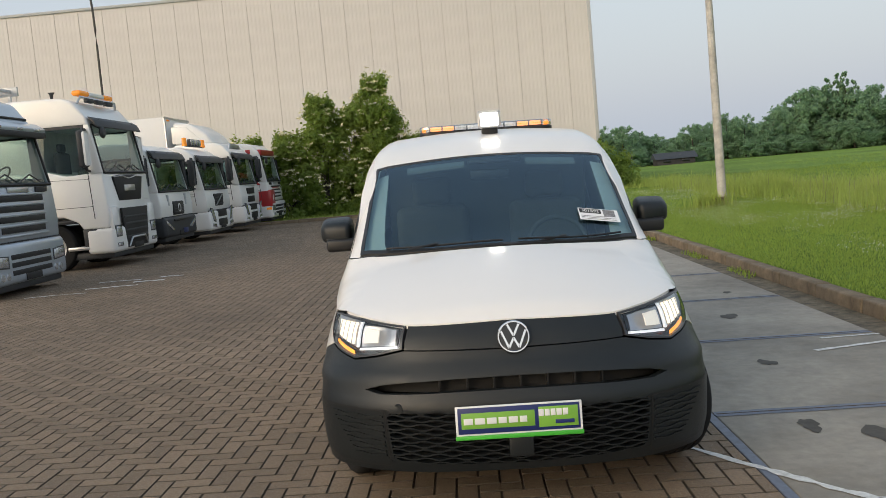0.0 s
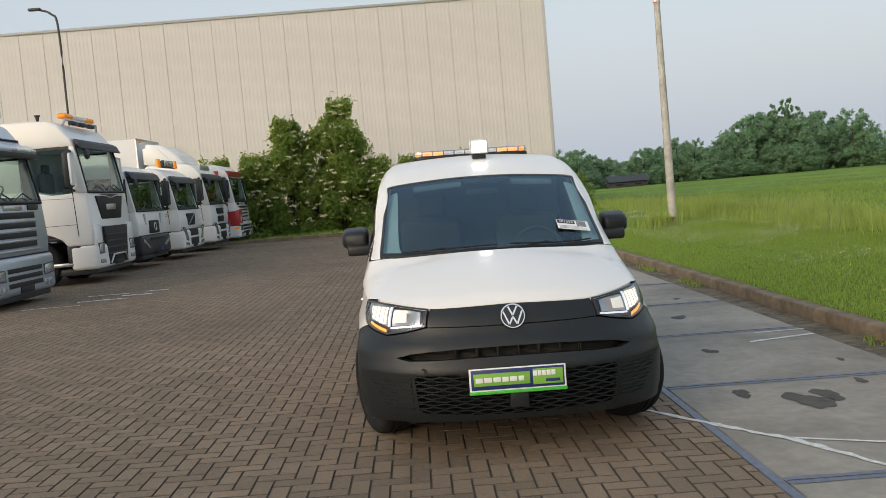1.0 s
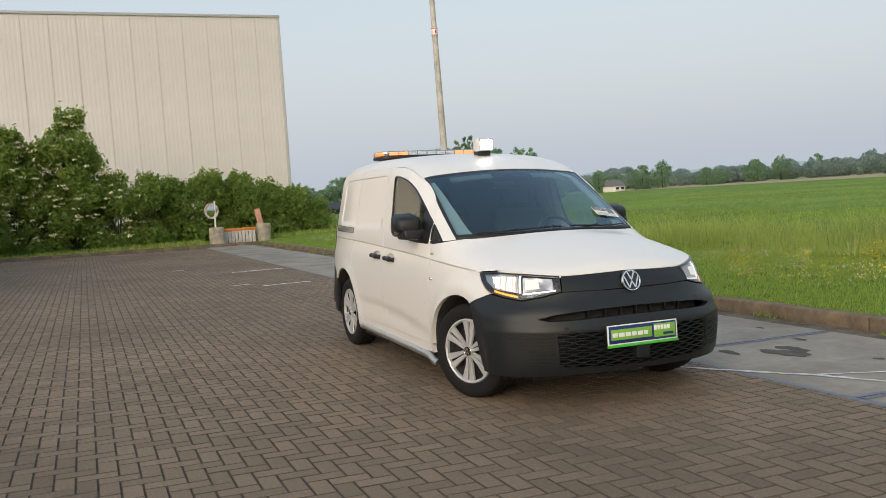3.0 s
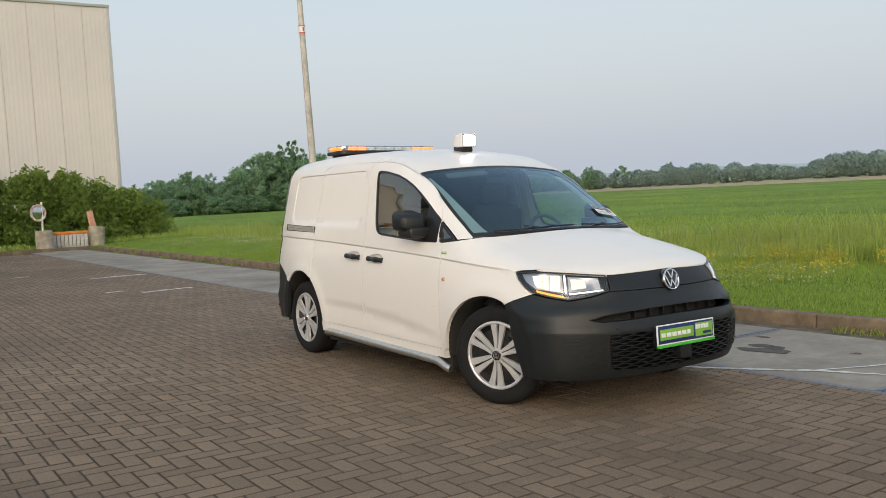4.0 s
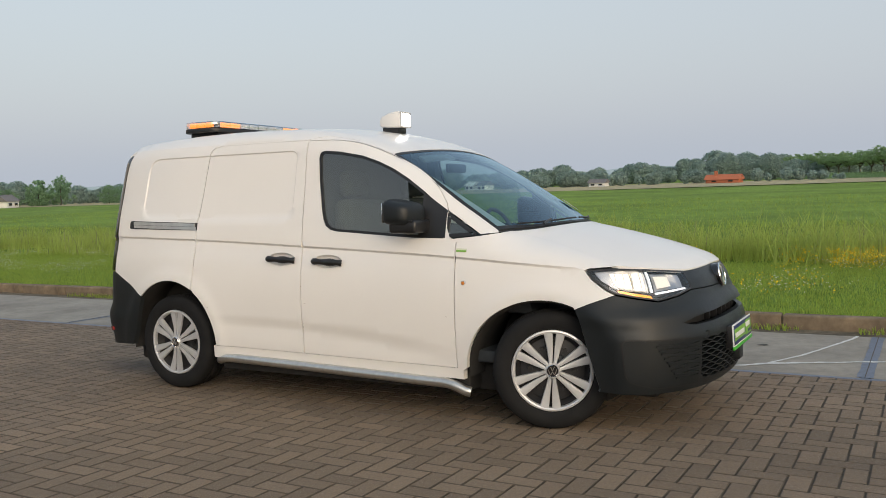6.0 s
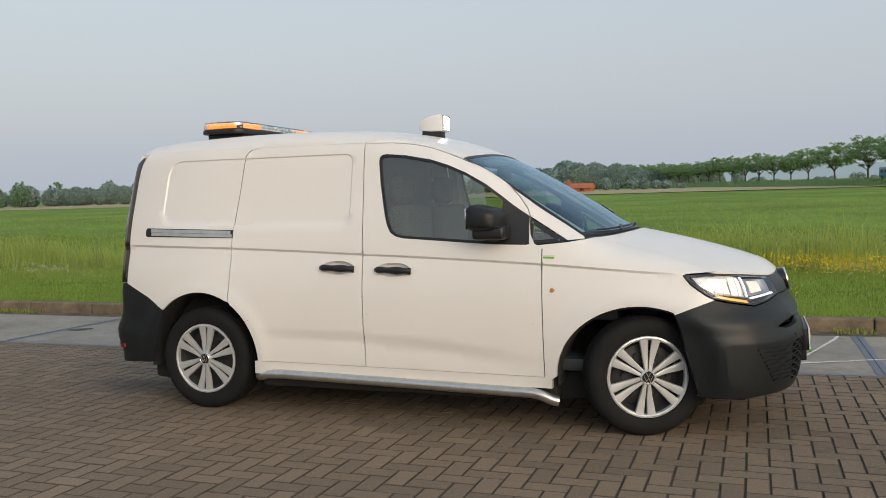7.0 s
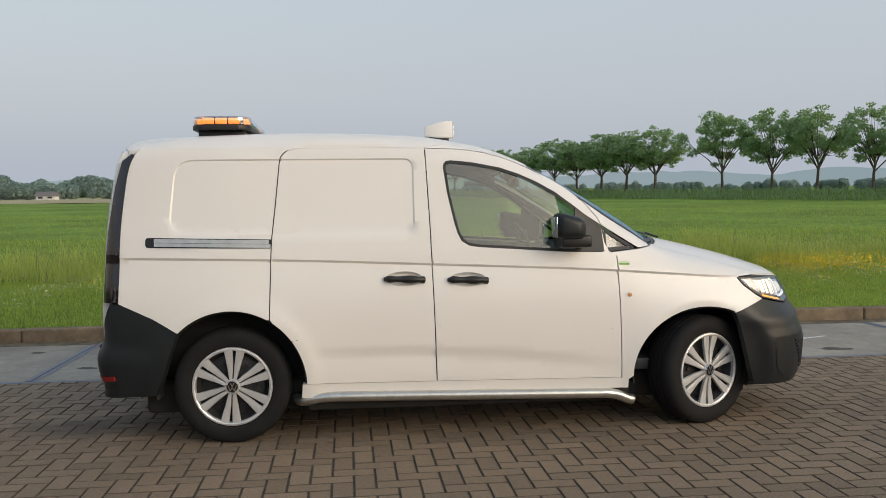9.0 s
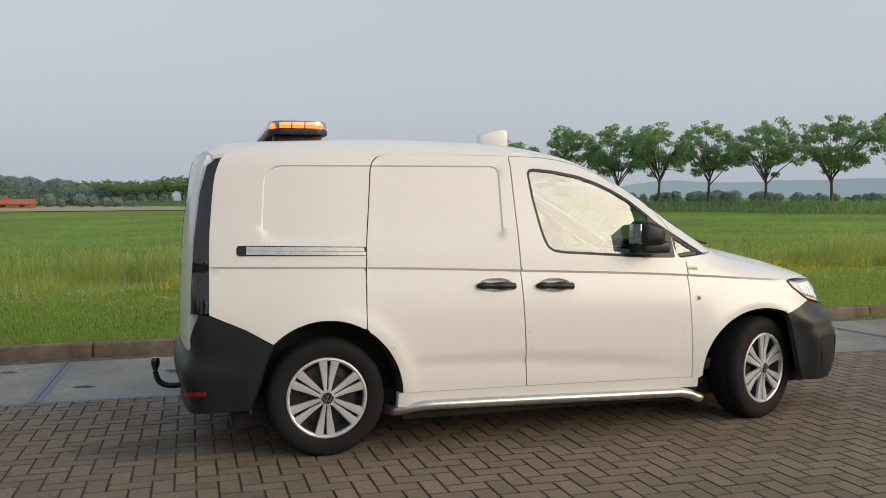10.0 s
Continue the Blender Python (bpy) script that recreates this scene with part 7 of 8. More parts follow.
# shrubs in front of the warehouse: (x, y, height, half width)
SHRUBS = [(-8.6, 29.6, 3.4, 1.5), (-7.0, 30.0, 3.5, 1.5), (-5.7, 30.2, 5.0, 1.35), (-4.5, 30.6, 4.4, 1.3), (-3.4, 30.4, 5.6, 1.35), (-2.0, 30.6, 3.05, 1.3), (-0.8, 30.8, 2.95, 1.2), (0.5, 31.4, 2.75, 1.2), (1.9, 31.9, 2.95, 1.2), (3.2, 32.2, 2.85, 1.25), (4.5, 32.6, 2.6, 1.2), (5.7, 32.8, 2.1, 1.15), (6.8, 33.0, 1.55, 0.9)]
for i, (x, y, h, w) in enumerate(SHRUBS):
    rs = np.random.RandomState(100 + i)
    sh = thing("elder_shrub", pose(x, y, 0.05), "dense green elder shrub with cream blossom below the warehouse wall" if h > 3 else "dense green shrub below the warehouse wall", "shrub", "shrubs at the yard's end")
    lumps, segs = [], []
    for k in range(int(9 + 5 * h)):
        z = rs.uniform(0.05, 1) ** 0.8 * h
        r = w * (0.95 - 0.62 * (z / h) ** 1.6)
        a = rs.uniform(0, 6.28)
        lx, ly = r * math.cos(a) * rs.uniform(0.3, 1), r * math.sin(a) * rs.uniform(0.3, 1)
        s = rs.uniform(0.32, 0.62) * (1.0 if z < 0.8 * h else 0.7)
        lumps.append((lx, ly, min(z, h - 0.2), s * 1.1, s * 1.1, s))
        segs.append(((lx * 0.1, ly * 0.1, 0.0), (lx * 0.8, ly * 0.8, z * 0.9), 0.03, 0.008))
    for k in range(7):
        a = rs.uniform(0, 6.28)
        lumps.append((0.3 * w * math.cos(a), 0.3 * w * math.sin(a), h - rs.uniform(0.1, 0.5), 0.16, 0.16, rs.uniform(0.3, 0.55)))
    for k in range(9):                       # leafy down to the ground
        a = rs.uniform(0, 6.28)
        lumps.append((0.8 * w * math.cos(a), 0.8 * w * math.sin(a), rs.uniform(0.15, 0.55), 0.5, 0.5, 0.42))
    P, u = lump_points(lumps, int(9500 * h / 3), rs, 0.45)
    P[:, 2] = np.abs(P[:, 2])
    part("foliage", leaf_cloud("foliage", P, 0.082, M_LEAF_BUSH, rs, 0.35, u), sh)
    part("stem", branch_mesh("stem", segs, M_BARK, 5), sh)
    if h > 3.0 or i in (0, 1):
        Q, u = lump_points(lumps, 150, rs, 1.02)
        Q = Q + u * 0.10
        Q = Q[Q[:, 2] > 0.6]
        blos = np.repeat(Q, 14, 0) + rs.normal(size=(len(Q) * 14, 3)) * np.array([0.065, 0.065, 0.02])
        part("blossom", leaf_cloud("blossom", blos, 0.055, M_CREAM, rs, 1.2), sh, "flat cream blossom heads")


# alley trees along the road across the meadow
def alley_tree(seed, h=11.0):
    rs = np.random.RandomState(seed)
    t = thing("alley_tree", pose(0, 0, 0), "broad roadside tree with an open dark green crown", "tree", "row of roadside trees")
    segs = [((0, 0, -0.5), (0.1, 0.05, h * 0.18), 0.25, 0.20), ((0.1, 0.05, h * 0.18), (0.05, 0.1, h * 0.30), 0.20, 0.17)]
    lumps = []
    for k in range(9):
        a = 6.283 * k / 9 + rs.uniform(-0.3, 0.3)
        spread = rs.uniform(0.14, 0.40) * h
        p0 = Vector((0.05, 0.1, h * rs.uniform(0.22, 0.34)))
        p1 = p0 + Vector((math.cos(a) * spread * 0.45, math.sin(a) * spread * 0.45, h * rs.uniform(0.14, 0.26)))
        p2 = p1 + Vector((math.cos(a) * spread * 0.6, math.sin(a) * spread * 0.6, h * rs.uniform(0.10, 0.26)))
        segs += [(p0, p1, 0.11, 0.075), (p1, p2, 0.075, 0.03)]
        for q in range(4):
            b = a + rs.uniform(-0.9, 0.9)
            e = p1.lerp(p2, rs.uniform(0.1, 1)) + Vector((math.cos(b), math.sin(b), rs.uniform(-0.15, 0.9))) * rs.uniform(0.08, 0.16) * h
            e.z = min(e.z, h * 0.96)
            segs.append((p1.lerp(p2, 0.4), e, 0.05, 0.015))
            s = rs.uniform(0.05, 0.09) * h
            lumps.append((e.x, e.y, e.z, s, s, s * 0.72))
    cz, ch, cw = h * 0.66, h * 0.33, h * 0.40
    for k in range(84):
        u = rs.normal(size=3)
        u /= np.linalg.norm(u)
        r = rs.uniform(0.45, 1.0)
        s = rs.uniform(0.035, 0.066) * h
        q = Vector((u[0] * cw * r, u[1] * cw * r, cz + u[2] * ch * r + 0.06 * h * (u[2] > 0)))
        lumps.append((q.x, q.y, q.z, s * 1.2, s * 1.2, s * 0.8))
        if k % 3 == 0:
            segs.append(((q.x * 0.25, q.y * 0.25, h * 0.42), tuple(q), 0.05, 0.012))
    P, u = lump_points(lumps, 8500, rs, 0.3)
    part("trunk", branch_mesh("trunk", segs, M_BARK, 7), t)
    part("crown", leaf_cloud("crown", P, 0.20, M_LEAF_TREE, rs, 0.3, u * 0.6), t)
    return t


# low dike that carries the road and its trees
_u = Vector((0.9136, 0.4066, 0))
_nn = Vector((-0.4066, 0.9136, 0))
v, f = [], []
for k in range(45):
    c = Vector((20, -104, 0)) + _u * (11.0 * k)
    for o, z in ((-14, -0.7), (-8, 0.6), (0, 0.72), (3.0, 0.66), (7.5, -0.45), (10.0, -0.75)):
        p = c + _nn * (o + 0.5 * noise.noise((k * 0.7, o, 3.0)))
        v.append((p.x, p.y, z + 0.12 * noise.noise((k * 1.3, o, 7.0))))
for k in range(44):
    for q in range(5):
        f.append((6 * k + q, 6 * k + q + 1, 6 * k + q + 7, 6 * k + q + 6))
solid("dike", mesh_of("dike", v, f, M_GRASS, True), Matrix(), "low grassy dike below the roadside trees", "dike", kind="structure")
ROW = [(178, -33), (171, -36), (163, -40), (156.5, -42.7), (150, -45.4), (144, -48.2), (137.5, -51), (124, -57), (116, -61), (109, -64), (101.5, -67.5), (93.8, -71), (85.6, -74.7), (77, -78.6), (188, -29), (198, -24.5), (210, -19), (222, -14)] + [(230 + 8.2 * k, -10.4 + 3.65 * k) for k in range(16)]
_t = [alley_tree(300 + k, 12.0) for k in range(4)]
for i, (x, y) in enumerate(ROW):
    rs = np.random.RandomState(600 + i)
    s = rs.uniform(0.87, 1.02) * max(0.66, 1 - 0.0035 * max(0, x - 130))
    w = s * (1.32 if x > 130 else 1.0)
    m = pose(x, y, 0.40, 0, 0, rs.uniform(0, 360)) @ Matrix.Diagonal((w, w, s, 1))
    if i < 4:
        _t[i].matrix_world = m
    else:
        c = copy_thing(_t[i % 4], pose(x, y, 0.40, 0, 0, rs.uniform(0, 360)))
        c.scale = (w, w, s)


def wood_tree(seed, h, w, poplar=False):
    rs = np.random.RandomState(seed)
    t = thing("wood_tree", pose(0, 0, 0), "leafy tree at the edge of a small wood", "tree", "small wood beyond the meadow")
    lumps = []
    for k in range(95):
        z = rs.uniform(0.04, 0.97)
        r = w * (math.sin(math.pi * min(1, z * 0.8 + 0.18)) ** 0.7) * rs.uniform(0.3, 1.0)
        a = rs.uniform(0, 6.283)
        s = rs.uniform(0.11, 0.24) * w * (0.7 if z > 0.8 else 1)
        lumps.append((r * math.cos(a), r * math.sin(a), z * h, s, s, s * (1.6 if poplar else 1.0)))
    P, u = lump_points(lumps, 5200, rs, 0.3)
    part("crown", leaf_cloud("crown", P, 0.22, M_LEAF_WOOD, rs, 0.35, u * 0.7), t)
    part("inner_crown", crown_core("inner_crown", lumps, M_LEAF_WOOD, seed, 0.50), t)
    part("trunk", branch_mesh("trunk", [((0, 0, -0.3), (0, 0, h * 0.75), 0.28, 0.08)], M_BARK, 7), t)
    return t


_w = [wood_tree(400, 9.5, 4.4), wood_tree(401, 8.0, 4.0), wood_tree(402, 11.0, 4.6), wood_tree(403, 6.5, 3.4), wood_tree(404, 13.2, 1.5, True)]
WOOD = []
rs = np.random.RandomState(7)
for x in np.arange(16, 86, 3.1):                       # heights follow the outline of the wood
    env = np.interp(x, [16, 25, 30, 37.5, 40, 46, 52, 54.5, 58, 62, 66, 72, 77, 80, 86], [5.5, 7.2, 7.5, 4.8, 6.8, 7.6, 8.3, 5.2, 9.6, 10.8, 11.3, 11.0, 11.2, 8.0, 7.0])
    WOOD.append((x, 150 + rs.uniform(-3, 3), env * rs.uniform(0.82, 1.06)))
    WOOD.append((x + 1.5, 158 + rs.uniform(-3, 3), env * 0.9))
    if rs.uniform() < 0.6:
        WOOD.append((x + 0.7, 144 + rs.uniform(-2, 2), env * 0.45))
for x in np.arange(88, 180, 7.0):
    WOOD.append((x * 1.35, 205 + rs.uniform(-6, 6), rs.uniform(4.5, 8.5)))
used = [False] * 4
H0 = [9.5, 8.0, 11.0, 6.5]
for i, (x, y, h) in enumerate(WOOD):
    k = i % 4
    s = h / H0[k]
    sx = max(s, 0.75)
    m = pose(x, y, -0.55, 0, 0, rs.uniform(0, 360))
    if not used[k]:
        used[k] = True
        o = _w[k]
        o.matrix_world = m
    else:
        o = copy_thing(_w[k], m)
    o.scale = (sx, sx, s)
_w[4].matrix_world = pose(66.4, 149, -0.5)
for dx, s in ((-2.0, 0.95), (1.4, 1.02), (3.0, 0.9)):
    o = copy_thing(_w[4], pose(66.4 + dx, 149 + dx * 0.2, -0.5, 0, 0, 70 * dx))
    o.scale = (1, 1, s)

# far tree lines, too distant to count
def far_belt(name, label, line, n, size, seed, material, every=2.6):
    rs = np.random.RandomState(seed)
    pts = []
    for (x0, y0, h0), (x1, y1, h1) in zip(line[:-1], line[1:]):
        ln = math.hypot(x1 - x0, y1 - y0)
        k = max(2, int(ln / every))
        for i in range(k):
            t = (i + rs.uniform(0, 1)) / k
            h = (h0 + (h1 - h0) * t) * rs.uniform(0.36, 0.72) * (1 + 0.9 * noise.noise(((x0 + (x1 - x0) * t) * 0.045, (y0 + (y1 - y0) * t) * 0.045, seed)))
            pts.append((x0 + (x1 - x0) * t, y0 + (y1 - y0) * t + rs.uniform(-4, 4), h * 0.5 - 0.5, h * rs.uniform(0.4, 0.65), h * rs.uniform(0.4, 0.65), h * 0.5))
    P, u = lump_points(pts, n, rs, 0.78, 0.03)
    P[:, 2] = np.maximum(P[:, 2], -0.6)
    solid(name, leaf_cloud(name, P, size, material, rs, 0.3, u), Matrix(), label, "trees", kind="stuff")
    solid("wood_core", crown_core("wood_core", [(p[0] + g[0] * p[3], p[1] + g[1] * p[4], max(p[2] + g[2] * p[5], 0.3), p[3] * 0.34, p[4] * 0.34, p[5] * 0.30) for p in pts for g in rs.uniform(-0.62, 0.62, (14, 3))], material, seed, 0.9), Matrix(), "dense inner foliage of a distant tree belt", "trees", kind="stuff")


# haze of the far distance painted into these pale blue-green leaves
M_LEAF_FAR = leaf_mat("hazed_far_leaves", (0.270, 0.350, 0.320), (0.44, 0.55, 0.50), 0.55)
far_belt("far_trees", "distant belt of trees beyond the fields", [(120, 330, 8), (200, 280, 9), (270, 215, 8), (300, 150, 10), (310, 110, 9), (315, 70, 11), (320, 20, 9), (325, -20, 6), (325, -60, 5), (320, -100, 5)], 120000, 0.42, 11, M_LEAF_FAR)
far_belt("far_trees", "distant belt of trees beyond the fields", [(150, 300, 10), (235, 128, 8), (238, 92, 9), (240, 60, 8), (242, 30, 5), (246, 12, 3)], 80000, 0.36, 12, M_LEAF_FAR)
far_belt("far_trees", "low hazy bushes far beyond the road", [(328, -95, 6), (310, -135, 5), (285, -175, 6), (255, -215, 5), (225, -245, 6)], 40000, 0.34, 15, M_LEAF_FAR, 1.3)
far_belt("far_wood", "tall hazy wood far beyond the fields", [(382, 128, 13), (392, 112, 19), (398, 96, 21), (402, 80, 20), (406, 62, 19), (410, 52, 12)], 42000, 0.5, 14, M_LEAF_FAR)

# hills at the horizon, faint: their haze is painted as a pale glow
v, f = [], []
rs = np.random.RandomState(5)
N = 240
for i in range(N + 1):
    a = radians(-75 + 190 * i / N)
    h = 12 + 16 * abs(noise.noise((i * 0.05, 3.1, 0))) + 5 * noise.noise((i * 0.22, 1.7, 0)) + 9 * math.exp(-((math.degrees(a) + 40) / 16) ** 2) + 2.5 * noise.noise((i * 2.3, 5.0, 0))
    v += [(1150 * math.cos(a), 1150 * math.sin(a), -3), (1150 * math.cos(a), 1150 * math.sin(a), h)]
for i in range(N):
    f.append((2 * i, 2 * i + 2, 2 * i + 3, 2 * i + 1))
_hz = mat("haze_glow_hills", (0.10, 0.12, 0.13), 1.0, emit=1.0, emit_color=(0.215, 0.275, 0.315))
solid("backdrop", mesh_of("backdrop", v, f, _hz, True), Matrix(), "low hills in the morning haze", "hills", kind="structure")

# pale strip of ripe grass across the far field
M_STRAW = mat("pale_ripe_grass", (0.36, 0.31, 0.17), 0.9, vary=0.2, scale=0.2)
v = [(120, 270, -0.52), (150, 60, -0.52), (165, -20, -0.52), (168, -28, -0.5), (200, -24, -0.5), (250, -20, -0.52), (280, 60, -0.52), (230, 320, -0.52)]
solid("stubble_strip", mesh_of("stubble_strip", v, [(0, 7, 6, 1), (1, 6, 5, 2), (2, 5, 4, 3)], M_STRAW), Matrix.Translation((0, 0, 0.03)), "pale strip of ripe grass across the far meadow", "field", kind="structure")


# farm buildings
def farmhouse(x, y, w, d, h, wall, roof, turn, label):
    t = thing("farmhouse", pose(x, y, -0.55, 0, 0, turn), label, "house")
    part("wall", box("wall", -w / 2, w / 2, -d / 2, d / 2, 0, h, wall, 0.02), t)
    part("roof", extrude_poly("roof", [(-d / 2 - 0.4, h - 0.05), (d / 2 + 0.4, h - 0.05), (0, h + d * 0.42)], w + 0.8, roof, 0, "yz", smooth=False), t)
    for k in range(max(2, int(w / 4))):
        wx = -w / 2 + w * (k + 0.5) / max(2, int(w / 4))
        for sy in (-1, 1):
            part("window", box("window", wx - 0.6, wx + 0.6, sy * d / 2 - 0.05, sy * d / 2 + 0.05, h * 0.35, h * 0.75, M_GLOSSBLACK, 0.02), t)
    if w > 6.9:
        part("chimney", box("chimney", w * 0.2, w * 0.2 + 0.7, -0.3, 0.4, h + d * 0.2, h + d * 0.42 + 0.9, roof, 0.02), t)
    return t


M_RENDER = mat("white_render", (0.72, 0.71, 0.68), 0.8, vary=0.05)
M_TILES = mat("orange_roof_tiles", (0.42, 0.13, 0.06), 0.7, vary=0.15)
M_DARKR = mat("dark_barn_roof", (0.045, 0.052, 0.062), 0.7, vary=0.2)
M_SLATE = mat("grey_roof", (0.16, 0.15, 0.15), 0.7, vary=0.15)
farmhouse(232, 118, 4.5, 3, 1.5, M_RENDER, M_RENDER, 60, "small white farm building beyond the meadow")
farmhouse(228, 112, 4.5, 3, 1.5, M_RENDER, M_SLATE, 60, "small white farm shed beyond the meadow")
farmhouse(225, 42.6, 8.6, 3, 1.0, M_TILES, M_TILES, 80, "long farm building with an orange tiled roof")
farmhouse(131, 196, 4.5, 4, 1.6, M_RENDER, M_SLATE, 20, "pale farmhouse among distant trees")
farmhouse(231, 78, 5, 2.5, 1.1, M_RENDER, M_SLATE, 80, "low white farm building beyond the meadow")
farmhouse(35.5, 141, 6.4, 2.4, 1.0, mat("dark_boards", (0.05, 0.045, 0.05), 0.8, vary=0.2), M_DARKR, 5, "small dark field barn before the wood")

bus = thing("bus", pose(186.2, -27.4, 0.68, 0, 0, 24), "small blue bus on the dike road below the trees", "bus")
M_BUSB = mat("blue_bus_paint", (0.06, 0.22, 0.34), 0.35, coat=0.4, vary=0.05)
part("body", box("body", -2.9, 2.9, -1.05, 1.05, 0.40, 2.35, M_BUSB, 0.18, 3), bus)
for k in range(4):
    for sy in (-1, 1):
        part("window", box("window", -2.6 + 1.3 * k, -1.5 + 1.3 * k, sy * 1.02, sy * 1.07, 1.30, 2.0, M_GLOSSBLACK, 0.02), bus)
part("windscreen", box("windscreen", -2.94, -2.86, -0.9, 0.9, 1.15, 2.05, M_GLOSSBLACK, 0.02), bus)
for x in (-1.9, 1.7):
    for sy in (-1, 1):
        part("wheel", lathe("wheel", [(0.0, sy * 0.10), (0.28, sy * 0.11), (0.40, sy * 0.08), (0.40, -sy * 0.08), (0.0, -sy * 0.1)], M_RUBBER, "y", 18), bus, m=pose(x, sy * 0.95, 0.40))

# ---- grasses ----


def blades(name, P, h, w, lean, material, rs):
    """Upright bent blades of two faces each."""
    n = len(P)
    a = rs.uniform(0, 6.283, n)
    d = np.stack([np.cos(a), np.sin(a), np.zeros(n)], 1)
    s = np.stack([-np.sin(a), np.cos(a), np.zeros(n)], 1)
    hh = np.reshape(h, (-1, 1)) * rs.uniform(0.55, 1.25, (n, 1))
    ww = w * rs.uniform(0.7, 1.3, (n, 1))
    ln = lean * rs.uniform(0.2, 1.3, (n, 1)) * hh
    z = np.array([0, 0, 1.0])
    mid = P + z * hh * 0.6 + d * ln * 0.35
    tip = P + z * hh + d * ln
    v = np.stack([P - s * ww, P + s * ww, mid + s * ww * 0.7, mid - s * ww * 0.7, tip], 1).reshape(-1, 3)
    o = np.arange(n) * 5
    me = bpy.data.meshes.new(name)
    me.vertices.add(5 * n)
    me.vertices.foreach_set("co", v.ravel())
    li = np.stack([o, o + 1, o + 2, o + 3, o + 3, o + 2, o + 4], 1).ravel()
    me.loops.add(7 * n)
    me.loops.foreach_set("vertex_index", li)
    me.polygons.add(2 * n)
    st = np.stack([np.arange(n) * 7, np.arange(n) * 7 + 4], 1).ravel()
    me.polygons.foreach_set("loop_start", st)
    me.materials.append(material)
    me.update(calc_edges=True)
    return me


def scatter(n, x0, x1, y0, y1, rs, clump=0.0):
    x, y = rs.uniform(x0, x1, n), rs.uniform(y0, y1, n)
    if clump:
        keep = np.array([noise.noise((a * 0.55, b * 0.55, 4)) + 0.6 * noise.noise((a * 1.9, b * 1.9, 9)) > clump - 0.35 for a, b in zip(x, y)])
        x, y = x[keep], y[keep]
    z = np.array([ground_z(a, b) for a, b in zip(x, y)])
    return np.stack([x, y, z], 1)


rs = np.random.RandomState(21)
verge = np.concatenate([scatter(120000, 3.50, 7.4, -9, 16, rs), scatter(20000, 3.50, 8.2, 16, 30, rs)])
solid("verge_grass", blades("verge_grass", verge, 0.048, 0.005, 0.9, M_BLADE, rs), Matrix(), "short mown grass along the kerb", "grass", kind="stuff")
tall = np.concatenate([scatter(60000, 7.0, 10.0, -18, 22, rs, 0.2), scatter(9000, 9, 17, -26, 34, rs, 0.3), scatter(9000, 7.0, 10, 20, 44, rs, 0.2)])
tall = tall[rs.uniform(0, 1, len(tall)) < np.clip((tall[:, 0] - 6.8) / 0.9, 0, 1)]
tuft = np.array([np.clip(0.62 + 0.75 * noise.noise((a * 0.7, b * 0.45, 2)) + 0.5 * noise.noise((a * 2.3, b * 1.9, 6)), 0.22, 1.25) for a, b, _c in tall])
tuft = tuft * np.clip(1.25 - (tall[:, 0] - 8.2) * 0.22, 0.45, 1)
solid("tall_grass", blades("tall_grass", tall, 0.58 * tuft, 0.0075, 0.75, M_BLADE_T, rs), Matrix(), "tall uncut meadow grass behind the verge", "grass", kind="stuff")
field = np.concatenate([scatter(70000, 10.5, 32, -45, 60, rs, 0.05), scatter(30000, 30, 75, -70, 90, rs, 0.1)])
solid("meadow_grass", blades("meadow_grass", field, 0.17, 0.013, 0.9, M_BLADE, rs), Matrix(), "wide green meadow grass", "grass", kind="stuff")
seed = scatter(3000, 7.2, 10.5, -16, 26, rs, 0.35)
solid("grass_seed_heads", blades("grass_seed_heads", seed, 0.60, 0.005, 0.45, M_SEED, rs), Matrix(), "pale seed heads over the tall grass", "grass", kind="stuff")
da = scatter(20000, 4.4, 7.6, -9, 26, rs, 0.36)
da[:, 2] += rs.uniform(0.05, 0.13, len(da))
solid("white_flowers", leaf_cloud("white_flowers", da, 0.011, M_DAISY, rs, 2.0), Matrix(), "small white clover and daisies in the verge", "flowers", kind="stuff")
bu = np.concatenate([scatter(17000, 6.0, 7.5, -12, 2.5, rs, 0.36), scatter(6000, 4.2, 6.5, -10, 4, rs, 0.42)])
bu[:, 2] += rs.uniform(0.06, 0.26, len(bu))
solid("buttercups", leaf_cloud("buttercups", bu, 0.0145, M_BUTTER, rs, 1.5), Matrix(), "yellow buttercups between verge and meadow", "flowers", kind="stuff")
mo = np.stack([rs.uniform(3.14, 3.32, 5200), rs.uniform(-9, 26, 5200), np.zeros(5200)], 1)
mo = mo[np.array([noise.noise((b * 0.9, 2, 2)) > 0.05 for b in mo[:, 1]])]
mo = mo[np.array([noise.noise((a * 3, b * 2.3, 5)) > 0.0 for a, b in mo[:, :2]])]
mo[:, 2] = -SLOPE * mo[:, 0] - 0.004
solid("kerb_weeds", blades("kerb_weeds", mo, 0.055, 0.006, 0.8, M_BLADE, rs), Matrix(), "small weeds in the gutter below the kerb", "weeds", kind="stuff")
fo = np.stack([5.92 + rs.normal(size=420) * 0.22 - 0.25, 14.83 + rs.normal(size=420) * 0.2, np.full(420, ground_z(5.9, 14.8))], 1)
solid("post_weeds", blades("post_weeds", fo, 0.33, 0.012, 0.5, M_BLADE_T, rs), Matrix(), "nettles round the foot of the lamp post", "weeds", kind="stuff")
fb = np.stack([rs.uniform(-9, 8, 5000), rs.uniform(-0.4, 1.4, 5000), np.full(5000, 0.1)], 1)
fb = fb[(fb[:, 0] < 1.2) | (fb[:, 0] > 4.3)]
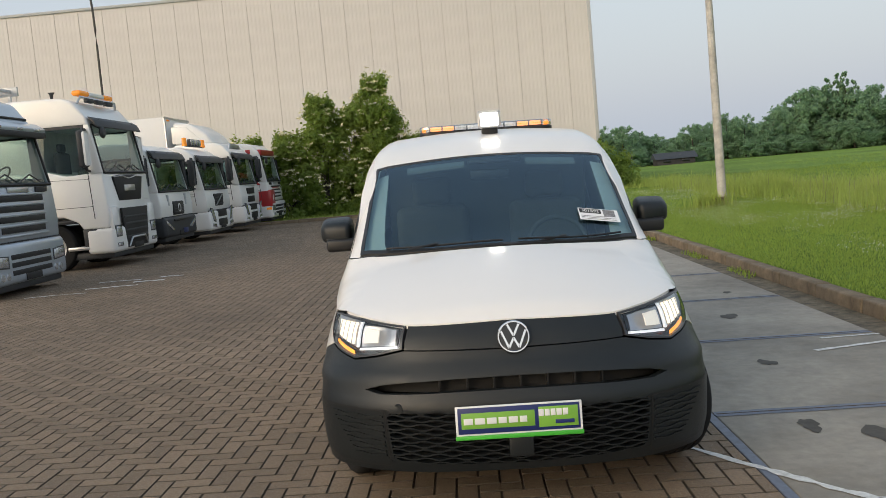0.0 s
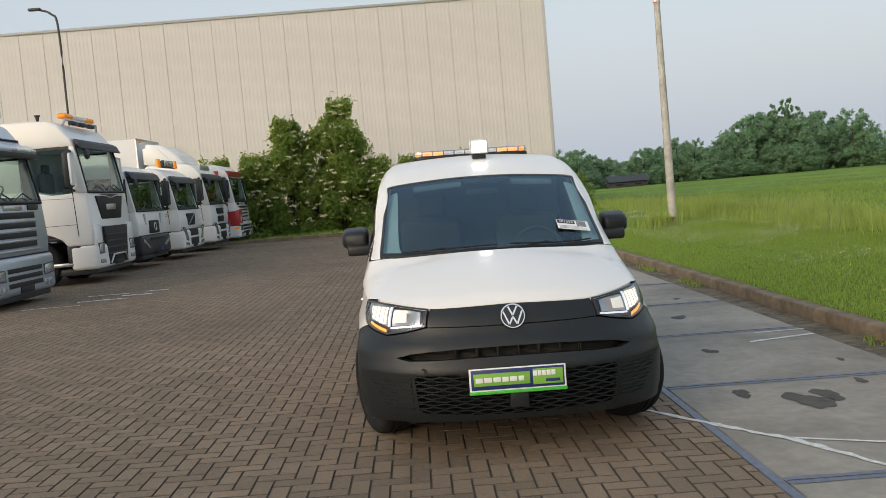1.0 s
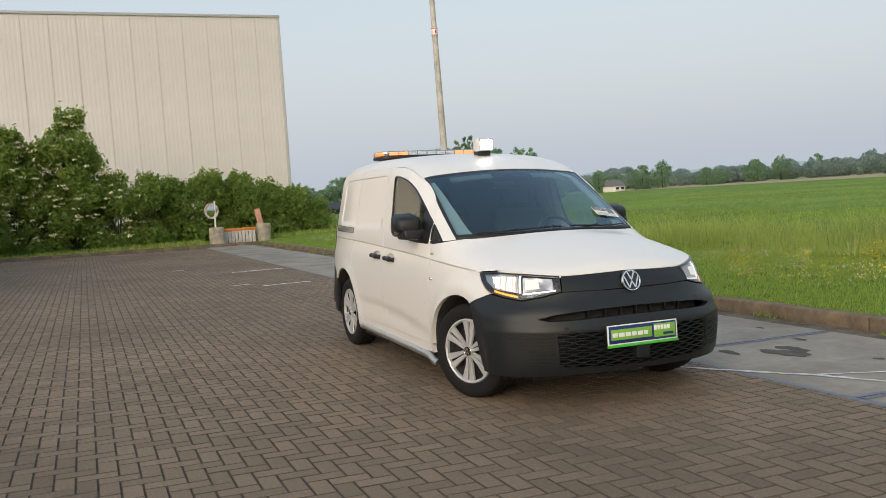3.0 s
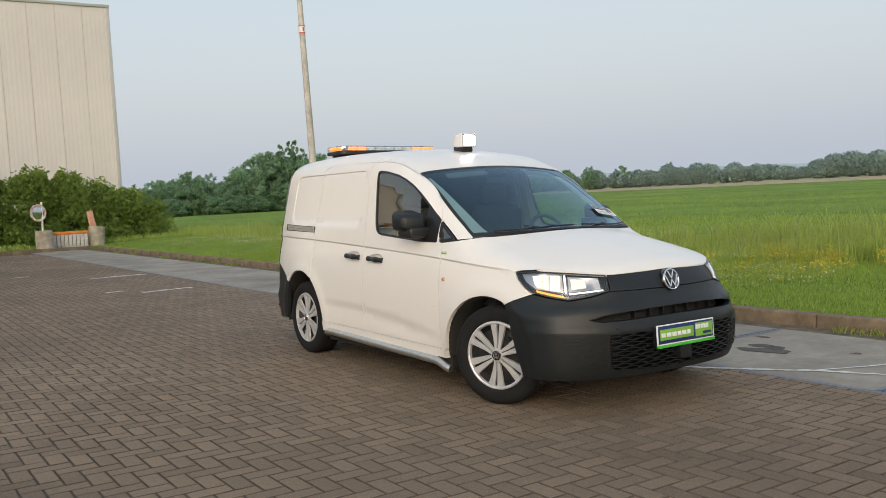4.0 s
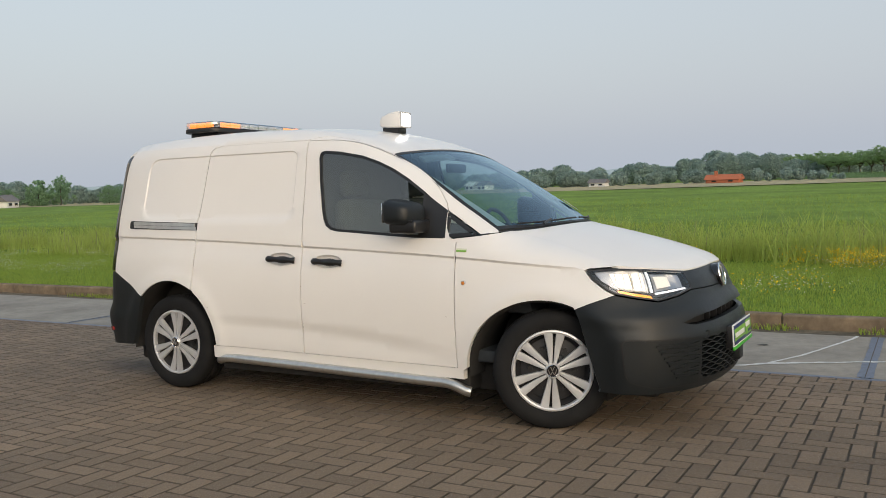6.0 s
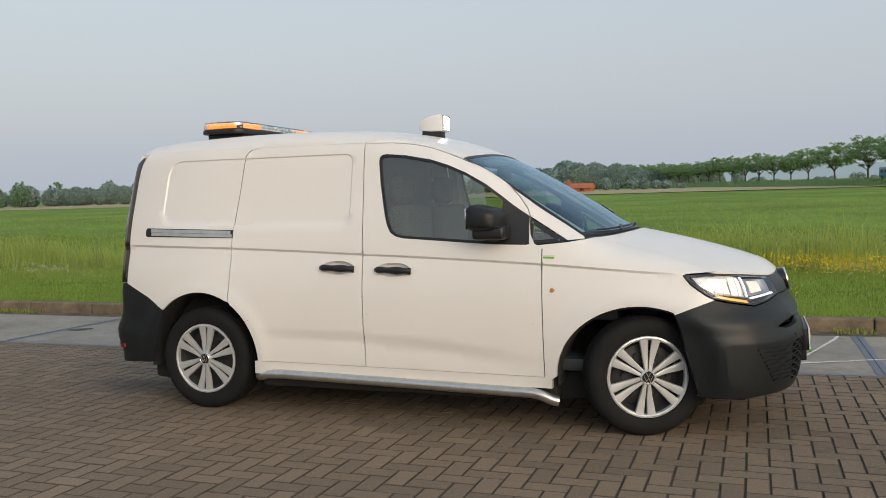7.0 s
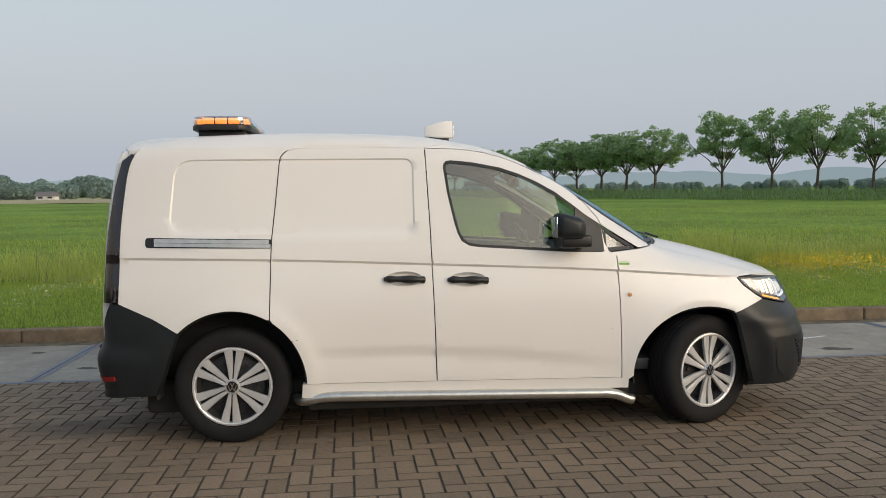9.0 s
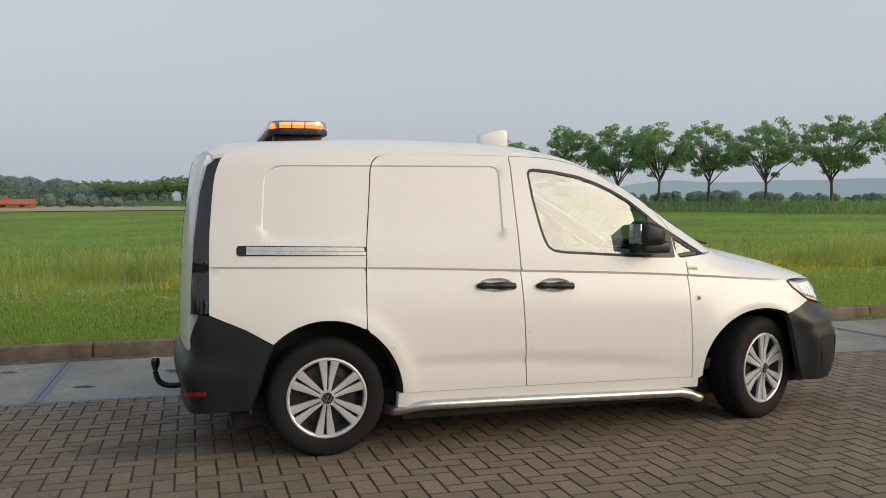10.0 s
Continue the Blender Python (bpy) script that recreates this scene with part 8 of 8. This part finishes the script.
fb[:, 1] += np.interp(fb[:, 0], [-9, 1.4, 8], [26.4, 29.0, 31.6])
solid("bank_grass", blades("bank_grass", fb, 0.20, 0.012, 0.6, M_BLADE_T, rs), Matrix(), "rough grass below the shrubs", "grass", kind="stuff")

rd_ = np.stack([rs.uniform(20, 400, 26000), rs.uniform(3.2, 9.0, 26000)], 1)
dg = np.stack([20 + 0.9136 * rd_[:, 0] - 0.4066 * rd_[:, 1], -104 + 0.4066 * rd_[:, 0] + 0.9136 * rd_[:, 1], np.interp(rd_[:, 1], [3.0, 7.5, 10.0], [0.62, -0.48, -0.78])], 1)
solid("dike_reeds", blades("dike_reeds", dg, 0.75, 0.05, 0.6, M_LEAF_TREE, rs), Matrix(), "rough reeds and weeds at the foot of the dike", "reeds", kind="stuff")

# ---- pavers, last: herringbone in clay brick ----
PW, PL, JT = 0.105, 0.21, 0.0085


def paver_list(x0, x1, y0, y1):
    out = []
    for j in range(int(math.floor(y0 / PW)), int(math.ceil(y1 / PW))):
        for i in range(int(math.floor(x0 / PW)), int(math.ceil(x1 / PW))):
            k = (i + j) % 4
            if k == 0:
                out.append((i * PW + PL / 2 + 0.02, j * PW + PW / 2 + 0.08, 0))
            elif k == 2:
                out.append((i * PW + PW / 2 + 0.02, j * PW + PL / 2 + 0.08, 1))
    return [p for p in out if x0 <= p[0] <= x1 and y0 <= p[1] <= y1]


_all = [p for p in paver_list(-10.5, 1.24, -7.5, 27.0) if p[0] - (PW if p[2] else PL) / 2 < 1.09]
_near = sorted(((x + 2.2) ** 2 + ((y + 0.6) * 0.75) ** 2, x, y, o) for x, y, o in _all)
_pick = {(x, y) for _d, x, y, o in _near[:300]}


def paver_mesh(name, cells, material):
    rs = np.random.RandomState(77)
    c = np.array(cells)
    n = len(c)
    hx = np.where(c[:, 2] > 0.5, PW, PL) / 2 - JT / 2
    hy = np.where(c[:, 2] > 0.5, PL, PW) / 2 - JT / 2
    z = rs.normal(size=n) * 0.0006
    tx, ty = rs.normal(size=n) * 0.002, rs.normal(size=n) * 0.002
    V = np.zeros((n, 12, 3))
    for q, (sx, sy) in enumerate(((-1, -1), (1, -1), (1, 1), (-1, 1))):
        for lev, (ins, dz) in enumerate(((0.0026, 0.0), (0.0, -0.0028), (0.0, -0.02))):
            X, Y = sx * (hx - ins), sy * (hy - ins)
            V[:, lev * 4 + q, 0] = c[:, 0] + X
            V[:, lev * 4 + q, 1] = c[:, 1] + Y
            V[:, lev * 4 + q, 2] = z + dz + X * tx + Y * ty
    V[:, :, 0] = np.minimum(V[:, :, 0], 1.128)       # cut along the steel edge
    F = [(0, 1, 2, 3)] + [(a * 4 + q, (a + 1) * 4 + q, (a + 1) * 4 + (q + 1) % 4, a * 4 + (q + 1) % 4) for a in (0, 1) for q in range(4)]
    F = np.array(F)
    idx = (np.arange(n)[:, None, None] * 12 + F[None]).reshape(-1)
    me = bpy.data.meshes.new(name)
    me.vertices.add(12 * n)
    me.vertices.foreach_set("co", V.ravel())
    me.loops.add(len(idx))
    me.loops.foreach_set("vertex_index", idx)
    me.polygons.add(len(idx) // 4)
    me.polygons.foreach_set("loop_start", np.arange(0, len(idx), 4))
    me.materials.append(material)
    me.materials.append(M_SUB)                      # sanded joint faces
    me.polygons.foreach_set("material_index", np.tile([0, 1, 1, 1, 1, 1, 1, 1, 1], n))
    me.update(calc_edges=True)
    me.shade_flat()
    return me


rest = part("paver_field", paver_mesh("paver_field", [p for p in _all if (p[0], p[1]) not in _pick], M_BRICK), yard, "brown clay pavers in herringbone")
rest["kind"] = "stuff"
_kinds = [paver_mesh("paver", [(0, 0, k)], M_BRICK_OBJ) for k in (0, 1)]
rs = np.random.RandomState(9)
for _d, x, y, o in _near[:300]:
    part("paver", _kinds[o], yard, m=pose(x, y, rs.normal() * 0.0006, rs.normal() * 0.12, rs.normal() * 0.12, rs.normal() * 0.25))
part("far_paving", mesh_of("far_paving", [(-60, -60, -0.004), (1.13, -60, -0.004), (1.13, 27.2, -0.004), (-60, 27.2, -0.004), (-10.5, -7.5, -0.004), (1.13, -7.5, -0.004), (1.13, 27, -0.004), (-10.5, 27, -0.004)], [(0, 1, 5, 4), (1, 2, 6, 5), (2, 3, 7, 6), (3, 0, 4, 7)], M_BRICK), yard)
